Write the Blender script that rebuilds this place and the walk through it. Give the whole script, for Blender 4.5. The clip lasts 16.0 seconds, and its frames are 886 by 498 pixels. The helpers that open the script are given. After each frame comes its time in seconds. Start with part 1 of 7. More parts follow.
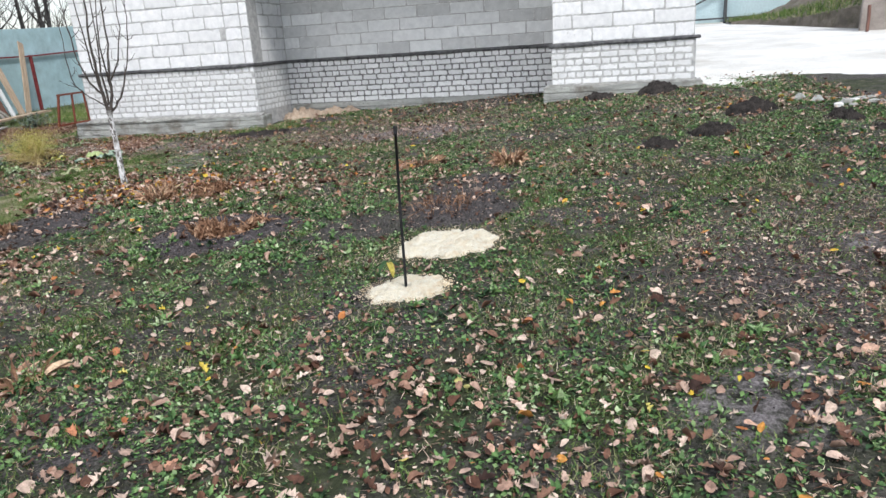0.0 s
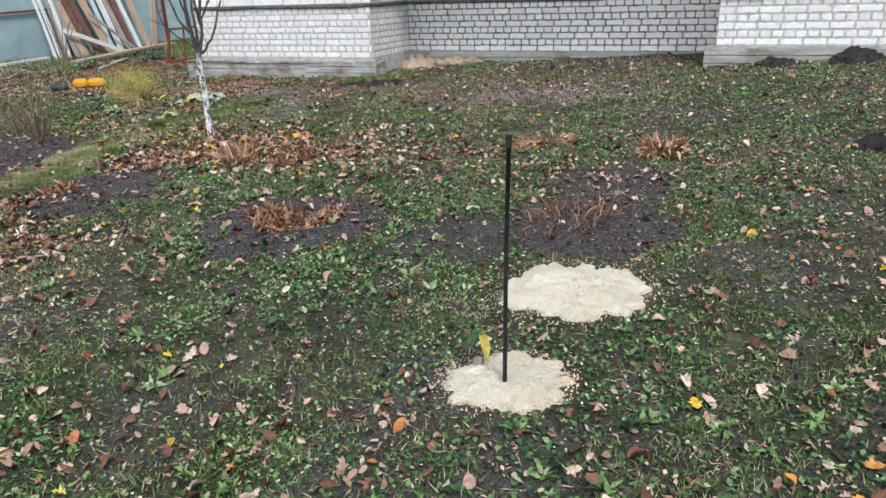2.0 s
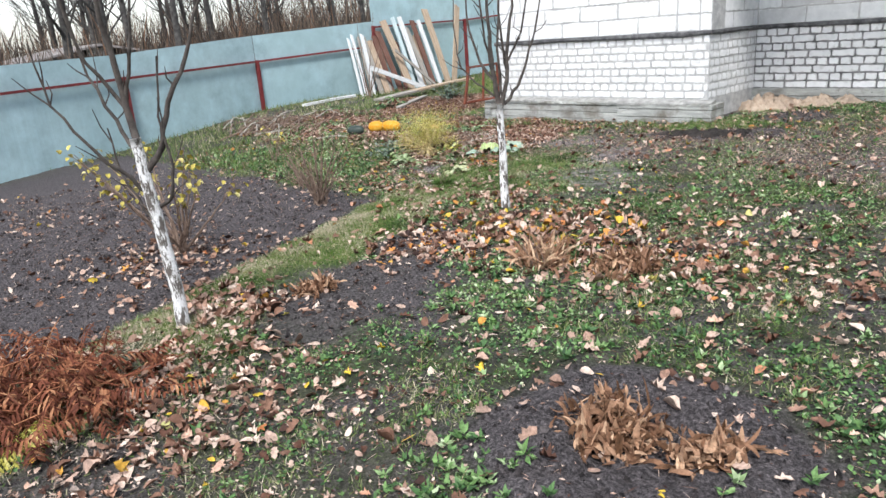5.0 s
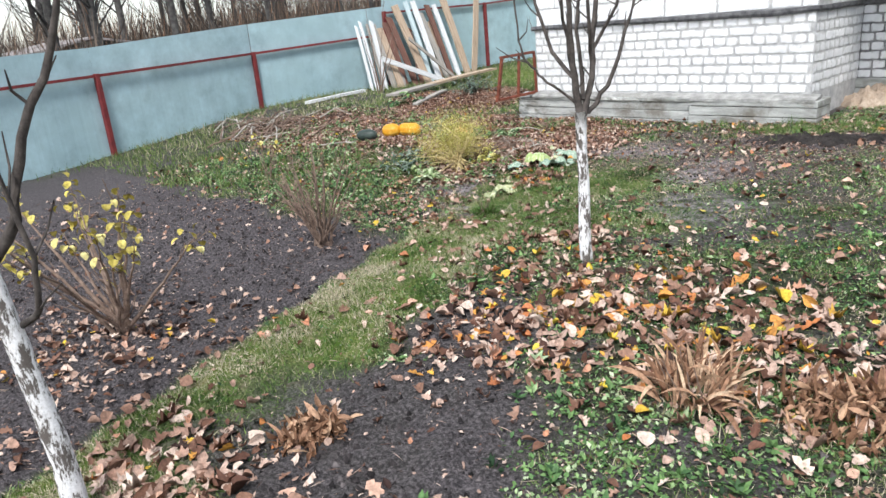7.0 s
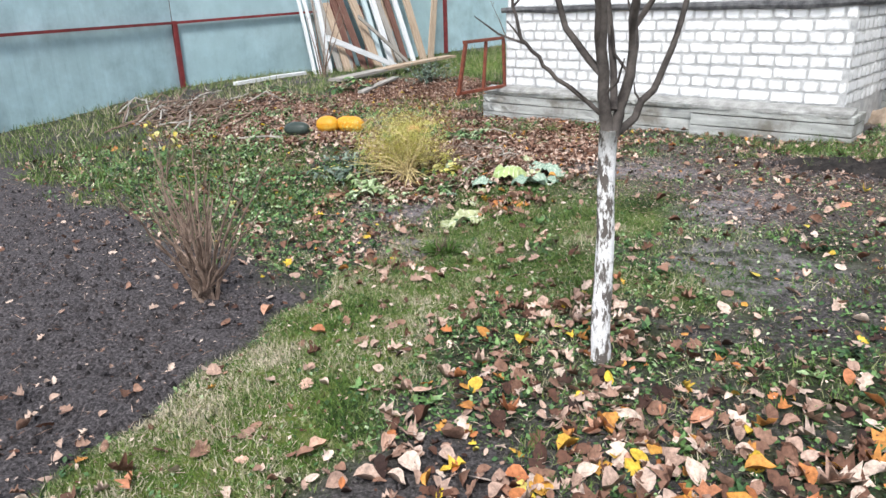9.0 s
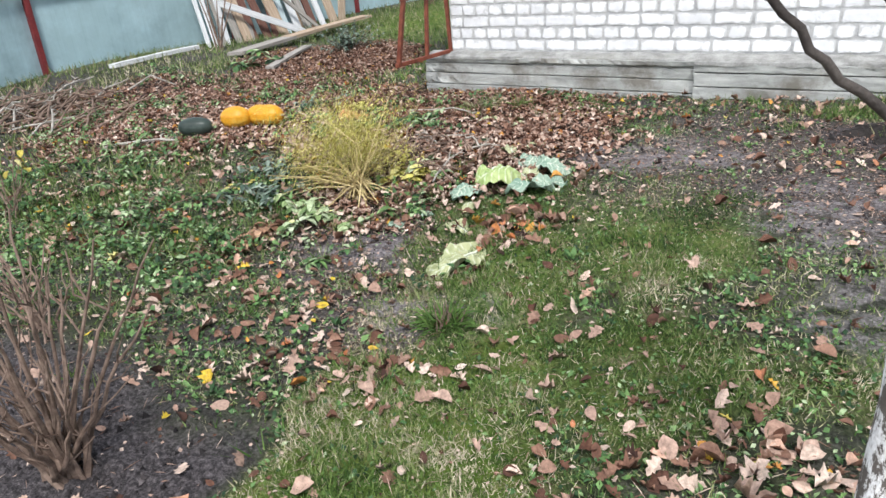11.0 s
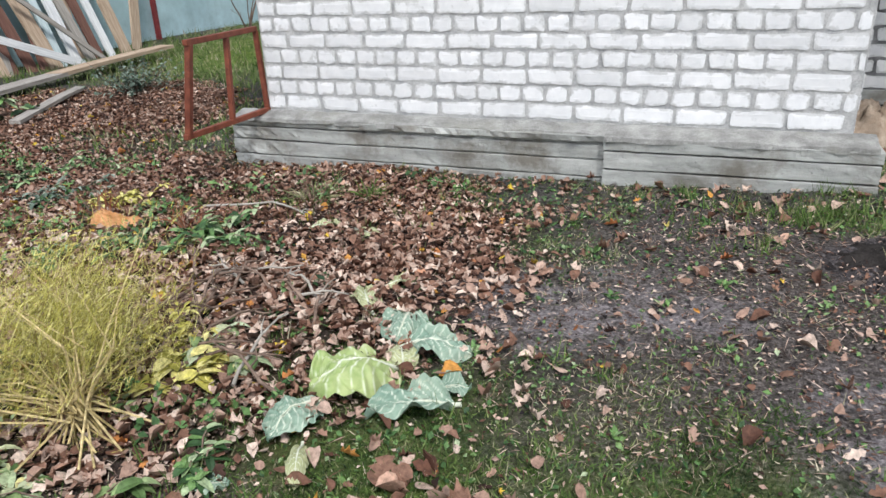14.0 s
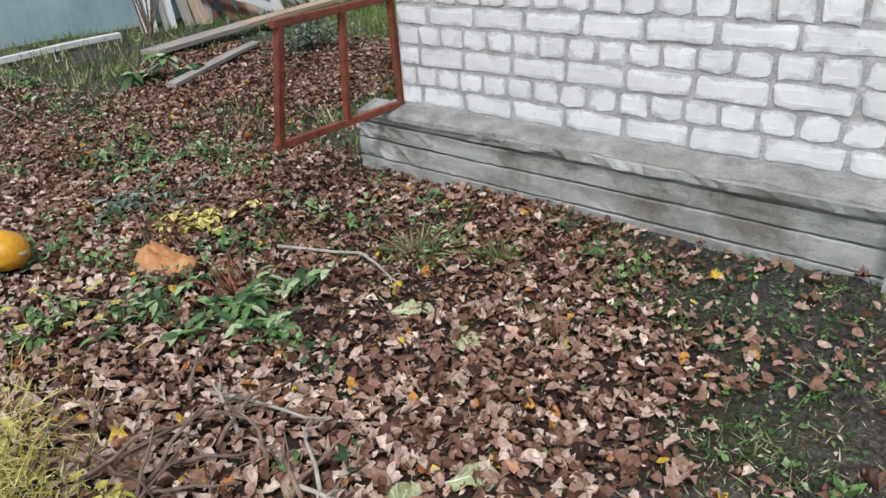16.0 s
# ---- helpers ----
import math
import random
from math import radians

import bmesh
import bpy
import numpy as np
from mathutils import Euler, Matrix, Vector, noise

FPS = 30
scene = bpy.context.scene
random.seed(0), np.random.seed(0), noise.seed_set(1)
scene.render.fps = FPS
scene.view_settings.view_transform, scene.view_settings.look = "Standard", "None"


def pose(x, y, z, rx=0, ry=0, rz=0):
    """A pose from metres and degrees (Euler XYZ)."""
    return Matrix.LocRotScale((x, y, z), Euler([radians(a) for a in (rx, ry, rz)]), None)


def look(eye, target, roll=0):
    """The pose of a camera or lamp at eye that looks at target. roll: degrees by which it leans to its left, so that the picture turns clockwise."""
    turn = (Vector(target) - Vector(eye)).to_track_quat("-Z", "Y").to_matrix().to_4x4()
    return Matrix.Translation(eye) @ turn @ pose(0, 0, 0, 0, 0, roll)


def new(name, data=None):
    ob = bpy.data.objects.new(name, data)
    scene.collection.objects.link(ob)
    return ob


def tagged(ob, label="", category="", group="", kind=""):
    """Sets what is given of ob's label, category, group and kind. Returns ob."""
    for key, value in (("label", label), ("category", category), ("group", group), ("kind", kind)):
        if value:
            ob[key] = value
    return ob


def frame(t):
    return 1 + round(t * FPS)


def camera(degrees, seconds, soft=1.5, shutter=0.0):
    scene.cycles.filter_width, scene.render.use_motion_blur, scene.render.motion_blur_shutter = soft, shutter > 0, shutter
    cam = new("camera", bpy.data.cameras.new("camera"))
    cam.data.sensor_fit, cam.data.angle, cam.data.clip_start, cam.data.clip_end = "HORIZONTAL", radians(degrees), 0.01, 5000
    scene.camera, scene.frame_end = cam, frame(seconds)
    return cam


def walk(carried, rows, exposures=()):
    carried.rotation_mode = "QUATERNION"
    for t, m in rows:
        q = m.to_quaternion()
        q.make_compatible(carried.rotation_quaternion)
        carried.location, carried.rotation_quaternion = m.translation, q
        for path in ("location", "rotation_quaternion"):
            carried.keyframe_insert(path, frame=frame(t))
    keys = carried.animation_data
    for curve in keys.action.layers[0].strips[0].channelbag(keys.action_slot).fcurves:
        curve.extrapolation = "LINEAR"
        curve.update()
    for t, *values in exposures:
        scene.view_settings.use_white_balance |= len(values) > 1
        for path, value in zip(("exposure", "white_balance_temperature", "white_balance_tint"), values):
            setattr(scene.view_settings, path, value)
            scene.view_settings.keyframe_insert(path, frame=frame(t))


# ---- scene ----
cam = camera(65.2, 16.0)
PATH = [
    (0, (0.106, -0.569, 1.295), (-0.331, 1.299, 0.729), -3.8),
    (0.5, (0.026, -0.242, 1.319), (-0.379, 1.649, 0.809), -2.4),
    (1, (0.031, 0.112, 1.318), (-0.533, 1.959, 0.8), -3.3),
    (1.5, (-0.049, 0.422, 1.328), (-0.66, 2.224, 0.711), -2.0),
    (1.7, (-0.112, 0.549, 1.324), (-0.802, 2.325, 0.716), -1.1),
    (2, (-0.239, 0.739, 1.326), (-0.981, 2.46, 0.629), -1.8),
    (2.5, (-0.402, 0.964, 1.375), (-1.364, 2.628, 0.822), -1.6),
    (2.8, (-0.503, 1.15, 1.382), (-1.612, 2.727, 0.852), -2.7),
    (3, (-0.586, 1.238, 1.365), (-1.742, 2.764, 0.786), -2.8),
    (3.5, (-0.905, 1.527, 1.361), (-2.074, 3.023, 0.733), -3.5),
    (4, (-1.172, 1.846, 1.351), (-2.363, 3.32, 0.711), -4.3),
    (4.5, (-1.406, 2.088, 1.379), (-2.767, 3.415, 0.759), -4.6),
    (4.7, (-1.499, 2.162, 1.372), (-2.893, 3.471, 0.785), -4.3),
    (6.8, (-2.925, 3.162, 1.343), (-4.265, 4.495, 0.69), -3.3),
    (7, (-3.09, 3.325, 1.325), (-4.495, 4.608, 0.709), -5.1),
    (7.5, (-3.369, 3.545, 1.309), (-4.819, 4.806, 0.754), -3.9),
    (8, (-3.637, 3.708, 1.297), (-4.953, 5.096, 0.712), -4.1),
    (8.5, (-3.943, 3.972, 1.227), (-5.189, 5.414, 0.622), -3.3),
    (8.7, (-4.031, 4.156, 1.211), (-5.324, 5.537, 0.562), -1.6),
    (10.8, (-5.206, 5.223, 1.203), (-6.404, 6.652, 0.48), -1.7),
    (11, (-5.34, 5.281, 1.171), (-6.43, 6.767, 0.392), -4.6),
    (11.5, (-5.642, 5.414, 1.156), (-6.594, 6.92, 0.249), -2.6),
    (12, (-5.861, 5.686, 1.179), (-6.773, 7.284, 0.396), -2.5),
    (12.5, (-6.092, 5.903, 1.158), (-6.996, 7.564, 0.505), -3.5),
    (13, (-6.17, 6.211, 1.114), (-6.739, 7.97, 0.349), -3.3),
    (13.5, (-6.176, 6.426, 1.172), (-6.835, 8.118, 0.333), -5.6),
    (14, (-6.243, 6.806, 1.198), (-6.939, 8.523, 0.445), -2.2),
    (14.5, (-6.293, 7.193, 1.216), (-7.013, 8.887, 0.434), -2.9),
    (15, (-6.326, 7.558, 1.258), (-7.337, 9.104, 0.492), -3.8),
    (15.5, (-6.443, 7.907, 1.232), (-7.567, 9.36, 0.439), -1.3),
    (15.9, (-6.56, 8.105, 1.247), (-7.714, 9.492, 0.384), -2.2),
    (16, (-6.572, 8.164, 1.253), (-7.765, 9.502, 0.367), -3.6),
]
EXPOSURES = ((0, 0.85), (1.5, 0.86), (2, 0.82), (2.5, 1.1), (3.5, 1.12), (4, 1.24), (4.5, 1.27), (7, 1.28), (7.5, 1.2), (8, 1.12), (8.5, 1.3), (11.5, 1.13), (12.5, 1.02), (13, 0.68), (13.5, 0.86), (14, 0.86), (14.5, 0.66), (15.5, 0.62), (16, 0.62))
walk(cam, [(t, look(eye, target, roll)) for t, eye, target, roll in PATH], EXPOSURES)

# ---- light ----
world = bpy.data.worlds.new("sky")
scene.world = world
world.use_nodes = True
_n = world.node_tree.nodes
_sky = _n.new("ShaderNodeTexSky")
_sky.sky_type = "NISHITA"
_sky.sun_disc = False
_sky.sun_elevation, _sky.sun_rotation = radians(42), radians(200)
_sky.air_density, _sky.dust_density, _sky.ozone_density = 1.0, 1.0, 1.0
_hsv = _n.new("ShaderNodeHueSaturation")
_hsv.inputs["Saturation"].default_value = 0.42
world.node_tree.links.new(_sky.outputs[0], _hsv.inputs["Color"])
world.node_tree.links.new(_hsv.outputs[0], _n["Background"].inputs["Color"])
_n["Background"].inputs["Strength"].default_value = 0.125
sun = new("sun", bpy.data.lights.new("sun", "SUN"))
sun.data.energy, sun.data.angle, sun.data.color = 1.7, radians(12), (1.0, 0.985, 0.97)
sun.matrix_world = look((0, 0, 20), (-9.0, 10.0, 0))

# ---- materials ----
def mat_new(name, rough=0.8, metal=0.0):
    m = bpy.data.materials.new(name)
    m.use_nodes = True
    b = m.node_tree.nodes["Principled BSDF"]
    b.inputs["Roughness"].default_value = rough
    b.inputs["Metallic"].default_value = metal
    b.inputs["Specular IOR Level"].default_value = 0.3
    return m, m.node_tree.nodes, m.node_tree.links, b


def ramp(nodes, stops):
    r = nodes.new("ShaderNodeValToRGB")
    e = r.color_ramp.elements
    while len(e) < len(stops):
        e.new(0.5)
    for el, (p, c) in zip(e, stops):
        el.position, el.color = p, (*c, 1)
    return r


def tex_noise(nodes, links, scale, detail=4, rough=0.6, coord="Object"):
    tc = nodes.new("ShaderNodeTexCoord")
    n = nodes.new("ShaderNodeTexNoise")
    n.inputs["Scale"].default_value, n.inputs["Detail"].default_value, n.inputs["Roughness"].default_value = scale, detail, rough
    links.new(tc.outputs[coord], n.inputs["Vector"])
    return n


def add_bump(nodes, links, b, height, strength=0.4, dist=0.01):
    bp = nodes.new("ShaderNodeBump")
    bp.inputs["Strength"].default_value, bp.inputs["Distance"].default_value = strength, dist
    links.new(height, bp.inputs["Height"])
    links.new(bp.outputs[0], b.inputs["Normal"])


def mix(nodes, links, fac, a, b_, mode="MIX"):
    m = nodes.new("ShaderNodeMix")
    m.data_type, m.blend_type = "RGBA", mode
    for v, i in ((fac, 0), (a, 6), (b_, 7)):
        if isinstance(v, (int, float)):
            m.inputs[i].default_value = v
        elif isinstance(v, tuple):
            m.inputs[i].default_value = (*v, 1)
        else:
            links.new(v, m.inputs[i])
    return m.outputs[2]


def rough_mat(name, c1, c2, scale=8, fine=60, rough=0.85, bump=0.4, dist=0.006, vary=0.25, stain=None, metal=0.0, lo=0.35, hi=0.65, coord="Object"):
    """Two-scale mottled surface; vary: brightness by Object Info Random; stain: a third colour in patches."""
    m, n, l, b = mat_new(name, rough, metal)
    a = tex_noise(n, l, scale, 5, 0.6, coord)
    f = tex_noise(n, l, fine, 4, 0.7, coord)
    r = ramp(n, [(lo, c1), (hi, c2)])
    l.new(a.outputs[0], r.inputs[0])
    col = r.outputs[0]
    r2 = ramp(n, [(0.3, (0.78, 0.78, 0.78)), (0.7, (1.12, 1.12, 1.12))])
    l.new(f.outputs[0], r2.inputs[0])
    col = mix(n, l, 1.0, col, r2.outputs[0], "MULTIPLY")
    if stain:
        s = tex_noise(n, l, scale * 0.45, 6, 0.7, coord)
        rs = ramp(n, [(0.52, (0, 0, 0)), (0.68, (1, 1, 1))])
        l.new(s.outputs[0], rs.inputs[0])
        col = mix(n, l, rs.outputs[0], col, stain)
    if vary:
        oi = n.new("ShaderNodeObjectInfo")
        mr = n.new("ShaderNodeMapRange")
        mr.inputs[3].default_value, mr.inputs[4].default_value = 1 - vary, 1.0
        l.new(oi.outputs["Random"], mr.inputs[0])
        cb = n.new("ShaderNodeCombineColor")
        for k in range(3):
            l.new(mr.outputs[0], cb.inputs[k])
        col = mix(n, l, 1.0, col, cb.outputs[0], "MULTIPLY")
    l.new(col, b.inputs["Base Color"])
    add_bump(n, l, b, f.outputs[0], bump, dist)
    return m


def brick_mat(name, c1, c2, smear, amount=0.62, vary=0.14):
    """Pale masonry unit: fine grain, a tone of its own, and mortar smeared in from its edges and in odd blots."""
    m, n, l, b = mat_new(name, 0.9)
    tc = n.new("ShaderNodeTexCoord")
    oi = n.new("ShaderNodeObjectInfo")
    sh = n.new("ShaderNodeVectorMath")
    sh.operation = "MULTIPLY_ADD"
    sh.inputs[1].default_value = (37.0, 53.0, 29.0)
    l.new(oi.outputs["Random"], sh.inputs[0])
    l.new(tc.outputs["Object"], sh.inputs[2])
    tx = []
    for sc_, de in ((9, 4), (15, 5), (150, 4)):
        t_ = n.new("ShaderNodeTexNoise")
        t_.inputs["Scale"].default_value, t_.inputs["Detail"].default_value, t_.inputs["Roughness"].default_value = sc_, de, 0.65
        l.new(sh.outputs[0], t_.inputs["Vector"])
        tx.append(t_.outputs[0])
    r = ramp(n, [(0.3, c1), (0.65, c2)])
    l.new(tx[0], r.inputs[0])
    mr = n.new("ShaderNodeMapRange")
    mr.inputs[3].default_value, mr.inputs[4].default_value = 1 - vary, 1.0
    l.new(oi.outputs["Random"], mr.inputs[0])
    cb = n.new("ShaderNodeCombineColor")
    for k in range(3):
        l.new(mr.outputs[0], cb.inputs[k])
    col = mix(n, l, 1.0, r.outputs[0], cb.outputs[0], "MULTIPLY")
    ad = n.new("ShaderNodeMath")
    ad.operation = "MULTIPLY_ADD"
    ad.inputs[1].default_value = 0.20
    l.new(attr(n, "edge"), ad.inputs[0])
    l.new(tx[1], ad.inputs[2])
    rs = ramp(n, [(amount - 0.02, (0, 0, 0)), (amount + 0.08, (1, 1, 1))])
    l.new(ad.outputs[0], rs.inputs[0])
    col = mix(n, l, rs.outputs[0], col, smear)
    l.new(col, b.inputs["Base Color"])
    add_bump(n, l, b, mix(n, l, 0.5, tx[1], tx[2]), 0.35, 0.004)
    return m


def attr(nodes, name):
    a = nodes.new("ShaderNodeAttribute")
    a.attribute_name = name
    return a.outputs["Fac"]


M_BRICK = brick_mat("white_sand_lime_brick", (0.70, 0.71, 0.725), (0.82, 0.825, 0.835), (0.54, 0.545, 0.545))
M_MORTAR = rough_mat("grey_mortar", (0.36, 0.365, 0.37), (0.54, 0.54, 0.535), 12, 110, 0.95, 0.8, 0.008, 0)
# recess wall mortar: the shade inside its raked joints is put into the colour
M_MORTAR_D = rough_mat("shade_darkened_raked_mortar", (0.10, 0.10, 0.103), (0.26, 0.26, 0.265), 10, 90, 0.95, 0.8, 0.008, 0, (0.36, 0.36, 0.36))
M_BLOCK_W = brick_mat("white_aerated_block", (0.70, 0.71, 0.73), (0.85, 0.855, 0.865), (0.52, 0.525, 0.53), 0.66, 0.12)
M_BLOCK_G = brick_mat("grey_cinder_block", (0.64, 0.655, 0.665), (0.78, 0.795, 0.80), (0.80, 0.805, 0.805), 0.70, 0.34)
def concrete_mat():
    """Board-cast concrete: blotches drawn out along the boards, dark pits, brown damp and green film."""
    m, n, l, b = mat_new("board_marked_concrete", 0.93)
    tc = n.new("ShaderNodeTexCoord")
    mp = n.new("ShaderNodeMapping")
    mp.inputs["Scale"].default_value = (0.45, 1, 2.2)
    l.new(tc.outputs["Object"], mp.inputs["Vector"])
    a, st, pit, fine = (tex_noise(n, l, sc_, 6, 0.7) for sc_ in (4.5, 2.2, 38, 120))
    l.new(mp.outputs[0], a.inputs["Vector"])
    r = ramp(n, [(0.28, (0.20, 0.205, 0.195)), (0.48, (0.34, 0.35, 0.335)), (0.68, (0.50, 0.51, 0.49))])
    l.new(a.outputs[0], r.inputs[0])
    rs = ramp(n, [(0.5, (0, 0, 0)), (0.66, (1, 1, 1))])
    l.new(st.outputs[0], rs.inputs[0])
    c = mix(n, l, rs.outputs[0], r.outputs[0], (0.19, 0.178, 0.155))
    rp = ramp(n, [(0.27, (0.25, 0.25, 0.25)), (0.38, (1, 1, 1))])
    l.new(pit.outputs[0], rp.inputs[0])
    c = mix(n, l, 0.85, c, rp.outputs[0], "MULTIPLY")
    l.new(c, b.inputs["Base Color"])
    add_bump(n, l, b, mix(n, l, 0.35, pit.outputs[0], fine.outputs[0]), 0.9, 0.012)
    return m


M_CONC = concrete_mat()
M_FELT = rough_mat("black_bitumen_felt", (0.05, 0.05, 0.055), (0.16, 0.16, 0.165), 14, 80, 0.85, 0.8, 0.01, 0)
M_FENCE = rough_mat("grey_green_sheet_steel", (0.39, 0.55, 0.595), (0.45, 0.615, 0.655), 0.7, 2.5, 0.4, 0.03, 0.002, 0.05, (0.37, 0.52, 0.55))
M_RED = rough_mat("oxide_red_paint", (0.16, 0.026, 0.03), (0.27, 0.045, 0.045), 10, 80, 0.55, 0.3, 0.002, 0.15)
M_RUST = rough_mat("brown_red_primer_steel", (0.13, 0.035, 0.02), (0.24, 0.07, 0.04), 14, 90, 0.6, 0.3, 0.002, 0.1)
M_BARK = rough_mat("dark_bark", (0.045, 0.038, 0.035), (0.11, 0.095, 0.085), 18, 120, 0.9, 0.8, 0.004, 0.0)
M_BLACK = rough_mat("black_painted_rod", (0.012, 0.012, 0.014), (0.03, 0.03, 0.033), 20, 90, 0.5, 0.2, 0.001, 0.0)

# ---- helpers ----
def part(name, bm, material, parent=None, label=""):
    me = bpy.data.meshes.new(name)
    if isinstance(bm, bmesh.types.BMesh):
        bm.to_mesh(me)
        bm.free()
    else:
        me = bm
    if material and not me.materials:
        me.materials.append(material)
    ob = new(name, me)
    if parent:
        ob.parent = parent
    if label:
        ob["label"] = label
    return ob


def add_box(bm, lo, hi, m=None, bevel=0.0):
    r = bmesh.ops.create_cube(bm, size=1)
    vs = r["verts"]
    c = [(a + b) / 2 for a, b in zip(lo, hi)]
    s = [b - a for a, b in zip(lo, hi)]
    for v in vs:
        v.co = Vector((c[0] + v.co.x * s[0], c[1] + v.co.y * s[1], c[2] + v.co.z * s[2]))
    if bevel:
        es = list({e for v in vs for e in v.link_edges})
        out = bmesh.ops.bevel(bm, geom=es, offset=bevel, segments=1, affect="EDGES")
        vs = list({v for f in out["faces"] for v in f.verts} | {v for v in vs if v.is_valid})
    if m:
        for v in vs:
            v.co = m @ v.co
    return vs


def tube(bm, pts, radii, sides=7, cap=True):
    """A tapered tube through pts."""
    rings = []
    up = Vector((0.13, 0.21, 0.97))
    for i, p in enumerate(pts):
        p = Vector(p)
        d = (Vector(pts[min(i + 1, len(pts) - 1)]) - Vector(pts[max(i - 1, 0)])).normalized()
        a = d.cross(up)
        if a.length < 0.1:
            a = d.cross(Vector((1, 0, 0)))
        a.normalize()
        b = d.cross(a)
        rings.append([bm.verts.new(p + radii[i] * (math.cos(k * math.tau / sides) * a + math.sin(k * math.tau / sides) * b)) for k in range(sides)])
    for r0, r1 in zip(rings, rings[1:]):
        for k in range(sides):
            bm.faces.new((r0[k], r0[(k + 1) % sides], r1[(k + 1) % sides], r1[k]))
    if cap:
        bm.faces.new(rings[0])
        bm.faces.new(rings[-1][::-1])


def smooth(ob):
    for p in ob.data.polygons:
        p.use_smooth = True
    return ob


def empty(name, loc=(0, 0, 0), label="", category="", group="", kind=""):
    ob = new(name)
    ob.location = loc
    ob.empty_display_size = 0.1
    return tagged(ob, label, category, group, kind)


# ---- ground ----
def smoothstep(e0, e1, v):
    t = np.clip((v - e0) / (e1 - e0), 0, 1)
    return t * t * (3 - 2 * t)


def gauss(x, y, cx, cy, rx, ry=None):
    return np.exp(-(((x - cx) / rx) ** 2 + ((y - cy) / (ry or rx)) ** 2))


MOUNDS = ((1.18, 6.45, 0.19, 0.11), (0.65, 6.0, 0.17, 0.07), (1.72, 7.6, 0.24, 0.12), (0.95, 10.25, 0.26, 0.16),
          (2.55, 5.9, 0.15, 0.07), (2.35, 6.6, 0.15, 0.07), (0.1, 10.35, 0.22, 0.07))


def base_z(x, y):
    x, y = np.asarray(x, float), np.asarray(y, float)
    xc, yc = np.clip(x, -16, 2.2), np.clip(y, -2, 17)
    z = 0.0679 + 0.0685 * xc + 0.02804 * yc - 0.00106 * xc * yc + 0.00218 * xc * xc
    z = z + 0.16 * gauss(x, y, -14.2, 10.5, 2.6, 2.2) + 0.10 * gauss(x, y, -9.6, 8.6, 1.6, 1.0)
    z = z - 0.05 * gauss(x, y, -6.9, 7.3, 1.0, 1.0)
    return z


def wob(x, y):
    """Small uneven lumps of the soil."""
    return (np.sin(3.1 * x + 1.3 * y) * np.sin(2.3 * y - 0.9 * x + 1.7) * 0.013 + np.sin(7.3 * x - 3.1 * y + 0.4) * np.sin(6.1 * y + 2.2 * x) * 0.007
            + np.sin(17.0 * x + 5.0 * y) * np.sin(15.0 * y - 6.0 * x) * 0.004)


def gz(x, y):
    x, y = np.asarray(x, float), np.asarray(y, float)
    z = base_z(x, y) + wob(x, y)
    # dug ring round the withered clump
    d = np.hypot(x + 2.68, y - 4.05)
    z = z + 0.04 * np.exp(-((d - 0.36) / 0.12) ** 2) - 0.03 * np.exp(-(d / 0.22) ** 2)
    return z


def gp(x, y, dz=0.0):
    return Vector((x, y, float(gz(x, y)) + dz))


def soil_mask(x, y):
    """Bare dark soil: the dug bed beyond the grass strip, rings and patches."""
    n1 = np.sin(5 * x + 2 * y) * 0.06 + np.sin(11 * y - 4 * x) * 0.04
    # bed beyond the strip; its edge runs between two points of the plan
    ex, ey = -6.0 - (-6.75), 4.3 - 6.35
    L = math.hypot(ex, ey)
    side = ((x + 6.75) * ey - (y - 6.35) * ex) / L
    bed = smoothstep(-0.06, 0.10, side + n1) * smoothstep(6.45, 6.15, y + 0.02 * (x + 6.75) + n1)
    bed = bed * smoothstep(-14.0, -13.5, x)
    d = np.hypot(x + 2.68, (y - 4.05))
    ring = smoothstep(0.62, 0.48, d + n1 * 0.6)
    p = np.maximum(bed, ring)
    for cx, cy, r, s in ((-0.95, 4.25, 0.55, 0.85), (-1.5, 4.0, 0.45, 0.6), (-5.0, 4.5, 0.75, 0.9), (-5.3, 5.4, 0.4, 0.7), (-3.2, 1.9, 0.5, 0.7), (-0.9, 5.1, 0.5, 0.6),
                         (-5.55, 9.66, 0.30, 1.0), (-5.1, 9.74, 0.36, 1.0), (-4.65, 9.85, 0.3, 0.9), (-3.9, 10.2, 0.8, 0.4), (-2.2, 11.2, 1.4, 0.5), (-6.4, 10.4, 0.9, 0.35), (-7.4, 10.2, 0.7, 0.3), (-4.6, 10.9, 0.5, 0.8),
                         (-5.1, 3.1, 0.5, 0.7), (-1.9, 2.2, 0.35, 0.4), (0.6, 2.6, 0.6, 0.35), (-4.2, 2.6, 0.45, 0.55)):
        p = np.maximum(p, s * smoothstep(1.15, 0.6, np.hypot(x - cx, y - cy) / r + n1 * 2))
    for cx, cy, r, h in MOUNDS:
        p = np.maximum(p, smoothstep(1.25, 0.9, np.hypot(x - cx, y - cy) / r + n1))
    return p


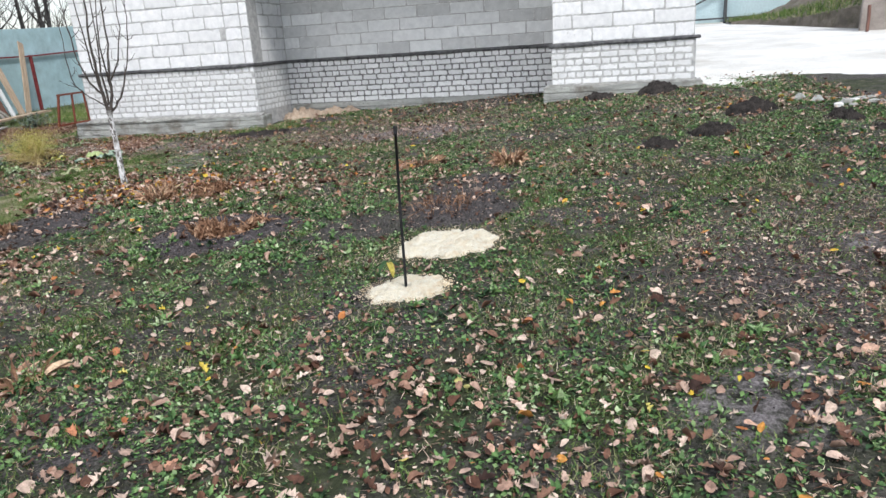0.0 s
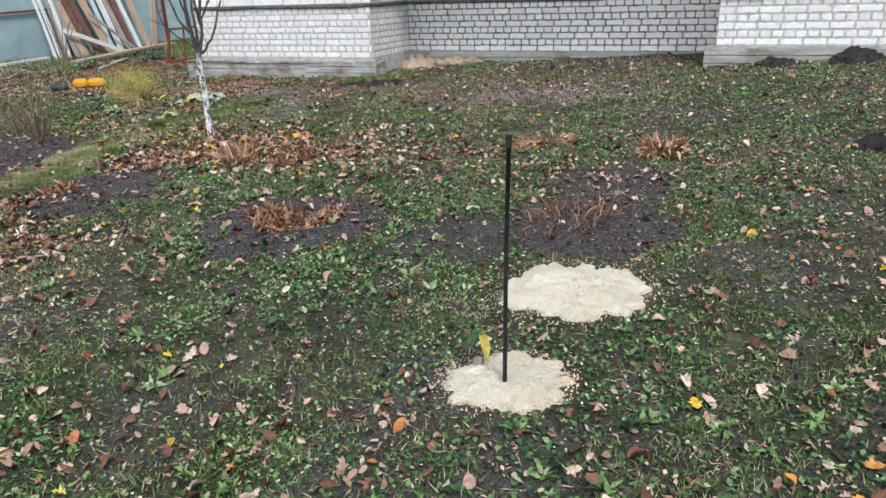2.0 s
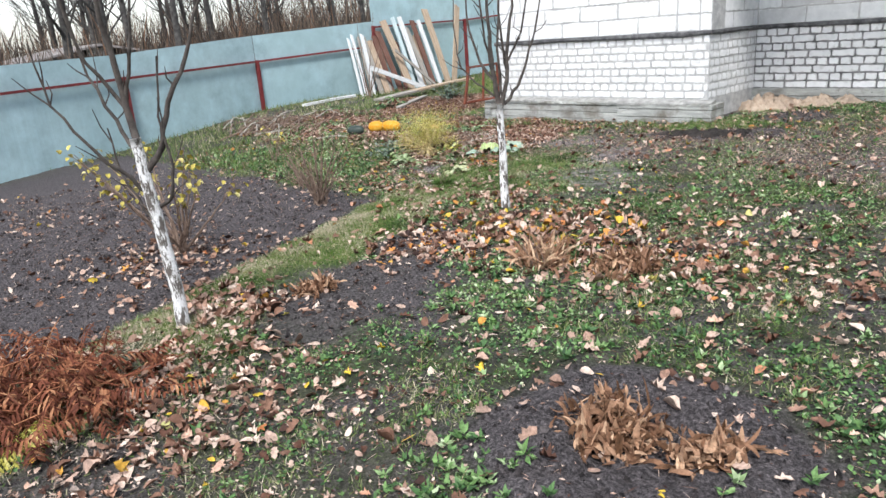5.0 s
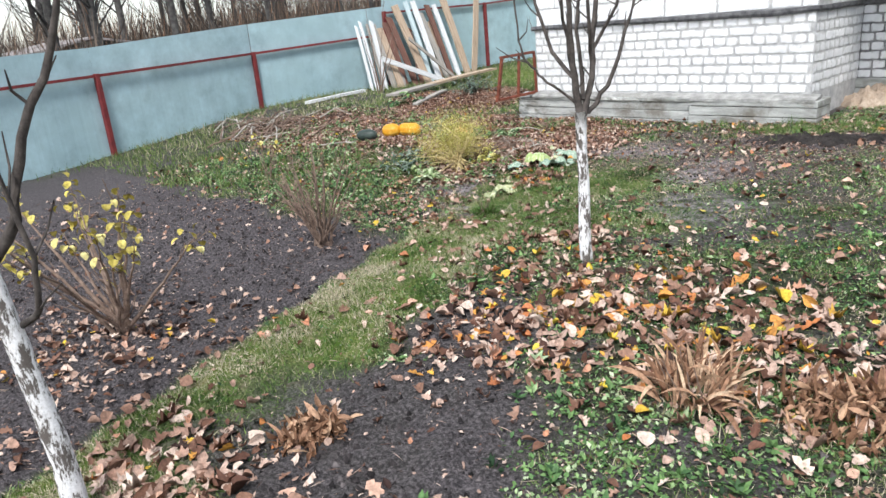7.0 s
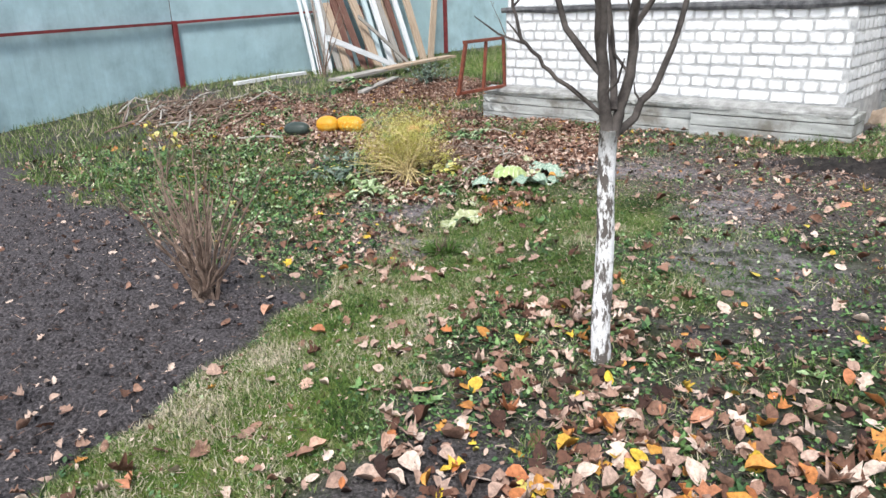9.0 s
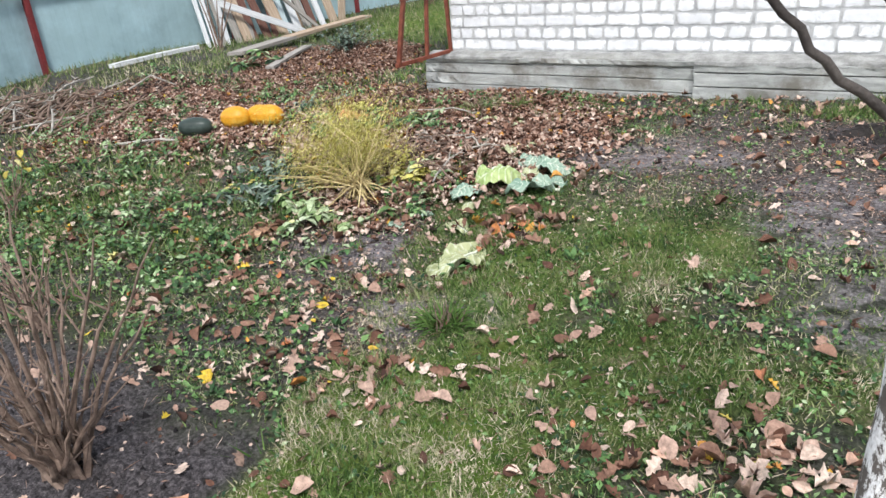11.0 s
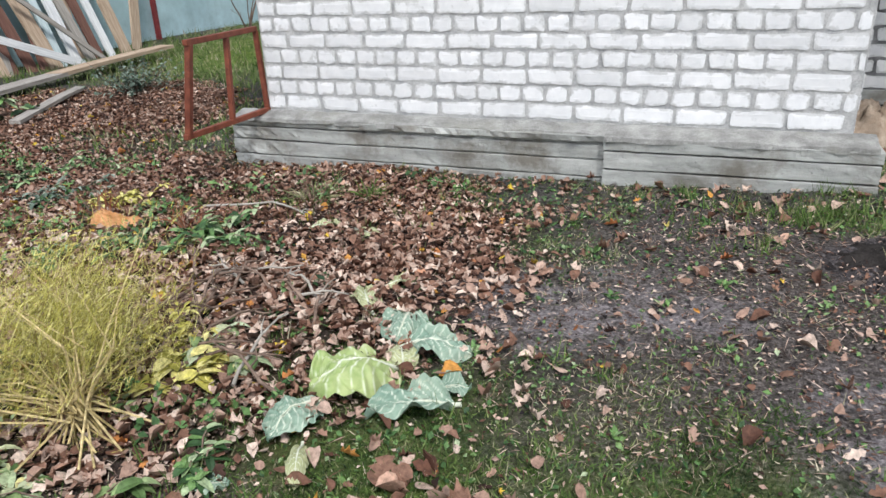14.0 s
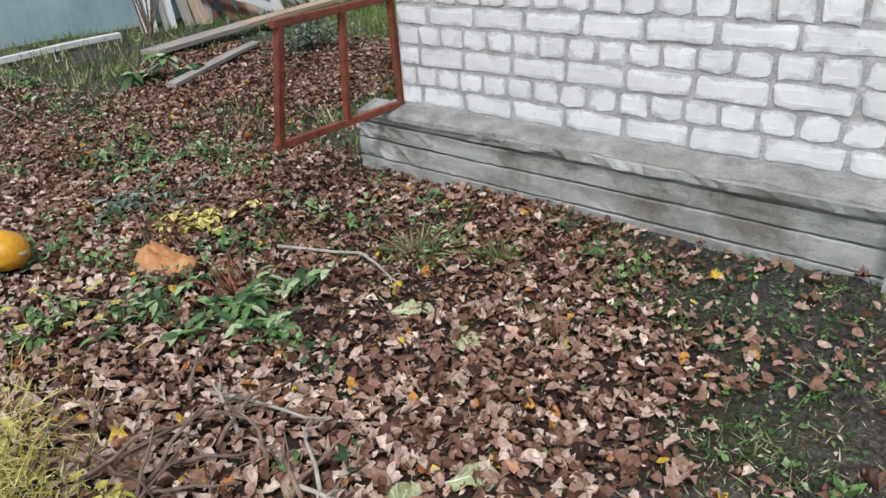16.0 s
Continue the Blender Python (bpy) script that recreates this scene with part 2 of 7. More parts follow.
def litter_mask(x, y):
    """Where fallen leaves lie as a closed carpet (the heap by the compost)."""
    n1 = np.sin(4 * x + 3 * y) * 0.1 + np.sin(9 * y - 5 * x) * 0.06
    a = smoothstep(1.15, 0.75, np.hypot((x + 8.7) / 1.9, (y - 9.5) / 1.25) + n1)
    b = smoothstep(1.15, 0.7, np.hypot((x + 10.9) / 2.3, (y - 9.35) / 1.45) + n1)
    c = smoothstep(1.1, 0.7, np.hypot((x + 11.5) / 1.4, (y - 11.7) / 1.3) + n1)
    d = 0.7 * smoothstep(1.1, 0.6, np.hypot((x + 7.7) / 0.7, (y - 8.5) / 0.9) + n1)
    return np.maximum(np.maximum(a, b), np.maximum(c, d))


def thatch_mask(x, y):
    """Trodden ground of dry brown grass before the wing."""
    n1 = np.sin(4 * x + 3 * y) * 0.1 + np.sin(8 * y - 5 * x) * 0.08
    a = smoothstep(1.25, 0.6, np.hypot((x + 5.7) / 1.3, (y - 9.2) / 1.1) + n1)
    b = smoothstep(1.25, 0.6, np.hypot((x + 3.0) / 2.2, (y - 9.0) / 1.3) + n1)
    c = 0.35 * smoothstep(1.25, 0.6, np.hypot((x + 3.8) / 0.9, (y - 2.7) / 1.1) + n1)
    e = 0.95 * smoothstep(1.25, 0.6, np.hypot((x + 7.45) / 0.55, (y - 7.6) / 0.5) + n1)
    c = np.maximum(c, np.maximum(e, smoothstep(1.25, 0.6, np.hypot((x + 6.9) / 0.32, (y - 7.05) / 0.3) + n1)))
    d = 0.7 * smoothstep(1.25, 0.6, np.hypot((x - 1.2) / 0.8, (y - 2.8) / 1.3) + n1)
    return np.maximum(np.maximum(a, b), np.maximum(c, d))


def moss_mask(x, y):
    """The yellow-green mossy grass strip, and brighter lawn patches."""
    n1 = np.sin(5 * x + 2 * y) * 0.06 + np.sin(11 * y - 4 * x) * 0.04
    ex, ey = -6.0 - (-6.75), 4.3 - 6.35
    L = math.hypot(ex, ey)
    side = ((x + 6.75) * ey - (y - 6.35) * ex) / L
    strip = smoothstep(0.05, -0.08, side + n1) * smoothstep(-0.85, -0.55, side + n1) * smoothstep(9.0, 7.6, y)
    a = smoothstep(1.2, 0.6, np.hypot((x + 6.22) / 0.46, (y - 8.1) / 0.62) + n1)
    a = a * (0.72 + 0.28 * np.clip(1.6 * np.sin(5.3 * x + 1.9 * y) * np.sin(4.7 * y - 2.3 * x) + 0.6, 0, 1))
    b = 0.75 * smoothstep(1.2, 0.5, np.hypot((x + 5.8) / 0.75, (y - 7.3) / 0.85) + n1) * np.clip(1.5 * np.sin(4.1 * x - 2.7 * y + 1.0) * np.sin(3.9 * y + 2.2 * x) + 0.55, 0.1, 1)
    c = smoothstep(1.2, 0.5, np.hypot((x + 12.4) / 2.0, (y - 16.5) / 3.6) + n1)
    return np.maximum(np.maximum(strip, a), np.maximum(b, c))


DUST = ((-7.45, 7.48, 0.34, 0.24), (-6.67, 7.22, 0.26, 0.17), (-6.9, 7.1, 0.2, 0.15), (0.6, 1.5, 0.28, 0.3), (1.45, 3.0, 0.2, 0.2), (-2.3, 8.6, 1.3, 0.5), (-5.6, 8.45, 0.4, 0.5), (-5.2, 7.6, 0.5, 0.4), (-6.6, 9.1, 0.6, 0.35))


def dust_mask(x, y):
    """Pale dried-out soil, trodden bare."""
    n1 = np.sin(7 * x + 3 * y) * 0.12 + np.sin(13 * y - 6 * x) * 0.09
    return 0.9 * np.max([smoothstep(1.2, 0.5, np.hypot((x - a) / rx, (y - b) / ry) + n1) for a, b, rx, ry in DUST], 0)


def edge_coords(lo, hi, step, far, grow=1.35):
    a = list(np.arange(lo, hi + 1e-6, step))
    s, v = step, hi
    while v < far:
        s *= grow
        v += s
        a.append(v)
    s, v = step, lo
    while v > -far:
        s *= grow
        v -= s
        a.insert(0, v)
    return np.array(a)


gx, gy = edge_coords(-10.5, 2.8, 0.045, 900), edge_coords(-0.8, 12.2, 0.045, 900)
GX, GY = np.meshgrid(gx, gy)
GZ = gz(GX, GY)
soil = soil_mask(GX, GY)
_rng = np.random.default_rng(4)
GZ = GZ + soil * (_rng.random(GZ.shape) - 0.5) * 0.036 * ((GX > -11) & (GX < 3) & (GY > -1) & (GY < 12.5)) + (_rng.random(GZ.shape) - 0.5) * 0.008
nx, ny = len(gx), len(gy)
idx = np.arange(nx * ny).reshape(ny, nx)
quads = np.stack([idx[:-1, :-1], idx[:-1, 1:], idx[1:, 1:], idx[1:, :-1]], -1).reshape(-1, 4)


def fast_mesh(name, co, faces, attrs=None, smooth_on=False):
    """A mesh from numpy arrays of places and faces of one size."""
    me = bpy.data.meshes.new(name)
    co = np.asarray(co, np.float32).reshape(-1, 3)
    faces = np.asarray(faces, np.int32)
    k = faces.shape[1]
    me.vertices.add(len(co))
    me.vertices.foreach_set("co", co.ravel())
    me.loops.add(faces.size)
    me.loops.foreach_set("vertex_index", faces.ravel())
    me.polygons.add(len(faces))
    me.polygons.foreach_set("loop_start", np.arange(0, faces.size, k, dtype=np.int32))
    if smooth_on:
        me.polygons.foreach_set("use_smooth", np.ones(len(faces), bool))
    me.update(calc_edges=True)
    for key, v in (attrs or {}).items():
        at = me.attributes.new(key, "FLOAT", "POINT")
        at.data.foreach_set("value", np.asarray(v, np.float32).ravel())
    return me


def ground_mat():
    m, n, l, b = mat_new("garden_soil_and_moss", 0.95)
    big = tex_noise(n, l, 1.3, 6, 0.65)
    mid = tex_noise(n, l, 9, 6, 0.7)
    fine = tex_noise(n, l, 70, 5, 0.75)
    g = ramp(n, [(0.28, (0.012, 0.012, 0.010)), (0.42, (0.034, 0.040, 0.022)), (0.55, (0.064, 0.078, 0.036)), (0.70, (0.19, 0.165, 0.14))])
    l.new(mid.outputs[0], g.inputs[0])
    s = ramp(n, [(0.28, (0.013, 0.0115, 0.0125)), (0.46, (0.062, 0.055, 0.058)), (0.72, (0.22, 0.195, 0.20))])
    l.new(fine.outputs[0], s.inputs[0])
    mo = ramp(n, [(0.3, (0.035, 0.07, 0.010)), (0.44, (0.078, 0.145, 0.016)), (0.55, (0.14, 0.19, 0.035)), (0.68, (0.28, 0.25, 0.12))])
    l.new(mid.outputs[0], mo.inputs[0])
    li = ramp(n, [(0.3, (0.024, 0.015, 0.013)), (0.7, (0.12, 0.072, 0.06))])
    l.new(fine.outputs[0], li.inputs[0])
    rb = ramp(n, [(0.44, (0, 0, 0)), (0.6, (1, 1, 1))])
    l.new(big.outputs[0], rb.inputs[0])
    base = mix(n, l, rb.outputs[0], g.outputs[0], s.outputs[0])
    base = mix(n, l, 0.9, g.outputs[0], base)
    c = mix(n, l, attr(n, "moss"), base, mo.outputs[0])
    th = ramp(n, [(0.3, (0.022, 0.019, 0.017)), (0.48, (0.09, 0.076, 0.07)), (0.7, (0.27, 0.235, 0.22))])
    l.new(fine.outputs[0], th.inputs[0])
    c = mix(n, l, attr(n, "thatch"), c, th.outputs[0])
    c = mix(n, l, attr(n, "soil"), c, s.outputs[0])
    c = mix(n, l, attr(n, "litter"), c, li.outputs[0])
    du = ramp(n, [(0.3, (0.12, 0.108, 0.112)), (0.5, (0.27, 0.245, 0.255)), (0.7, (0.42, 0.385, 0.395))])
    l.new(fine.outputs[0], du.inputs[0])
    rd_ = ramp(n, [(0.40, (0, 0, 0)), (0.56, (1, 1, 1))])
    l.new(mid.outputs[0], rd_.inputs[0])
    c = mix(n, l, mix(n, l, 1.0, attr(n, "dust"), rd_.outputs[0], "MULTIPLY"), c, du.outputs[0])
    sand = ramp(n, [(0.3, (0.36, 0.27, 0.20)), (0.7, (0.52, 0.42, 0.33))])
    l.new(fine.outputs[0], sand.inputs[0])
    c = mix(n, l, attr(n, "sand"), c, sand.outputs[0])
    f2 = ramp(n, [(0.3, (0.6, 0.6, 0.6)), (0.7, (1.3, 1.3, 1.3))])
    l.new(fine.outputs[0], f2.inputs[0])
    c = mix(n, l, 0.8, c, f2.outputs[0], "MULTIPLY")
    l.new(c, b.inputs["Base Color"])
    lump = tex_noise(n, l, 28, 4, 0.7)
    hsum = n.new("ShaderNodeMath")
    hsum.operation = "ADD"
    l.new(fine.outputs[0], hsum.inputs[0])
    l.new(lump.outputs[0], hsum.inputs[1])
    add_bump(n, l, b, hsum.outputs[0], 1.0, 0.022)
    return m


sandm = np.clip(1.25 * gauss(GX, GY, -5.3, 11.75, 0.5, 0.36) + gauss(GX, GY, -4.5, 11.8, 0.55, 0.2) - 0.2, 0, 1)
ground_me = fast_mesh("ground", np.stack([GX, GY, GZ], -1), quads, {"soil": soil, "moss": moss_mask(GX, GY), "litter": litter_mask(GX, GY), "thatch": thatch_mask(GX, GY), "sand": sandm, "dust": dust_mask(GX, GY)}, True)
ground = part("ground", ground_me, ground_mat())
tagged(ground, "uneven garden ground of thin grass, moss and dark soil", "ground", kind="structure")

# ---- house ----
XA0, XA1, XC0, XC1 = -9.0, -5.61, -0.6, 1.52
YF, YB, ZB, ZL = 10.66, 12.0, 0.375, 1.14
PITCH, LEN = 0.0955, 0.268


def brick_mesh(name, w, h, d, seed, mat, chip=0.006):
    """A brick's face and edges, its outline worn and smeared with mortar; "edge" is 1 on the rim, 0 inside."""
    bm = bmesh.new()
    r = random.Random(seed)
    c = 0.010
    nx_ = 4 if w > 0.2 else 3
    line = [(-w / 2 + c + (w - 2 * c) * i_ / nx_, -h / 2) for i_ in range(nx_ + 1)] + [(w / 2, -h / 2 + c), (w / 2, h / 2 - c)]
    line += [(w / 2 - c - (w - 2 * c) * i_ / nx_, h / 2) for i_ in range(nx_ + 1)] + [(-w / 2, h / 2 - c), (-w / 2, -h / 2 + c)]
    back, front, inner = [], [], []
    ins = min(0.022, h * 0.25)
    for x, z in line:
        q = chip * (noise.noise(Vector((x * 14, z * 20, seed * 3.3))) * 1.6 + r.uniform(-0.6, 0.5)) - chip * 0.3
        x, z = x + q * (1 if x > 0 else -1) * 0.8, z + q * (1 if z > 0 else -1)
        back.append(bm.verts.new((x * 1.004, d, z * 1.004)))
        front.append(bm.verts.new((x, r.uniform(0.0, 0.003), z)))
        inner.append(bm.verts.new((x * (1 - 2 * ins / w), r.uniform(-0.001, 0.001), z * (1 - 2 * ins / h))))
    n_ = len(line)
    for k in range(n_):
        bm.faces.new((back[k], back[(k + 1) % n_], front[(k + 1) % n_], front[k]))
        bm.faces.new((front[k], front[(k + 1) % n_], inner[(k + 1) % n_], inner[k]))
    bm.faces.new(inner)
    bmesh.ops.recalc_face_normals(bm, faces=bm.faces)
    me = bpy.data.meshes.new(name)
    bm.to_mesh(me)
    bm.free()
    me.attributes.new("edge", "FLOAT", "POINT").data.foreach_set("value", [0.0 if i_ % 3 == 2 else 1.0 for i_ in range(3 * n_)])
    me.materials.append(mat)
    return me


STRETCH = [brick_mesh("brick", 0.251, 0.081, 0.02, s, M_BRICK) for s in range(8)]
HEAD = [brick_mesh("brick", 0.118, 0.081, 0.02, 50 + s, M_BRICK) for s in range(8)]
BLOCKW = [brick_mesh("block", 0.585, 0.188, 0.04, 100 + s, M_BLOCK_W, 0.007) for s in range(5)]
BLOCKG = [brick_mesh("block", 0.585, 0.188, 0.04, 120 + s, M_BLOCK_G, 0.007) for s in range(5)]
BLOCKW2 = [brick_mesh("block", 0.285, 0.188, 0.04, 140 + s, M_BLOCK_W, 0.007) for s in range(4)]
BLOCKG2 = [brick_mesh("block", 0.285, 0.188, 0.04, 160 + s, M_BLOCK_G, 0.007) for s in range(4)]
PIECES = []


def lay(wall, name, meshes, p, turn, wscale=1.0):
    PIECES.append((wall, name, meshes, p, turn, wscale))


def course(wall, origin, turn, length, z, step, meshes, name, first=0.0, half=None, r=None):
    """One row of pieces along a wall; origin: left end as seen from outside."""
    u = first
    d = Vector((math.cos(turn), math.sin(turn), 0))
    while u < length - 0.02:
        w = min(step, length - u)
        if u < 0:
            w, u0 = step + u, 0.0
        else:
            u0 = u
        ws = (w - 0.014) / (step - 0.014)
        if ws > 0.18:
            p = Vector(origin) + d * (u0 + w / 2) + Vector((0, 0, z))
            nrm = Vector((math.sin(turn), -math.cos(turn), 0))
            lay(wall, name, meshes, p + nrm * (0.0045 + r.uniform(-0.002, 0.003)), turn + r.uniform(-0.006, 0.006), ws)
        u = u0 + w


def brick_field(wall, origin, turn, length, z0, z1, seed, first_stretch=True):
    r = random.Random(seed)
    z, k = z0, 0
    while z + PITCH <= z1 + 0.02:
        if (k % 2 == 0) == first_stretch:
            course(wall, origin, turn, length, z + PITCH / 2, LEN, STRETCH, "brick", r.choice((-0.134, 0.0, -0.07)), None, r)
        else:
            course(wall, origin, turn, length, z + PITCH / 2, LEN / 2, HEAD, "brick", r.choice((-0.05, 0.0, -0.03)), None, r)
        z += PITCH
        k += 1


def block_field(wall, origin, turn, length, z0, z1, seed, big, small, end_small=0.0):
    r = random.Random(seed)
    z, k = z0, 0
    while z < z1:
        first = (0.0, -0.3, -0.15, -0.42)[k % 4]
        course(wall, origin, turn, length - end_small, z + 0.1, 0.6, big, "block", first, None, r)
        if end_small:
            d = Vector((math.cos(turn), math.sin(turn), 0))
            course(wall, Vector(origin) + d * (length - end_small), turn, end_small, z + 0.1, 0.3, small, "block", 0.0, None, r)
        z += 0.2
        k += 1


def wall(name, lo, hi, mat, label):
    bm = bmesh.new()
    add_box(bm, lo, hi)
    ob = part(name, bm, mat)
    return tagged(ob, label, "wall", kind="structure")


TOPZ = 3.4
w_a = wall("wall_wing", (XA0, YF, -0.3), (XA1, YF + 0.38, ZL), M_MORTAR, "white sand-lime brick base wall of the unfinished house wing")
w_ar = wall("wall_wing_side", (XA1 - 0.38, YF + 0.38, -0.3), (XA1, YB, ZL), M_MORTAR, "white brick side of the projecting house wing")
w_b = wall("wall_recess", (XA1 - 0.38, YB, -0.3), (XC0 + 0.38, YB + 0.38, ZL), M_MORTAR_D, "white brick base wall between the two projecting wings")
w_c = wall("wall_pier", (XC0, YF, -0.3), (XC1, YF + 0.38, ZL), M_MORTAR, "white brick base of the second projecting wing")
w_cl = wall("wall_pier_side", (XC0, YF + 0.38, -0.3), (XC0 + 0.38, YB, ZL), M_MORTAR, "side of the second projecting brick wing")
w_cr = wall("wall_pier_end", (XC1 - 0.38, YF + 0.38, -0.3), (XC1, 19.0, ZL), M_MORTAR, "gable side of the house towards the concrete yard")
w_al = wall("wall_wing_end", (XA0, YF + 0.38, -0.3), (XA0 + 0.38, 19.0, ZL), M_MORTAR, "gable side of the house wing towards the fence")
w_bk = wall("wall_back", (XA0, 19.0, -0.3), (XC1, 19.38, TOPZ), M_MORTAR, "back wall of the house")
ZU = ZL + 0.05
u_a = wall("wall_wing_upper", (XA0, YF + 0.03, ZU), (XA1, YF + 0.38, TOPZ), M_MORTAR, "upper wall of the wing in white aerated blocks")
u_ar = wall("wall_wing_side_upper", (XA1 - 0.38, YF + 0.38, ZU), (XA1 - 0.01, YB + 0.02, TOPZ), M_MORTAR, "upper side wall of the wing in white blocks")
u_b = wall("wall_recess_upper", (XA1 - 0.38, YB + 0.02, ZU), (XC0 + 0.38, YB + 0.38, TOPZ), M_MORTAR, "upper recessed wall of grey cinder blocks")
u_c = wall("wall_pier_upper", (XC0 + 0.02, YF + 0.03, ZU), (XC1 - 0.02, YF + 0.38, TOPZ), M_MORTAR, "upper wall of the second wing in white blocks")
u_cl = wall("wall_pier_side_upper", (XC0 + 0.02, YF + 0.38, ZU), (XC0 + 0.38, YB + 0.02, TOPZ), M_MORTAR, "upper side of the second wing")
u_cr = wall("wall_pier_end_upper", (XC1 - 0.38, YF + 0.38, ZU), (XC1 - 0.02, 19.0, TOPZ), M_MORTAR, "upper gable wall of white blocks")
u_al = wall("wall_wing_end_upper", (XA0 + 0.02, YF + 0.38, ZU), (XA0 + 0.38, 19.0, TOPZ), M_MORTAR, "upper gable wall of white blocks")

brick_field(w_a, (XA0, YF, 0), 0, XA1 - XA0, ZB, ZL, 1)
brick_field(w_ar, (XA1, YF, 0), math.pi / 2, YB - YF, ZB, ZL, 2, False)
brick_field(w_b, (XA1, YB, 0), 0, XC0 - XA1, ZB, ZL, 3)
brick_field(w_c, (XC0, YF, 0), 0, XC1 - XC0, ZB + 2 * PITCH, ZL, 5)
brick_field(w_cr, (XC1, YF, 0), math.pi / 2, 1.6, ZB + 2 * PITCH, ZL, 6, False)
block_field(u_a, (XA0, YF + 0.03, 0), 0, XA1 - XA0, ZU, 2.6, 11, BLOCKW, BLOCKW2, 0.45)
block_field(u_ar, (XA1 - 0.01, YF + 0.03, 0), math.pi / 2, YB - YF, ZU, 2.6, 12, BLOCKW, BLOCKW2)
block_field(u_b, (XA1, YB + 0.02, 0), 0, XC0 - XA1, ZU, 2.6, 13, BLOCKG, BLOCKG2)
block_field(u_c, (XC0 + 0.02, YF + 0.03, 0), 0, XC1 - XC0 - 0.04, ZU, 2.6, 14, BLOCKW, BLOCKW2)
block_field(u_cr, (XC1 - 0.02, YF + 0.03, 0), math.pi / 2, 1.6, ZU, 2.6, 15, BLOCKW, BLOCKW2)

bm = bmesh.new()
add_box(bm, (XA0 - 0.3, YF - 0.3, TOPZ), (XC1 + 0.3, 19.7, TOPZ + 0.2))
tagged(part("roof_slab", bm, M_CONC), "flat concrete slab closing the house", "roof", kind="structure")


def felt(name, a, b_, out, seed):
    """A ragged sheet of bitumen felt lying on the base wall and lapping over its edge."""
    r = random.Random(seed)
    bm = bmesh.new()
    a, b_, out = Vector(a), Vector(b_), Vector(out)
    n = max(4, int((b_ - a).length / 0.06))
    rows = []
    for i in range(n + 1):
        p = a.lerp(b_, i / n)
        w = 0.035 + 0.012 * noise.noise(p * 3) + r.uniform(-0.004, 0.004)
        dr = 0.012 * noise.noise(p * 2 + Vector((5, 0, 0)))
        prof = [(-0.05, 0.052), (w, 0.046 + dr), (w + 0.006, 0.018 + dr), (w - 0.006, -0.006 + dr * 2), (-0.05, 0.002)]
        rows.append([bm.verts.new(p + out * u + Vector((0, 0, v))) for u, v in prof])
    for r0, r1 in zip(rows, rows[1:]):
        for k in range(5):
            bm.faces.new((r0[k], r0[(k + 1) % 5], r1[(k + 1) % 5], r1[k]))
    bm.faces.new(rows[0])
    bm.faces.new(rows[-1][::-1])
    bmesh.ops.recalc_face_normals(bm, faces=bm.faces)
    return tagged(part(name, bm, M_FELT), "ragged black bitumen felt course above the brick base", "trim", kind="structure")


felt("trim_wing", (XA0 - 0.04, YF, ZL), (XA1 + 0.03, YF, ZL), (0, -1, 0), 1)
felt("trim_wing_side", (XA1, YF, ZL), (XA1, YB, ZL), (1, 0, 0), 2)
felt("trim_recess", (XA1, YB, ZL), (XC0, YB, ZL), (0, -1, 0), 3)
felt("trim_pier", (XC0 - 0.03, YF, ZL), (XC1 + 0.06, YF, ZL), (0, -1, 0), 4)
felt("trim_pier_end", (XC1, YF, ZL), (XC1, 14, ZL), (1, 0, 0), 5)


def plinth(name, x0, x1, y, ztop, boards, seed, label, yback, broken=0.0):
    """Concrete cast in boards: flush courses parted by thin ragged seams; broken: how far its first half metre has crumbled."""
    r = random.Random(seed)
    root = empty(name, label=label, category="plinth", kind="structure")
    z = ztop
    for k, h in enumerate(boards):
        bm = bmesh.new()
        o = r.uniform(-0.004, 0.004) + 0.003 * k
        n = max(6, int((x1 - x0) / 0.035))
        add_box(bm, (x0 - o, y - o, z - h + 0.009), (x1 + o, yback, z), None, 0.003)
        bmesh.ops.subdivide_edges(bm, edges=[e for e in bm.edges if abs(e.verts[0].co.x - e.verts[1].co.x) > 0.5], cuts=n, use_grid_fill=True)
        bmesh.ops.subdivide_edges(bm, edges=[e for e in bm.edges if abs(e.verts[0].co.z - e.verts[1].co.z) > 0.04 and e.verts[0].co.y < y + 0.05], cuts=2, use_grid_fill=True)
        for v in bm.verts:
            if v.co.y < y + 0.05:
                q = Vector((v.co.x * 3, k * 7.1 + seed, v.co.z * 9))
                v.co.y += 0.006 * noise.noise(q) + 0.004 * noise.noise(Vector((v.co.x * 22, v.co.z * 30, seed)))
                v.co.z += 0.004 * noise.noise(Vector((v.co.x * 2.2, k * 3.1 + seed, 1))) + 0.003 * noise.noise(Vector((v.co.x * 17, k * 3.1, seed)))
                if broken:
                    f = broken * (1 - min(1, max(0, (v.co.x - x0) / 0.7)))
                    v.co.y += f * (0.03 * abs(noise.noise(Vector((v.co.x * 11, 2, v.co.z * 14)))) + 0.012 * noise.noise(Vector((v.co.x * 34, 5, v.co.z * 34))))
                if k == len(boards) - 1:
                    v.co.y += 0.03 * abs(noise.noise(Vector((v.co.x * 5, 9, v.co.z * 12)))) + 0.012 * noise.noise(Vector((v.co.x * 26, 4, v.co.z * 22)))
        part("concrete_course", bm, M_CONC, root)
        z -= h
    bm = bmesh.new()
    add_box(bm, (x0 + 0.02, y + 0.045, z - 0.4), (x1 - 0.02, yback, ztop - 0.02))
    part("concrete_core", bm, M_CONC, root)
    return root


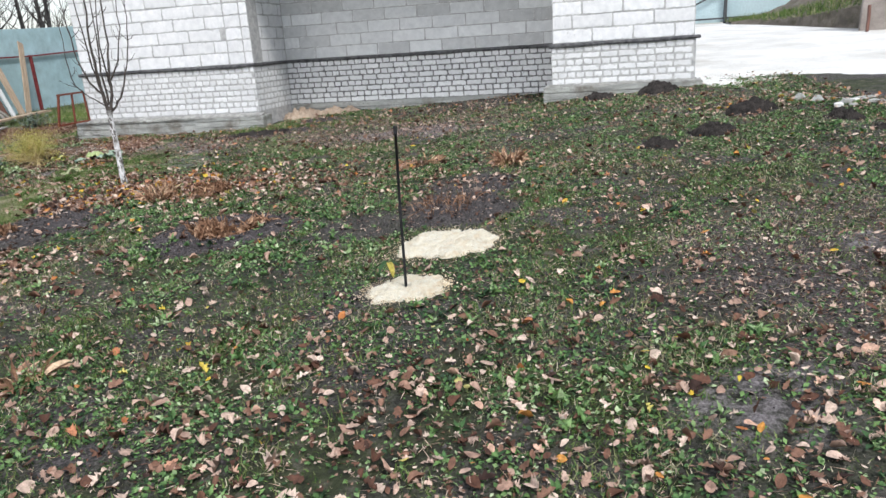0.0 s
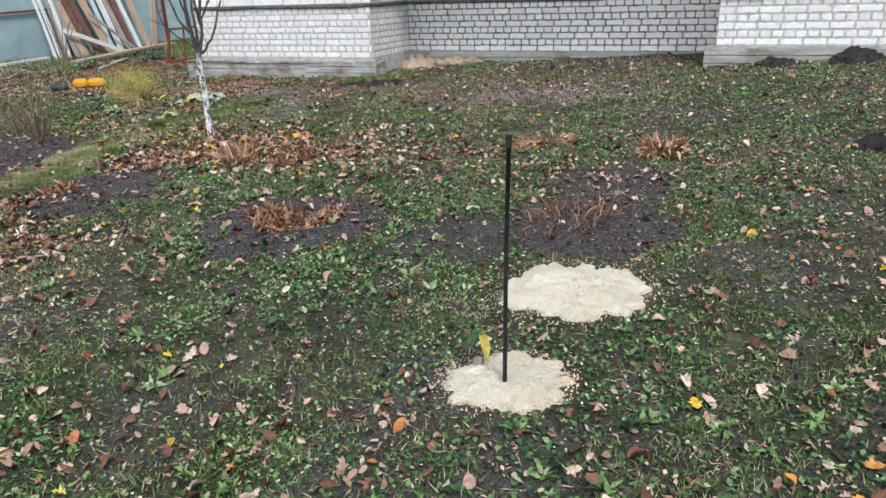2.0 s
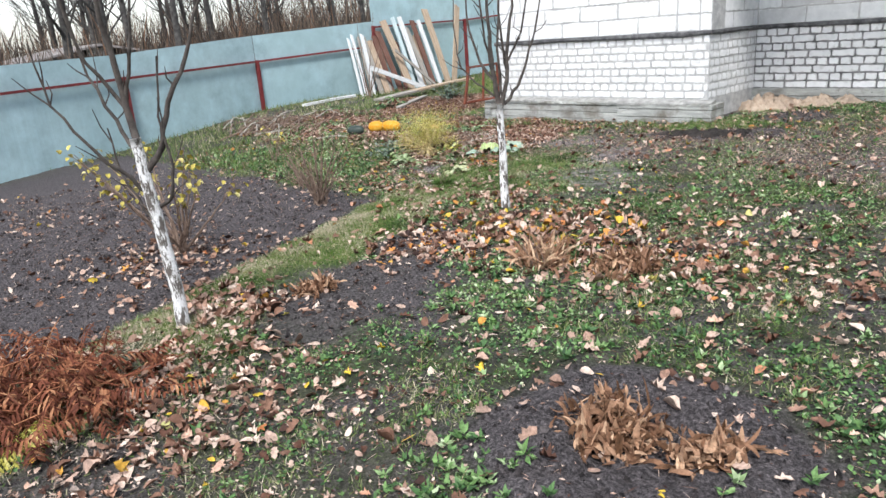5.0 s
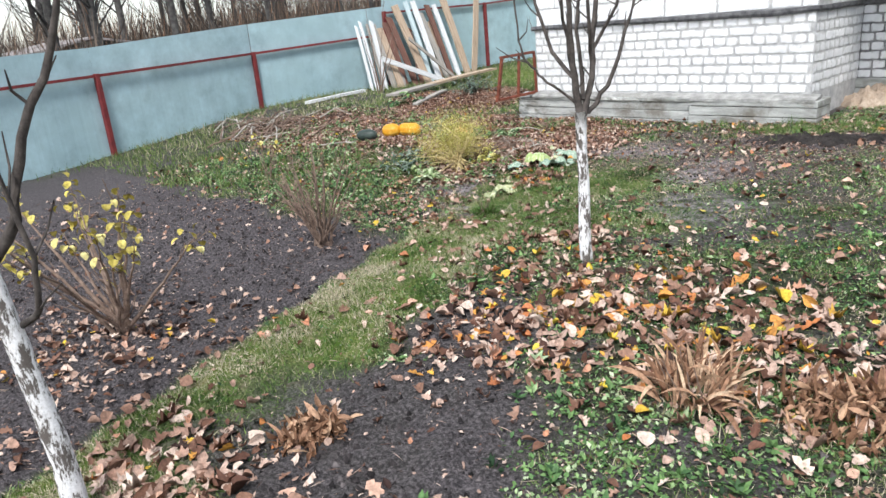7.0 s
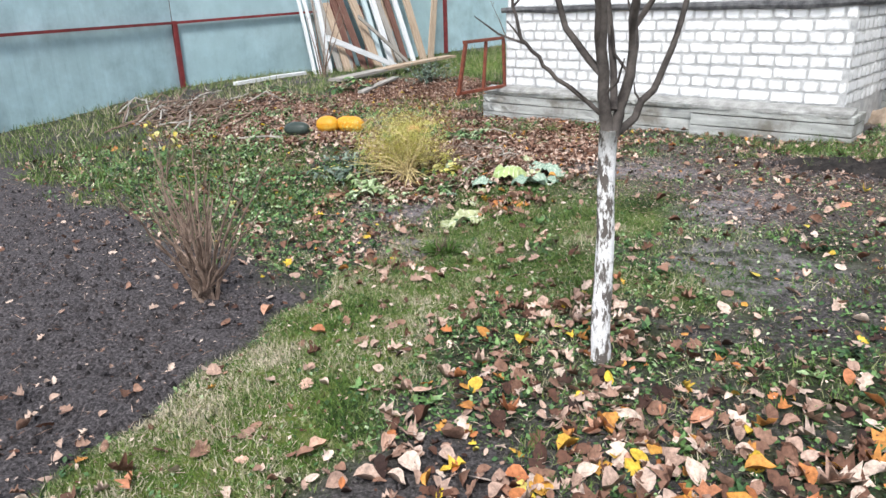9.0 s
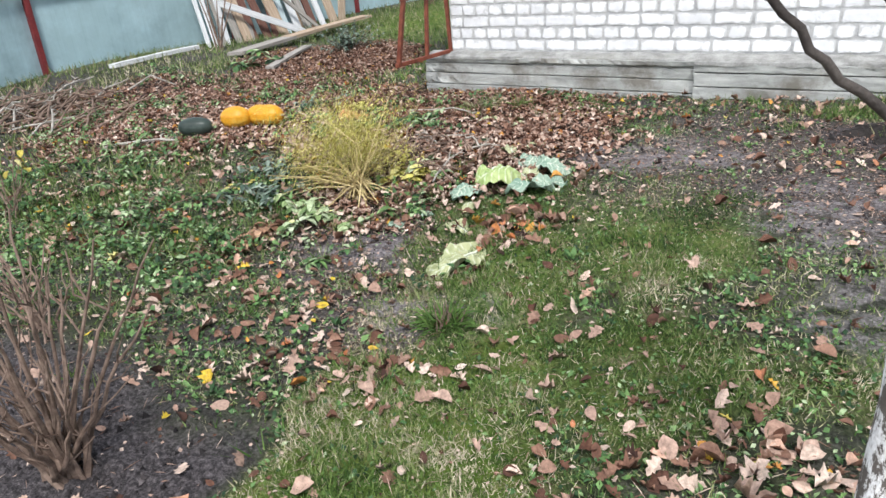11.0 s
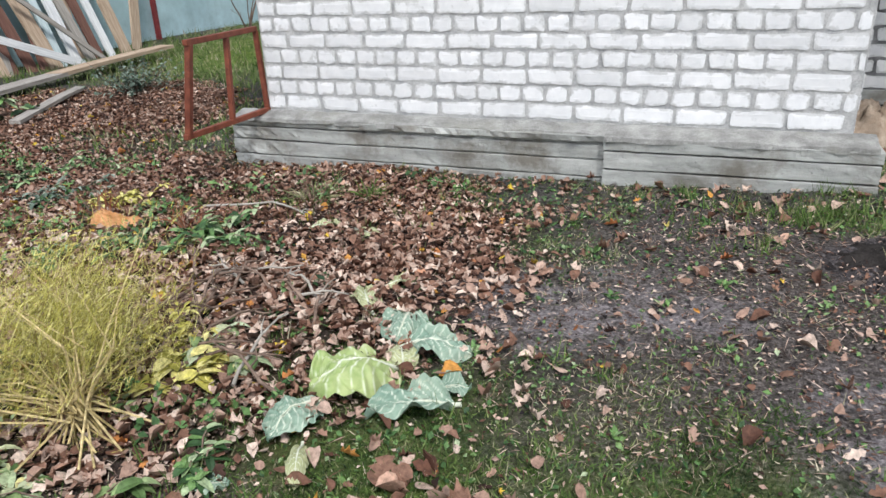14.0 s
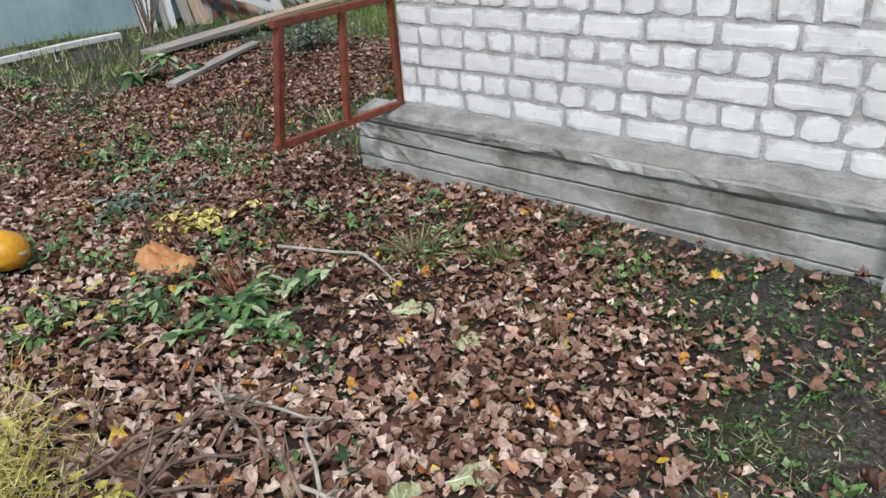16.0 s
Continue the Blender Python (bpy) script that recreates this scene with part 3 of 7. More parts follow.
def mortar_bed(name, x0, x1, y0, y1, z0, z1, seed):
    """The lumpy sloping bed of mortar that sheds water over the plinth."""
    bm = bmesh.new()
    n = int((x1 - x0) / 0.05)
    rows = []
    for i in range(n + 1):
        x = x0 + (x1 - x0) * i / n
        f = lambda s, a: a * (noise.noise(Vector((x * 4.5, s, seed))) + 0.8 * noise.noise(Vector((x * 19, s, seed))))
        prof = [(y1, z1 + f(1, 0.008)), (y1 - 0.3 * (y1 - y0), z1 - 0.006 + f(2, 0.01)), (y0 + f(3, 0.018), z0 + 0.012 + f(4, 0.012)), (y0 - 0.004 + f(3, 0.018), z0 - 0.012 + f(5, 0.012)), (y1, z0 - 0.02)]
        rows.append([bm.verts.new((x, a, b_)) for a, b_ in prof])
    for r0, r1 in zip(rows, rows[1:]):
        for k in range(5):
            bm.faces.new((r0[k], r1[k], r1[(k + 1) % 5], r0[(k + 1) % 5]))
    bm.faces.new(rows[0])
    bm.faces.new(rows[-1][::-1])
    bmesh.ops.recalc_face_normals(bm, faces=bm.faces)
    return tagged(part(name, bm, M_MORTAR_L), "lumpy grey mortar bed along the foot of the bricks", "trim", kind="structure")


M_MORTAR_L = rough_mat("pale_mortar_bed", (0.24, 0.24, 0.23), (0.43, 0.43, 0.415), 9, 90, 0.95, 0.9, 0.012, 0, (0.27, 0.27, 0.24))
plinth("plinth_wing", XA0 - 0.23, -6.79, 10.55, 0.325, (0.052, 0.085, 0.098, 0.10, 0.10), 21, "grey board-marked concrete plinth, stained, under the bricks", YF + 0.2, 1.0)
plinth("plinth_wing_thick", -6.79, XA1 + 0.12, 10.50, 0.322, (0.07, 0.10, 0.10, 0.10, 0.09), 22, "thicker run of grey board-marked concrete plinth", YF + 0.2)
plinth("plinth_lip", -8.28, -6.79, 10.52, 0.33, (0.045,), 27, "protruding top board course of the concrete plinth", YF + 0.1)
mortar_bed("trim_mortar", XA0 - 0.22, -6.79, 10.54, YF + 0.01, 0.325, ZB - 0.005, 1.0)
mortar_bed("trim_mortar_thick", -6.79, XA1 + 0.1, 10.495, YF + 0.01, 0.322, ZB - 0.005, 2.0)
plinth("plinth_recess", XA1 + 0.0, XC0 - 0.1, YB - 0.03, 0.372, (0.10, 0.12, 0.12), 23, "low concrete plinth half hidden by soil", YB + 0.2)
plinth("plinth_pier", XC0 - 0.12, XC1 + 0.1, YF - 0.11, 0.54, (0.09, 0.1, 0.1, 0.1, 0.1), 24, "grey board-marked concrete plinth of the second wing", YF + 0.2)
mortar_bed("trim_mortar_pier", XC0 - 0.1, XC1 + 0.08, YF - 0.1, YF + 0.01, 0.545, ZB + 2 * PITCH + 0.005, 3.0)

# ---- fence ----
FENCE = ((-10.0, -3.0), (-11.9, 0.6), (-13.1, 3.75), (-14.2, 6.9), (-15.1, 10.0), (-15.1, 13.2), (-15.1, 16.35), (-15.2, 20.3), (-15.3, 24.0), (-15.3, 30))
FTOP = (1.25, 1.3, 1.36, 1.43, 1.62, 1.78, 2.42, 2.6, 2.8, 3.0)
FRAIL = (0.85, 0.93, 0.98, 1.03, 1.10, 1.22, 1.70, 1.9, 2.1, 2.2)


def sheet_run(a, b_, za, zb, ba, bb):
    """Trapezoid-profiled sheet between two posts."""
    bm = bmesh.new()
    a, b_ = Vector((*a, 0)), Vector((*b_, 0))
    L = (b_ - a).length
    d = (b_ - a) / L
    nrm = Vector((-d.y, d.x, 0))
    prof = []
    u = 0.0
    while u < L:
        for du, o in ((0, 0), (0.10, 0), (0.115, 0.0012), (0.15, 0.0012), (0.165, 0)):
            if u + du <= L:
                prof.append((u + du, o))
        u += 0.19
    prof.append((L, 0))
    lo, hi, lo2, hi2 = [], [], [], []
    for u, o in prof:
        f = u / L
        p = a + d * u + nrm * o
        z0, z1 = ba + (bb - ba) * f, za + (zb - za) * f
        lo.append(bm.verts.new((p.x, p.y, z0)))
        hi.append(bm.verts.new((p.x, p.y, z1)))
        q = p + nrm * 0.003
        lo2.append(bm.verts.new((q.x, q.y, z0)))
        hi2.append(bm.verts.new((q.x, q.y, z1)))
    for i in range(len(prof) - 1):
        bm.faces.new((lo[i], lo[i + 1], hi[i + 1], hi[i]))
        bm.faces.new((lo2[i + 1], lo2[i], hi2[i], hi2[i + 1]))
        bm.faces.new((hi[i], hi[i + 1], hi2[i + 1], hi2[i]))
    return bm


fence = empty("fence", (-15, 10, 0), "grey-green profiled steel fence on red posts and rail", "fence", kind="structure")
fence.location = (0, 0, 0)
for i in range(len(FENCE) - 1):
    (xa, ya), (xb, yb) = FENCE[i], FENCE[i + 1]
    ga, gb = float(gz(xa, ya)), float(gz(xb, yb))
    up = 0.55 if i == 5 else 0
    d = Vector((xb - xa, yb - ya, 0)).normalized()
    nrm = Vector((-d.y, d.x, 0))
    za, zb = FTOP[i] + up, FTOP[i + 1]
    part("sheet", sheet_run((xa + nrm.x * 0.05, ya + nrm.y * 0.05), (xb + nrm.x * 0.05, yb + nrm.y * 0.05), za, zb, ga - 0.15, gb - 0.15), M_FENCE, fence)
    bm = bmesh.new()
    ra, rb_ = FRAIL[i] + (0.43 if i == 5 else 0), FRAIL[i + 1]
    p, q = Vector((xa, ya, ra)), Vector((xb, yb, rb_))
    e = nrm * 0.02
    c = [p - e + Vector((0, 0, -0.02)), p + e + Vector((0, 0, -0.02)), p + e + Vector((0, 0, 0.02)), p - e + Vector((0, 0, 0.02))]
    c2 = [v + (q - p) for v in c]
    va, vb = [bm.verts.new(v) for v in c], [bm.verts.new(v) for v in c2]
    for k in range(4):
        bm.faces.new((va[k], va[(k + 1) % 4], vb[(k + 1) % 4], vb[k]))
    bm.faces.new(va)
    bm.faces.new(vb[::-1])
    bmesh.ops.recalc_face_normals(bm, faces=bm.faces)
    part("rail", bm, M_RED, fence, "oxide-red steel rail")
    bm = bmesh.new()
    add_box(bm, (-0.035, -0.035, ga - 0.3), (0.035, 0.035, ra + 0.03), pose(xa, ya, 0, 0, 0, math.degrees(math.atan2(d.y, d.x))), 0.004)
    part("post", bm, M_RED, fence, "oxide-red square steel post")

# ---- plant and litter materials ----
def tone_mat(name, stops, rough=0.75, spec=0.3, bump=0.0):
    """Colour by the piece's own tone (0 to 1), with fine mottling."""
    m, n, l, b = mat_new(name, rough)
    b.inputs["Specular IOR Level"].default_value = spec
    r = ramp(n, stops)
    l.new(attr(n, "tone"), r.inputs[0])
    f = tex_noise(n, l, 55, 4, 0.7)
    r2 = ramp(n, [(0.32, (0.55, 0.55, 0.55)), (0.68, (1.35, 1.35, 1.35))])
    l.new(f.outputs[0], r2.inputs[0])
    l.new(mix(n, l, 1.0, r.outputs[0], r2.outputs[0], "MULTIPLY"), b.inputs["Base Color"])
    if bump:
        add_bump(n, l, b, f.outputs[0], bump, 0.004)
    return m


M_LEAF = tone_mat("fallen_leaf", [(0.0, (0.026, 0.014, 0.012)), (0.2, (0.11, 0.050, 0.032)), (0.40, (0.25, 0.14, 0.097)), (0.6, (0.43, 0.30, 0.238)), (0.8, (0.68, 0.55, 0.46)), (0.88, (0.42, 0.15, 0.06)), (0.94, (0.55, 0.27, 0.06)), (0.985, (0.62, 0.46, 0.05)), (1.0, (0.5, 0.48, 0.2))], 0.7, 0.25, 0.9)
M_GRASS = tone_mat("grass_blade", [(0.0, (0.022, 0.042, 0.013)), (0.25, (0.06, 0.125, 0.024)), (0.55, (0.15, 0.22, 0.06)), (0.8, (0.31, 0.29, 0.17)), (1.0, (0.52, 0.46, 0.35))], 0.7, 0.25)
M_WEED = tone_mat("broad_weed_leaf", [(0.0, (0.016, 0.042, 0.017)), (0.3, (0.055, 0.125, 0.042)), (0.65, (0.15, 0.265, 0.085)), (1.0, (0.40, 0.48, 0.30))], 0.6, 0.3)
M_DRY = tone_mat("withered_leaf", [(0.0, (0.10, 0.05, 0.025)), (0.4, (0.25, 0.135, 0.082)), (0.75, (0.44, 0.275, 0.175)), (1.0, (0.64, 0.47, 0.32))], 0.75, 0.25)
M_FERN = tone_mat("dead_fern", [(0.0, (0.07, 0.02, 0.012)), (0.5, (0.17, 0.055, 0.03)), (0.85, (0.29, 0.12, 0.06)), (1.0, (0.42, 0.22, 0.12))], 0.8, 0.2)
M_DILL = tone_mat("yellowing_feathery_leaf", [(0.0, (0.27, 0.26, 0.045)), (0.5, (0.56, 0.51, 0.13)), (1.0, (0.76, 0.70, 0.32))], 0.7, 0.2)
M_SAGE = tone_mat("grey_green_leaf", [(0.0, (0.05, 0.085, 0.06)), (0.5, (0.13, 0.18, 0.14)), (1.0, (0.27, 0.33, 0.27))], 0.7, 0.25)
M_PALELEAF = tone_mat("pale_green_cut_leaf", [(0.0, (0.07, 0.13, 0.04)), (0.4, (0.24, 0.33, 0.14)), (0.8, (0.46, 0.53, 0.36)), (1.0, (0.56, 0.52, 0.22))], 0.6, 0.3)
M_YLEAF = tone_mat("yellow_autumn_leaf", [(0.0, (0.26, 0.22, 0.05)), (0.5, (0.52, 0.43, 0.09)), (1.0, (0.62, 0.56, 0.26))], 0.65, 0.25)
M_CHIP = tone_mat("soil_crumb", [(0.0, (0.014, 0.0125, 0.013)), (0.6, (0.055, 0.048, 0.049)), (1.0, (0.17, 0.15, 0.15))], 0.95, 0.15)
M_TWIG = rough_mat("brown_twig", (0.14, 0.095, 0.075), (0.32, 0.23, 0.18), 25, 140, 0.85, 0.5, 0.002, 0.25)
M_SAWDUST = rough_mat("fresh_sawdust", (0.88, 0.80, 0.62), (0.94, 0.90, 0.77), 22, 160, 0.95, 1.0, 0.016, 0.0, (0.78, 0.66, 0.48))
M_SOIL = rough_mat("dark_crumbly_soil", (0.022, 0.02, 0.019), (0.065, 0.056, 0.052), 16, 120, 0.97, 1.0, 0.02, 0.0)
M_SAND = rough_mat("reddish_sand", (0.36, 0.27, 0.20), (0.53, 0.43, 0.34), 10, 150, 0.97, 0.9, 0.01, 0.0, (0.30, 0.235, 0.185))

# templates: places and triangles of one small piece
def leaf_shape(profile):
    """A flat leaf about its midrib, a little cupped: rim points by (half width, along) and a row along the midrib."""
    v, t = [(0, -0.5, 0.0)], []
    for w, y in profile:
        v += [(-w, y, 0.5 * w * w + 0.10 * y * y), (0, y + 0.06, 0.04 * y * y), (w * 0.93, y + 0.02, 0.55 * w * w + 0.10 * y * y)]
    v.append((0.02, 0.56, 0.03))
    k_ = len(profile)
    t += [(0, 2, 1), (0, 3, 2)]
    for i_ in range(k_ - 1):
        a_, b_ = 1 + 3 * i_, 4 + 3 * i_
        t += [(a_, a_ + 1, b_ + 1), (a_, b_ + 1, b_), (a_ + 1, a_ + 2, b_ + 2), (a_ + 1, b_ + 2, b_ + 1)]
    e_ = 1 + 3 * (k_ - 1)
    t += [(e_, e_ + 1, len(v) - 1), (e_ + 1, e_ + 2, len(v) - 1)]
    return np.array(v, float), np.array(t)


LEAF_V, LEAF_T = leaf_shape(((0.24, -0.40), (0.39, -0.18), (0.40, 0.08), (0.25, 0.32)))
LOBE_V, LOBE_T = leaf_shape(((0.34, -0.34), (0.24, -0.2), (0.47, 0.0), (0.22, 0.12), (0.27, 0.3)))
OVAL_V = np.array([(0, 0, 0), (-0.3, 0.4, 0.08), (0, 0.45, 0.0), (0.3, 0.4, 0.08), (0, 1.0, -0.05)], float)
OVAL_T = np.array([(0, 2, 1), (1, 2, 4), (0, 3, 2), (3, 4, 2)])
FOLD_V = np.array([(0, 0, 0), (-0.32, 0.5, 0.10), (0.32, 0.5, 0.10), (0, 1.0, -0.04)], float)
FOLD_T = np.array([(0, 3, 1), (0, 2, 3)])
SMALL_V, SMALL_T = leaf_shape(((0.36, -0.22), (0.36, 0.16)))
TORN_V, TORN_T = leaf_shape(((0.40, -0.28), (0.24, -0.02), (0.40, 0.2)))
BLADE_V = np.array([(-0.5, 0, 0), (0.5, 0, 0), (0, 0.0, 1)], float)
BLADE_T = np.array([(0, 1, 2)])
CRUMB_V = np.array([(0.5, 0, -0.2), (-0.4, 0.35, -0.2), (-0.3, -0.45, -0.2), (0.05, 0, 0.5)], float)
CRUMB_T = np.array([(0, 1, 3), (1, 2, 3), (2, 0, 3)])


def place(V, T, pos, yaw, pitch, roll, scale, rng, tone, curl=None):
    """Copies of a small piece as one set of arrays. pitch turns it up about its own x, roll about its y."""
    n = len(pos)
    sc = np.asarray(scale, float)
    sc = np.repeat(sc[:, None], 3, 1) if sc.ndim == 1 else sc
    P = V[None] * np.ones((n, 1, 1))
    if curl is not None:
        P[:, :, 2] *= curl[:, None]
    P = P * sc[:, None, :]
    cr, sr = np.cos(roll)[:, None], np.sin(roll)[:, None]
    x, y, z = P[..., 0], P[..., 1], P[..., 2]
    x, z = x * cr + z * sr, -x * sr + z * cr
    cp, sp = np.cos(pitch)[:, None], np.sin(pitch)[:, None]
    y, z = y * cp - z * sp, y * sp + z * cp
    cy, sy = np.cos(yaw)[:, None], np.sin(yaw)[:, None]
    x, y = x * cy - y * sy, x * sy + y * cy
    co = np.stack([x, y, z], -1) + np.asarray(pos)[:, None, :]
    tri = T[None] + (np.arange(n) * len(V))[:, None, None]
    return co.reshape(-1, 3), tri.reshape(-1, 3), np.repeat(np.asarray(tone, float), len(V))


def joined(name, sets, material, label="", category="", kind="", parent=None, group=""):
    cos, tris, tones, k = [], [], [], 0
    for co, t, tn in sets:
        cos.append(co)
        tris.append(t + k)
        tones.append(tn)
        k += len(co)
    me = fast_mesh(name, np.concatenate(cos), np.concatenate(tris), {"tone": np.concatenate(tones)})
    ob = part(name, me, material, parent, label)
    if not parent:
        tagged(ob, label, category, group, kind)
    return ob


def scatter(n, x0, x1, y0, y1, rng, weight=None):
    x, y = rng.uniform(x0, x1, n), rng.uniform(y0, y1, n)
    if weight is not None:
        k = rng.random(n) < weight(x, y)
        x, y = x[k], y[k]
    k = ~(((y > YF - 0.12) & (x > XA0 - 0.22) & (x < XA1 + 0.1)) | ((y > YF - 0.13) & (x > XC0 - 0.1) & (x < XC1 + 0.1)) | ((y > YB - 0.03) & (x > XA0) & (x < XC1)))
    return x[k], y[k]


def heap_clear(x, y):
    return (((x + 0.86) / 0.26) ** 2 + ((y - 2.67) / 0.2) ** 2 > 1) & (((x + 0.82) / 0.36) ** 2 + ((y - 3.44) / 0.33) ** 2 > 1)


def patchy(x, y, s=1.0):
    """Uneven growth, 0 to 1, at two sizes."""
    v = np.sin(1.7 * s * x + 0.6 * y + 1.0) * np.sin(1.3 * s * y - 0.8 * x) + 0.7 * np.sin(4.1 * s * x - 2.2 * y) * np.sin(3.7 * s * y + 1.9 * x + 0.5) + 0.5 * np.sin(9.3 * x + 4 * y) * np.sin(8.1 * y - 5 * x)
    return np.clip(0.5 + 0.42 * v, 0, 1)


def vnoise(x, y, freq, seed):
    """Smooth value noise, 0 to 1."""
    t_ = np.random.default_rng(seed).random((64, 64))
    u, v = np.asarray(x) * freq + 31.7, np.asarray(y) * freq + 17.3
    i_, j_ = np.floor(u).astype(int), np.floor(v).astype(int)
    fu, fv = u - i_, v - j_
    fu, fv = fu * fu * (3 - 2 * fu), fv * fv * (3 - 2 * fv)
    a_, b_, c_, d_ = t_[i_ % 64, j_ % 64], t_[(i_ + 1) % 64, j_ % 64], t_[i_ % 64, (j_ + 1) % 64], t_[(i_ + 1) % 64, (j_ + 1) % 64]
    return (a_ * (1 - fu) + b_ * fu) * (1 - fv) + (c_ * (1 - fu) + d_ * fu) * fv


def growth(x, y, seed=1, lo=0.36, hi=0.54):
    """Clumped growth with clear gaps, from hand's breadth to a metre."""
    return smoothstep(lo, hi, 0.32 * vnoise(x, y, 0.9, seed) + 0.40 * vnoise(x, y, 4.0, seed + 1) + 0.28 * vnoise(x, y, 12.0, seed + 2))


def up_at(x, y, dz=0.0):
    return np.stack([x, y, gz(x, y) + dz], -1)


rng = np.random.default_rng(11)
# grass: short blades, thick where the lawn is, none on bare soil
def lawn_w(x, y):
    near = smoothstep(4.8, 1.6, np.min([np.hypot(x - a, y - b) for a, b in ((0.0, 1.5), (-1.5, 3), (-3.5, 4.5), (-5.5, 6.0), (-6.3, 7.5), (-6.5, 8.8))], 0))
    w = (1 - smoothstep(0.0, 0.7, soil_mask(x, y))) * (1 - 0.8 * thatch_mask(x, y)) * (1 - 0.8 * dust_mask(x, y)) * (1 - 0.93 * litter_mask(x, y)) * np.maximum(0.30 + 0.65 * growth(x, y, 1, 0.40, 0.58), 0.95 * moss_mask(x, y)) * (0.10 + 0.9 * near)
    return np.clip(w, 0, 1) * heap_clear(x, y)


x, y = scatter(1900000, -11.0, 3.2, -0.6, 12.0, rng, lawn_w)
n = len(x)
ms = moss_mask(x, y)
tone = np.clip(rng.normal(0.46, 0.27, n) + 0.10 * ms + 0.5 * (vnoise(x, y, 3.0, 55) - 0.5) + 0.3 * (vnoise(x, y, 9.0, 56) - 0.5) + 0.2 * ms * (y < 7.0) + 0.35 * thatch_mask(x, y) * (rng.random(n) < 0.7) + 0.2 * (patchy(x + 3, y, 0.6) - 0.5) + (rng.random(n) < 0.06) * 0.4 - 0.22 * ms * (vnoise(x, y, 2.0, 9) < 0.45), 0, 1)
h = rng.uniform(0.012, 0.040, n) * (1 - 0.35 * ms) * (0.6 + 0.6 * growth(x, y))
lawn = joined("lawn_grass", [place(BLADE_V, BLADE_T, up_at(x, y, -0.003), rng.uniform(0, 6.28, n), rng.normal(0, 1.0, n), rng.normal(0, 0.8, n), np.stack([rng.uniform(0.003, 0.0065, n), np.ones(n), h], -1), rng, tone)],
              M_GRASS, "thin short autumn lawn grass, yellowing in places", "grass", "stuff")
# close turf of the mossy strip and patches
x, y = scatter(620000, -7.7, -4.7, 2.6, 9.3, rng, lambda a, b: moss_mask(a, b) * (0.45 + 0.55 * growth(a, b, 61, 0.34, 0.52)) * (1 - soil_mask(a, b)))
n = len(x)
tone = np.clip(rng.normal(0.42, 0.24, n) + 0.9 * (vnoise(x, y, 2.6, 71) - 0.5) + 0.5 * (vnoise(x, y, 8.0, 72) - 0.5) + 0.24 * (y < 7.0), 0, 1)
turf = joined("moss_turf", [place(BLADE_V, BLADE_T, up_at(x, y, -0.002), rng.uniform(0, 6.28, n), rng.normal(0, 0.85, n), rng.normal(0, 0.7, n), np.stack([rng.uniform(0.003, 0.006, n), np.ones(n), rng.uniform(0.012, 0.040, n) * (0.5 + 0.9 * vnoise(x, y, 6.0, 73))], -1), rng, tone)],
              M_GRASS, "close mossy turf, bright green and straw by turns", "grass", "stuff")
# taller tufts
x0, y0 = scatter(900, -11, 3, -0.4, 11.8, rng, lambda a, b: 0.7 * lawn_w(a, b))
xs = np.concatenate([x0, rng.normal(-5.83, 0.16, 10), rng.normal(-8.25, 0.1, 6), rng.normal(-6.72, 0.06, 6), rng.normal(-9.4, 0.9, 260), rng.normal(-7.3, 0.6, 60), rng.uniform(-9.0, -1.0, 120), rng.normal(-5.7, 0.32, 40), rng.normal(-4.9, 0.4, 40)])
ys = np.concatenate([y0, rng.normal(10.15, 0.09, 10), rng.normal(9.96, 0.08, 6), rng.normal(6.72, 0.06, 6), rng.normal(7.25, 0.4, 260), rng.normal(7.5, 0.5, 60), rng.uniform(9.6, 10.5, 120), rng.normal(10.16, 0.10, 40), rng.normal(10.3, 0.2, 40)])
k = 16
x, y = np.repeat(xs, k) + rng.normal(0, 0.028, len(xs) * k), np.repeat(ys, k) + rng.normal(0, 0.028, len(ys) * k)
n = len(x)
tufts = joined("grass_tufts", [place(BLADE_V, BLADE_T, up_at(x, y, -0.004), rng.uniform(0, 6.28, n), rng.normal(0, 0.55, n), rng.normal(0, 0.5, n), np.stack([rng.uniform(0.004, 0.008, n), np.ones(n), rng.uniform(0.05, 0.11, n)], -1), rng, np.clip(rng.normal(0.42, 0.16, n) + np.repeat(rng.normal(0, 0.12, len(xs)), k), 0, 1))],
               M_GRASS, "scattered tufts of longer green grass in the lawn", "grass", "stuff")
# creeping broad-leaved weeds
def weed_w(x, y):
    near = smoothstep(-8.2, -6.8, x)
    return (1 - smoothstep(0.0, 0.6, soil_mask(x, y))) * (1 - 0.9 * litter_mask(x, y)) * (1 - 0.75 * thatch_mask(x, y)) * (1 - 0.85 * moss_mask(x, y)) * (0.18 + 0.82 * growth(x + 3, y - 2, 5, 0.40, 0.56)) * (1 - 0.8 * dust_mask(x, y)) * (0.3 + 0.7 * near) * heap_clear(x, y)


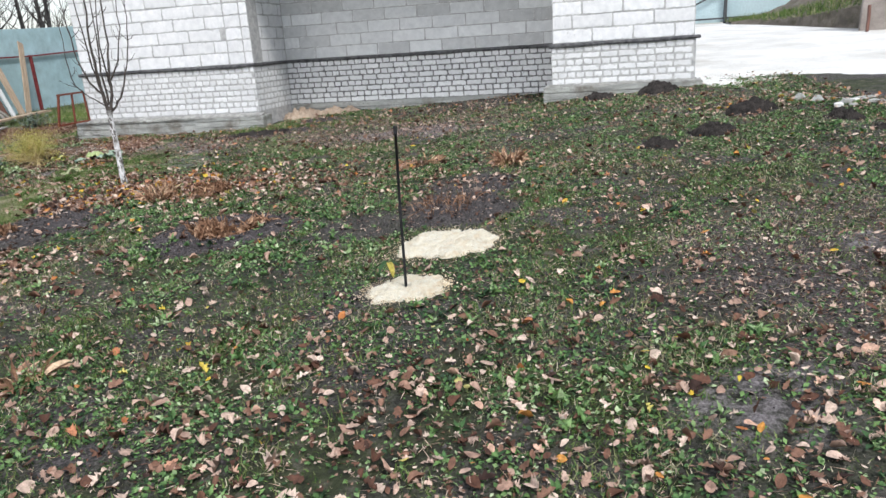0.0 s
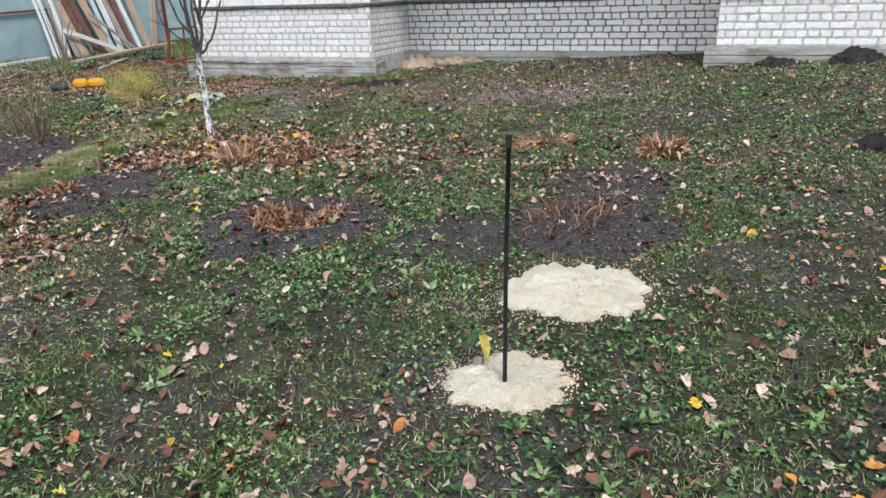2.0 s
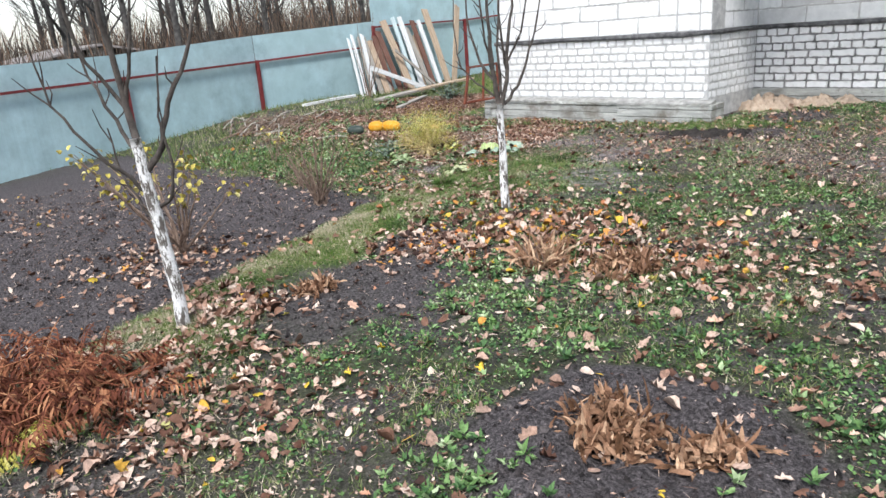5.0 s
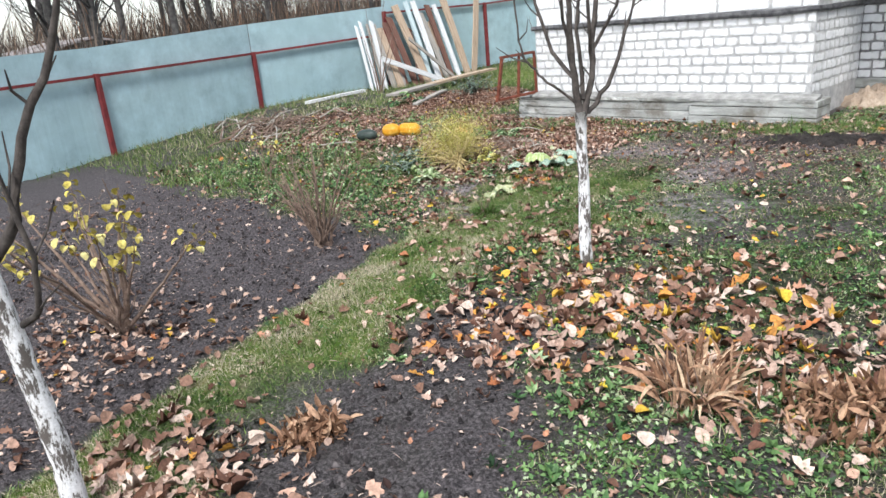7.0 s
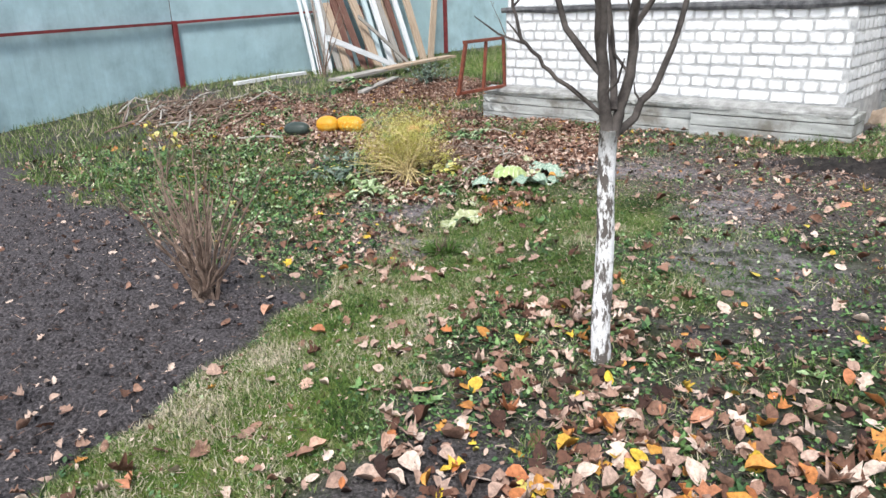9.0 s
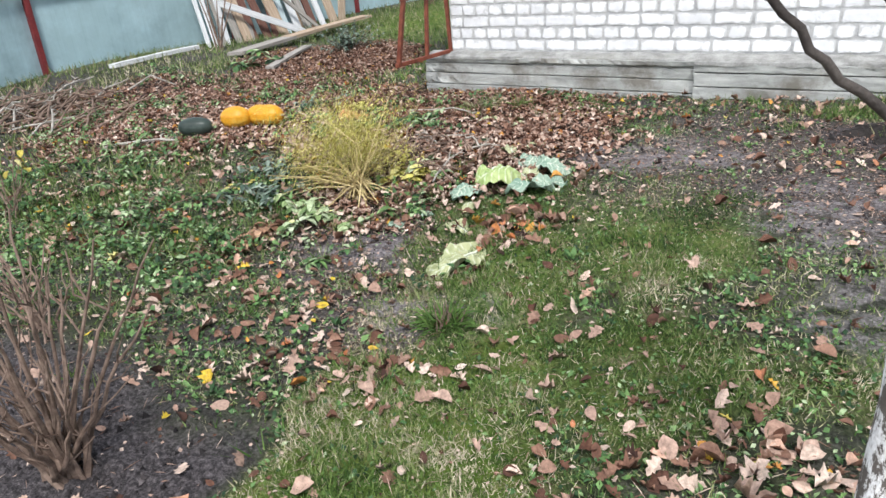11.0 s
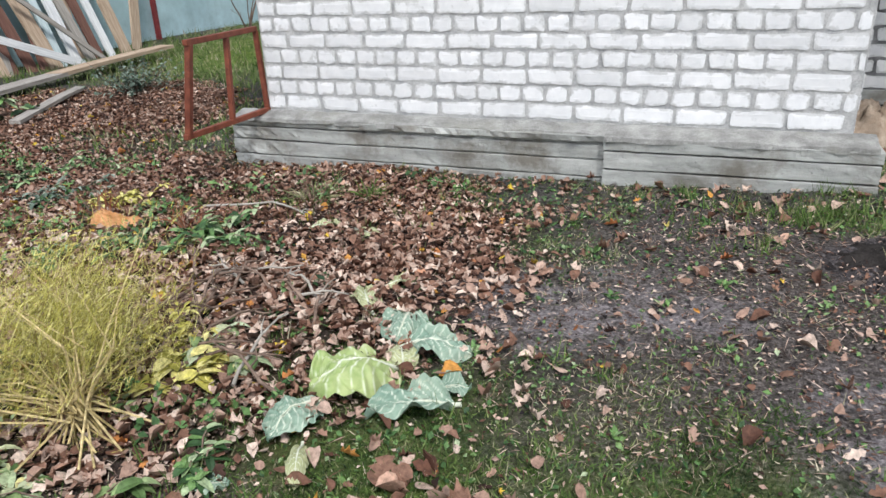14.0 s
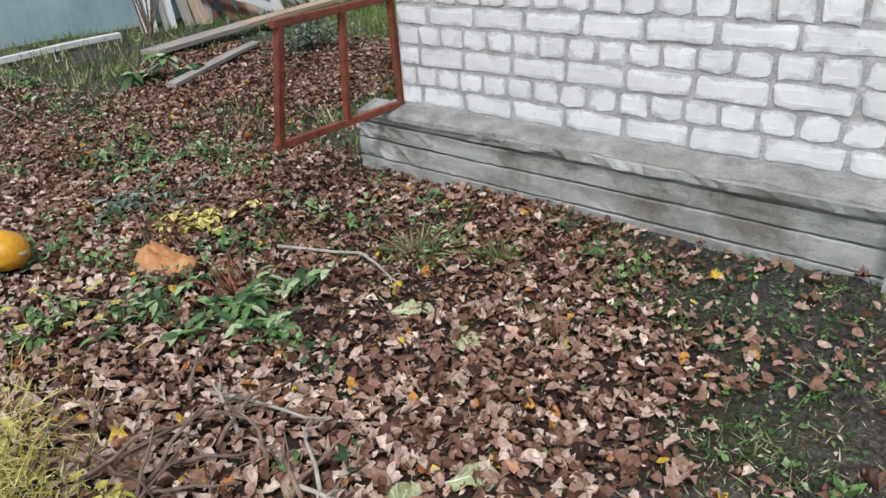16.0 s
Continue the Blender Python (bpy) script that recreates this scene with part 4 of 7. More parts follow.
x, y = scatter(640000, -11.0, 3.0, -0.5, 11.9, rng, weed_w)
n = len(x)
s = rng.uniform(0.009, 0.029, n)
w1 = place(FOLD_V, FOLD_T, up_at(x, y, 0.004), rng.uniform(0, 6.28, n), rng.normal(0.22, 0.4, n), rng.normal(0, 0.45, n), s, rng, np.clip(rng.normal(0.40, 0.24, n) + 0.34 * (vnoise(x, y, 1.6, 77) - 0.5) + 0.25 * (rng.random(n) < 0.10), 0, 1))
cx, cy = scatter(4200, -11.0, 3.0, -0.5, 11.9, rng, weed_w)
cx, cy = np.concatenate([cx, rng.normal(-3.05, 0.14, 40), rng.normal(-3.6, 0.5, 60), rng.normal(-1.9, 0.3, 70), rng.normal(-2.0, 0.5, 80)]), np.concatenate([cy, rng.normal(3.55, 0.12, 40), rng.normal(4.8, 0.3, 60), rng.normal(4.5, 0.35, 70), rng.normal(3.5, 0.25, 80)])
k = 9
a = np.tile(np.arange(k) * 6.283 / k, len(cx)) + rng.normal(0, 0.25, len(cx) * k)
sz = np.repeat(rng.uniform(0.022, 0.055, len(cx)), k) * rng.uniform(0.7, 1.15, len(cx) * k)
w2 = place(OVAL_V * np.array([0.75, 1, 1]), OVAL_T, np.repeat(up_at(cx, cy, 0.006), k, 0) + rng.normal(0, 0.008, (len(a), 3)) * np.array([1, 1, 0.3]), a, rng.normal(0.55, 0.35, len(a)), rng.normal(0, 0.4, len(a)), sz, rng, np.clip(np.repeat(rng.normal(0.46, 0.22, len(cx)), k) + rng.normal(0, 0.12, len(a)), 0, 1))
weeds = joined("low_weeds", [w1, w2], M_WEED, "low creeping weeds and rosettes among the grass", "weeds", "stuff")
# crumbs of soil and dry plant bits
x, y = scatter(110000, -11.5, 3.0, -0.5, 11.8, rng, lambda a, b: heap_clear(a, b) * np.clip(0.10 + 0.9 * soil_mask(a, b) + 0.2 * thatch_mask(a, b) - moss_mask(a, b), 0, 1) * smoothstep(-12.5, -9, a))
n = len(x)
crumbs = joined("soil_crumbs", [place(CRUMB_V, CRUMB_T, up_at(x, y, 0.003), rng.uniform(0, 6.28, n), rng.uniform(-0.4, 0.4, n), rng.uniform(-0.4, 0.4, n), np.abs(rng.normal(0.010, 0.011, n)) + 0.004, rng, np.clip(rng.normal(0.4, 0.25, n), 0, 1))],
                M_CHIP, "crumbs of dark soil lying on the bare ground", "soil", "stuff")


# small dead bits over everything: straw, torn leaf, stalks
x, y = scatter(420000, -11.5, 3.0, -0.5, 12.0, rng, lambda a, b: heap_clear(a, b) * np.clip((0.20 + 0.12 * smoothstep(-3.0, -1.0, a)) * (1 - 0.7 * soil_mask(a, b)) + 0.5 * thatch_mask(a, b) + 0.35 * litter_mask(a, b) + 0.04 * soil_mask(a, b) - 0.1 * moss_mask(a, b) - 0.35 * dust_mask(a, b) * (b < 8), 0, 1))
n = len(x)
sl = rng.random(n) < 0.4
bits_sc = np.stack([np.where(sl, 0.004, rng.uniform(0.008, 0.024, n)), np.where(sl, rng.uniform(0.025, 0.07, n), rng.uniform(0.008, 0.024, n)), np.full(n, 0.02)], -1)
bits = joined("plant_litter", [place(FOLD_V, FOLD_T, up_at(x, y, 0.009), rng.uniform(0, 6.28, n), rng.normal(0, 0.25, n), rng.normal(0, 0.3, n), bits_sc, rng, np.where(rng.random(n) < 0.48, rng.uniform(0.55, 0.84, n), rng.uniform(0.0, 0.5, n)))],
              M_LEAF, "small dead leaf scraps and straw strewn over the ground", "leaves", "stuff")
# dense green weeds beside the bed and the compost
cx, cy = scatter(2600, -11.8, -6.8, 6.2, 8.6, rng, lambda a, b: growth(a, b, 21, 0.42, 0.56) * np.clip(gauss(a, b, -9.2, 7.2, 1.3, 0.55) + 0.6 * gauss(a, b, -10.5, 7.6, 1.0, 0.6) + 0.5 * gauss(a, b, -8.0, 6.9, 0.5, 0.3), 0, 1))
c2, d2 = scatter(1500, -12.5, -7.2, 8.0, 10.4, rng, lambda a, b: growth(a, b, 33, 0.5, 0.62) * litter_mask(a, b))
cx, cy = np.concatenate([cx, c2]), np.concatenate([cy, d2])
k = 12
a = rng.uniform(0, 6.283, len(cx) * k)
pw = np.repeat(up_at(cx, cy, 0.01), k, 0) + np.stack([rng.normal(0, 0.03, len(a)), rng.normal(0, 0.03, len(a)), rng.uniform(0, 0.06, len(a))], -1)
joined("green_weeds", [place(OVAL_V, OVAL_T, pw, a, rng.normal(0.3, 0.45, len(a)), rng.normal(0, 0.4, len(a)), rng.uniform(0.016, 0.045, len(a)), rng, np.clip(np.repeat(rng.normal(0.42, 0.24, len(cx)), k) + rng.normal(0, 0.1, len(a)), 0, 1))],
       M_WEED, "dense low green weeds between the bed and the compost", "weeds", "stuff")


# fallen leaves
def leaf_w(x, y):
    w = 0.10 + 0.17 * patchy(x - 2, y + 5, 0.7) - 0.10 * (x < -6.0) * soil_mask(x, y)
    w = w + 1.0 * gauss(x, y, -4.8, 6.1, 0.75, 0.55) + 0.8 * gauss(x, y, -3.9, 5.75, 0.8, 0.55) + 0.5 * gauss(x, y, -3.2, 5.7, 0.7, 0.45) + 1.6 * gauss(x, y, -4.6, 3.4, 0.65, 0.4) + 1.2 * gauss(x, y, -4.1, 3.1, 0.3, 0.5) + 1.0 * gauss(x, y, -5.05, 5.3, 0.35, 0.25) + 0.9 * gauss(x, y, -5.2, 5.45, 0.35, 0.3) + 2.4 * gauss(x, y, -5.35, 4.02, 0.38, 0.24)
    w = w + 2.6 * gauss(x, y, -6.94, 6.68, 0.32, 0.15) + 2.2 * gauss(x, y, -5.60, 6.72, 0.30, 0.16) + 1.0 * gauss(x, y, -6.75, 4.25, 0.7, 0.4) + 0.5 * gauss(x, y, -7.0, 8.0, 0.35, 0.6) + 0.5 * gauss(x, y, 0.6, 1.0, 1.8, 1.4) + 0.3 * gauss(x, y, -1.0, 1.2, 1.2, 0.8) + 0.4 * gauss(x, y, 1.9, 8.3, 0.8, 0.8) + 0.35 * gauss(x, y, -7.0, 4.3, 0.6, 0.5)
    w = w + 0.45 * gauss(x, y, -9.0, 7.4, 1.5, 0.5) + 0.5 * gauss(x, y, -7.5, 7.0, 0.8, 0.4) + 0.25 * gauss(x, y, -6.2, 10.3, 2.2, 0.35) + 0.3 * gauss(x, y, -5.6, 6.2, 0.5, 0.5) + 0.25 * gauss(x, y, -3.0, 6.0, 1.2, 0.5) + 2.0 * gauss(x, y, -6.88, 7.95, 0.16, 0.14) + 0.35 * gauss(x, y, -1.4, 5.2, 1.2, 0.6)
    w = w - 0.14 * moss_mask(x, y) + 0.3 * litter_mask(x, y) - 0.35 * dust_mask(x, y) * (x < -6.4) * (y < 8)
    return np.clip(w * 0.62, 0.01, 1) * heap_clear(x, y)


x, y = scatter(140000, -12.0, 3.2, -0.5, 12.0, rng, leaf_w)
n = len(x)
near_orange = np.clip(gauss(x, y, -4.5, 5.9, 1.1, 0.8) + 1.5 * gauss(x, y, -6.88, 7.95, 0.22, 0.18), 0, 1)
tone = np.clip(np.where(rng.random(n) < 0.45, rng.normal(0.28, 0.14, n), rng.normal(0.62, 0.13, n)) - 0.03 * near_orange, 0.02, 0.84)
tone = np.where(rng.random(n) < 0.03 + 0.16 * near_orange, rng.uniform(0.85, 0.96, n), tone)
tone = np.where(rng.random(n) < 0.015 + 0.025 * near_orange, rng.uniform(0.965, 1.0, n), tone)
sz = rng.uniform(0.026, 0.066, n) * np.where(rng.random(n) < 0.5, 0.6, 1) * (0.86 + 0.14 * smoothstep(-1.0, -3.5, x)) * (1 + 0.4 * near_orange + 0.45 * gauss(x, y, -5.35, 4.02, 0.4, 0.3))
lob = rng.random(n) < 0.55
half = rng.random(n)


def leaves_of(k, V, T, lift, tilt=0.42, curl=7.5):
    m_ = int(k.sum())
    return place(V, T, up_at(x[k], y[k], lift) + np.stack([np.zeros(m_), np.zeros(m_), rng.uniform(0, 0.012, m_)], -1), rng.uniform(0, 6.28, m_), rng.normal(0, tilt, m_), rng.normal(0, tilt, m_), np.stack([sz[k] * rng.uniform(0.7, 1.15, m_), sz[k] * 1.1, sz[k]], -1), rng, tone[k], rng.uniform(-3.0, curl, m_))


fallen = joined("fallen_leaves", [leaves_of(~lob, LEAF_V, LEAF_T, 0.010), leaves_of(lob, LOBE_V, LOBE_T, 0.010)], M_LEAF, "scattered fallen leaves, pale brown with some orange and yellow", "leaves", "stuff")
# the red-brown carpet by the wing
x, y = scatter(105000, -13.2, -6.6, 7.3, 13.2, rng, lambda a, b: np.clip(litter_mask(a, b) * (0.35 + 0.75 * patchy(a + 1, b, 1.4)), 0, 1))
n = len(x)
far_ = smoothstep(8.9, 9.9, y)
t0 = np.clip(np.where(rng.random(n) < 0.5 + 0.3 * far_, rng.normal(0.32, 0.12, n) + 0.06 * far_, rng.normal(0.62, 0.13, n)) + 0.10 * (patchy(x, y) - 0.5), 0.02, 0.80)
sz = rng.uniform(0.019, 0.053, n) * (1 - 0.22 * far_)
tone = np.where(rng.random(n) < 0.018, rng.uniform(0.86, 1.0, n), t0)
lob = rng.random(n) < 0.5
carpet = joined("leaf_carpet", [leaves_of(~lob, SMALL_V, SMALL_T, 0.016, 0.42, 8.0), leaves_of(lob, TORN_V, TORN_T, 0.016, 0.42, 8.0)], M_LEAF, "thick carpet of red-brown fallen leaves by the house corner", "leaves", "stuff")
# rough grass by the fence and beyond the house
x, y = scatter(60000, -15.0, -9.2, 3.0, 22.0, rng, lambda a, b: np.clip((1 - litter_mask(a, b)) * (1 - soil_mask(a, b)) * (0.35 + 0.6 * patchy(a, b)), 0, 1) * (a < -9.3))
n = len(x)
rough = joined("rough_grass", [place(BLADE_V, BLADE_T, up_at(x, y, -0.004), rng.uniform(0, 6.28, n), rng.normal(0, 0.5, n), rng.normal(0, 0.45, n), np.stack([rng.uniform(0.008, 0.016, n), np.ones(n), rng.uniform(0.05, 0.15, n)], -1), rng, np.clip(rng.normal(0.5, 0.2, n) + 0.25 * gauss(x, y, -13.5, 9.5, 1.5, 2), 0, 1))],
               M_GRASS, "rough green grass along the steel fence", "grass", "stuff")

# ---- things: heaps ----
def heap(name, cx, cy, rx, ry, h, material, seed, label, category, group="", ragged=0.18, rough=0.012, rings=14, sides=56):
    """A low heap with a ragged rim, sunk a little into the ground."""
    bm = bmesh.new()
    top = bm.verts.new((0, 0, h))
    prev = None
    loc = gp(cx, cy)
    for i in range(1, rings + 1):
        f = i / rings
        ring = []
        for k in range(sides):
            a = k * math.tau / sides
            rr = 1 + ragged * noise.noise(Vector((math.cos(a) * 2.2, math.sin(a) * 2.2, seed * 3.7))) + 0.5 * ragged * noise.noise(Vector((math.cos(a) * 7, math.sin(a) * 7, seed))) + 0.3 * ragged * noise.noise(Vector((math.cos(a) * 19, math.sin(a) * 19, seed)))
            x, y = f * rr * rx * math.cos(a), f * rr * ry * math.sin(a)
            z = h * (1 - f ** 2.2) + rough * noise.noise(Vector((x * 24, y * 24, seed))) + 1.6 * rough * noise.noise(Vector((x * 8, y * 8, seed + 5))) + 0.7 * rough * noise.noise(Vector((x * 75, y * 75, seed + 9)))
            z += float(base_z(cx + x, cy + y) + wob(cx + x, cy + y)) - loc.z + 0.004
            if i == rings:
                z -= 0.03
            ring.append(bm.verts.new((x, y, z)))
        for k in range(sides):
            if prev:
                bm.faces.new((prev[k], ring[k], ring[(k + 1) % sides], prev[(k + 1) % sides]))
            else:
                bm.faces.new((top, ring[k], ring[(k + 1) % sides]))
        prev = ring
    bmesh.ops.recalc_face_normals(bm, faces=bm.faces)
    ob = smooth(part(name, bm, material))
    ob.location = loc
    return tagged(ob, label, category, group)


heap("sawdust_mound", -0.86, 2.67, 0.225, 0.185, 0.04, M_SAWDUST, 1, "small flat heap of pale fresh sawdust round a seedling", "sawdust", "sawdust heaps", 0.30, 0.013, 24, 120)
heap("sawdust_mound", -0.80, 3.44, 0.30, 0.285, 0.055, M_SAWDUST, 2, "larger flat heap of pale fresh sawdust on the lawn", "sawdust", "sawdust heaps", 0.26, 0.013, 28, 140)
for i, (cx, cy, r, h) in enumerate(MOUNDS):
    heap("molehill", cx, cy, r * 1.05, r * 0.9, h * 0.9, M_SOIL, 10 + i, "dark crumbly molehill on the grass", "molehill", "molehills", 0.45, 0.035, 18, 60)
heap("soil_patch", -5.2, 9.70, 0.55, 0.19, 0.05, M_SOIL, 33, "low spread of dark freshly dug soil before the house", "soil", "", 0.4, 0.03, 20, 80)
heap("sand_mound", -5.32, 11.72, 0.40, 0.33, 0.13, M_SAND, 30, "heap of reddish sand in the corner of the walls", "sand", "", 0.45, 0.06, 18, 64)
heap("sand_mound", -4.7, 11.8, 0.45, 0.2, 0.07, M_SAND, 31, "low spill of reddish sand along the wall foot", "sand", "", 0.5, 0.05, 18, 64)
r2 = np.random.default_rng(5)
cps = []
for cx, cy, rx, ry in ((-0.86, 2.67, 0.225, 0.185), (-0.82, 3.44, 0.335, 0.30)):
    n = 900
    a, f = r2.uniform(0, 6.28, n), r2.normal(0.93, 0.14, n)
    x, y = cx + rx * f * np.cos(a), cy + ry * f * np.sin(a)
    cps.append(place(CRUMB_V, CRUMB_T, up_at(x, y, 0.012), a, r2.uniform(0, 1, n), r2.uniform(0, 1, n), r2.uniform(0.003, 0.011, n), r2, r2.random(n)))
M_SAWCHIP = tone_mat("sawdust_chip", [(0.0, (0.5, 0.38, 0.24)), (1.0, (0.8, 0.68, 0.5))], 0.9, 0.2)
joined("sawdust_crumbs", cps, M_SAWCHIP, "loose pale sawdust flakes round the two heaps", "sawdust", "stuff")


# ---- things: stake and seedling ----
stake = empty("garden_stake", gp(-0.842, 2.61), "thin black rod pushed upright into the sawdust", "stake")
bm = bmesh.new()
tube(bm, [(0.0, 0, -0.15), (0.0, 0.0, 0.02), (0.002, 0.002, 0.45), (0.010, 0.004, 0.845)], [0.0075, 0.0075, 0.0072, 0.007], 10)
smooth(part("rod", bm, M_BLACK, stake))
bm = bmesh.new()
tube(bm, [(0.0093, 0.004, 0.815), (0.0102, 0.004, 0.852)], [0.0095, 0.0095], 10)
part("cap", bm, M_BLACK, stake)


def flat_leaf(bm, base, direction, length, width, droop, rnd, twist=0.0, segs=5, cup=0.25):
    """A single leaf blade with a folded midrib, bending down along its length."""
    d = Vector(direction).normalized()
    side = d.cross(Vector((0, 0, 1)))
    side = side.normalized() if side.length > 0.05 else Vector((1, 0, 0))
    p = Vector(base)
    rows = []
    for i in range(segs + 1):
        f = i / segs
        w = width * 0.5 * (math.sin(math.pi * min(1, 0.08 + 0.92 * f)) ** 0.7) * (1 - 0.25 * f) + 0.0008
        n = side.cross(d).normalized()
        sd = (side * math.cos(twist * f) + n * math.sin(twist * f))
        rows.append([bm.verts.new(p - sd * w + n * cup * w), bm.verts.new(p), bm.verts.new(p + sd * w + n * cup * w)])
        d = (d + Vector((0, 0, -droop / segs)) + Vector((rnd.uniform(-1, 1), rnd.uniform(-1, 1), rnd.uniform(-1, 1))) * 0.06).normalized()
        p = p + d * (length / segs)
    fs = []
    for a, b_ in zip(rows, rows[1:]):
        fs.append(bm.faces.new((a[0], a[1], b_[1], b_[0])))
        fs.append(bm.faces.new((a[1], a[2], b_[2], b_[1])))
    return fs


def tone_all(ob, rnd, lo=0.0, hi=1.0):
    """Gives every connected piece of the mesh a tone of its own."""
    me = ob.data
    n = len(me.vertices)
    parent_ = list(range(n))

    def find(a):
        while parent_[a] != a:
            parent_[a] = parent_[parent_[a]]
            a = parent_[a]
        return a
    for e in me.edges:
        a, b_ = find(e.vertices[0]), find(e.vertices[1])
        if a != b_:
            parent_[a] = b_
    tn, vals = {}, []
    for i in range(n):
        k_ = find(i)
        if k_ not in tn:
            tn[k_] = rnd.uniform(lo, hi)
        vals.append(tn[k_])
    at = me.attributes.new("tone", "FLOAT", "POINT")
    at.data.foreach_set("value", vals)
    return ob


seedling = empty("seedling", gp(-0.965, 2.74, 0.02), "young seedling with drooping yellow-green leaves in the sawdust", "plant")
bm = bmesh.new()
tube(bm, [(0, 0, -0.05), (0.002, 0, 0.06), (-0.004, 0.003, 0.12)], [0.003, 0.0027, 0.002], 6)
part("stem", bm, M_TWIG, seedling)
rd = random.Random(3)
for a, l_, t_ in ((0.2, 0.10, 0.1), (1.7, 0.09, 0.55), (3.0, 0.11, 0.2), (4.1, 0.10, 0.15), (5.3, 0.11, 0.3)):
    bm = bmesh.new()
    flat_leaf(bm, (-0.003, 0.002, 0.115), (math.cos(a) * 0.6, math.sin(a) * 0.6, 0.35), l_, 0.035, 2.4, rd)
    tone_all(part("leaf", bm, M_YLEAF if t_ > 0.25 else M_WEED, seedling), rd, t_, t_)


# ---- things: withered clumps ----
def withered_clump(x, y, radius, height, count, seed, label, spread=0.8, upright=0.5, width=0.03, category="plant", material=None, lo=0.1, hi=1.0):
    rd_ = random.Random(seed)
    root = empty("withered_plant", gp(x, y), label, category, "withered perennial clumps")
    bm = bmesh.new()
    for i in range(count):
        a, q = rd_.uniform(0, math.tau), math.sqrt(rd_.random()) * radius
        bx, by = q * math.cos(a), q * math.sin(a)
        bz = float(gz(x + bx, y + by)) - root.location.z - 0.005
        out = Vector((math.cos(a) * spread + rd_.uniform(-0.5, 0.5), math.sin(a) * spread + rd_.uniform(-0.5, 0.5), upright + rd_.uniform(0, 0.6)))
        flat_leaf(bm, (bx, by, bz), out, height * rd_.uniform(0.55, 1.15), width * rd_.uniform(0.5, 1.3), rd_.uniform(0.6, 2.6), rd_, rd_.uniform(-2.2, 2.2), 6, rd_.uniform(-0.6, 0.9))
    ob = part("dead_leaves", bm, material or M_DRY, root)
    ob["kind"] = "stuff"
    tone_all(ob, rd_, lo, hi)
    bm = bmesh.new()
    for i in range(max(5, count // 12)):
        a, q = rd_.uniform(0, math.tau), math.sqrt(rd_.random()) * radius * 0.8
        p = Vector((q * math.cos(a), q * math.sin(a), float(gz(x + q * math.cos(a), y + q * math.sin(a))) - root.location.z - 0.01))
        d = Vector((rd_.uniform(-0.4, 0.4), rd_.uniform(-0.4, 0.4), 1)).normalized() * height * rd_.uniform(0.4, 1.0)
        tube(bm, [p, p + d * 0.5 + Vector((rd_.uniform(-0.01, 0.01), 0, 0)), p + d], [0.0035, 0.003, 0.002], 5)
    part("stem", bm, M_TWIG, root)["kind"] = "stuff"
    return root


def crumpled_clump(x, y, radius, height, count, seed, label):
    """Leaves that have collapsed and curled over one another, with a few standing blades."""
    rd_ = random.Random(seed)
    root = empty("withered_plant", gp(x, y), label, "plant", "withered perennial clumps")
    bm = bmesh.new()
    for i in range(count):
        a, q = rd_.uniform(0, math.tau), math.sqrt(rd_.random())
        rr = radius * (0.8 + 0.35 * math.sin(2 * a + seed) * math.cos(3 * a))
        bx, by = q * rr * math.cos(a), q * rr * math.sin(a)
        bz = float(gz(x + bx, y + by)) - root.location.z + height * (1 - q ** 2) * rd_.uniform(0, 0.9)
        d = Vector((rd_.uniform(-1, 1), rd_.uniform(-1, 1), rd_.uniform(-0.3, 1.3)))
        flat_leaf(bm, (bx, by, bz + 0.006), d, rd_.uniform(0.045, 0.10), rd_.uniform(0.010, 0.027), rd_.uniform(-2.0, 6.0), rd_, rd_.uniform(-4, 4), 7, rd_.uniform(-1.4, 1.6))
    for i in range(count // 4):
        bx, by = rd_.gauss(0, radius * 0.35), rd_.gauss(0.04, radius * 0.3)
        d = Vector((rd_.uniform(-0.7, 0.7), rd_.uniform(-0.7, 0.7), rd_.uniform(0.6, 1.4)))
        flat_leaf(bm, (bx, by, float(gz(x + bx, y + by)) - root.location.z), d, height * rd_.uniform(0.9, 1.6), rd_.uniform(0.008, 0.02), rd_.uniform(0.3, 2.4), rd_, rd_.uniform(-2, 2), 6, rd_.uniform(-0.8, 0.9))
    for v in bm.verts:
        v.co.z = max(v.co.z, float(gz(x + v.co.x, y + v.co.y)) - root.location.z + 0.003)
    ob = part("dead_leaves", bm, M_DRY, root)
    ob["kind"] = "stuff"
    tone_all(ob, rd_, 0.0, 0.85)
    return root


crumpled_clump(-2.80, 4.06, 0.20, 0.09, 330, 41, "withered tan clump of curled leaves in a ring of dark soil")
crumpled_clump(-2.46, 4.1, 0.13, 0.08, 150, 42, "small withered brown clump beside a larger one on dark soil")
withered_clump(-4.12, 5.42, 0.14, 0.21, 150, 43, "upright tuft of dry straw-brown hosta leaves", 0.28, 1.25, 0.019, lo=0.2)
crumpled_clump(-3.66, 5.56, 0.24, 0.10, 300, 44, "collapsed tuft of dry pale hosta leaves")
withered_clump(-1.67, 6.2, 0.2, 0.13, 170, 45, "dry yellow-brown tuft of leaves in the lawn", 0.8, 0.5, 0.022)
withered_clump(-0.71, 5.88, 0.13, 0.16, 170, 46, "dry orange-brown tuft of leaves in the lawn", 0.6, 0.8, 0.024)
withered_clump(-1.0, 4.35, 0.24, 0.15, 90, 47, "thin withered pale plant on a patch of bare soil", 0.5, 0.9, 0.006, lo=0.0, hi=0.7)
crumpled_clump(-5.11, 4.42, 0.15, 0.06, 190, 48, "flat withered brown clump in bare soil")
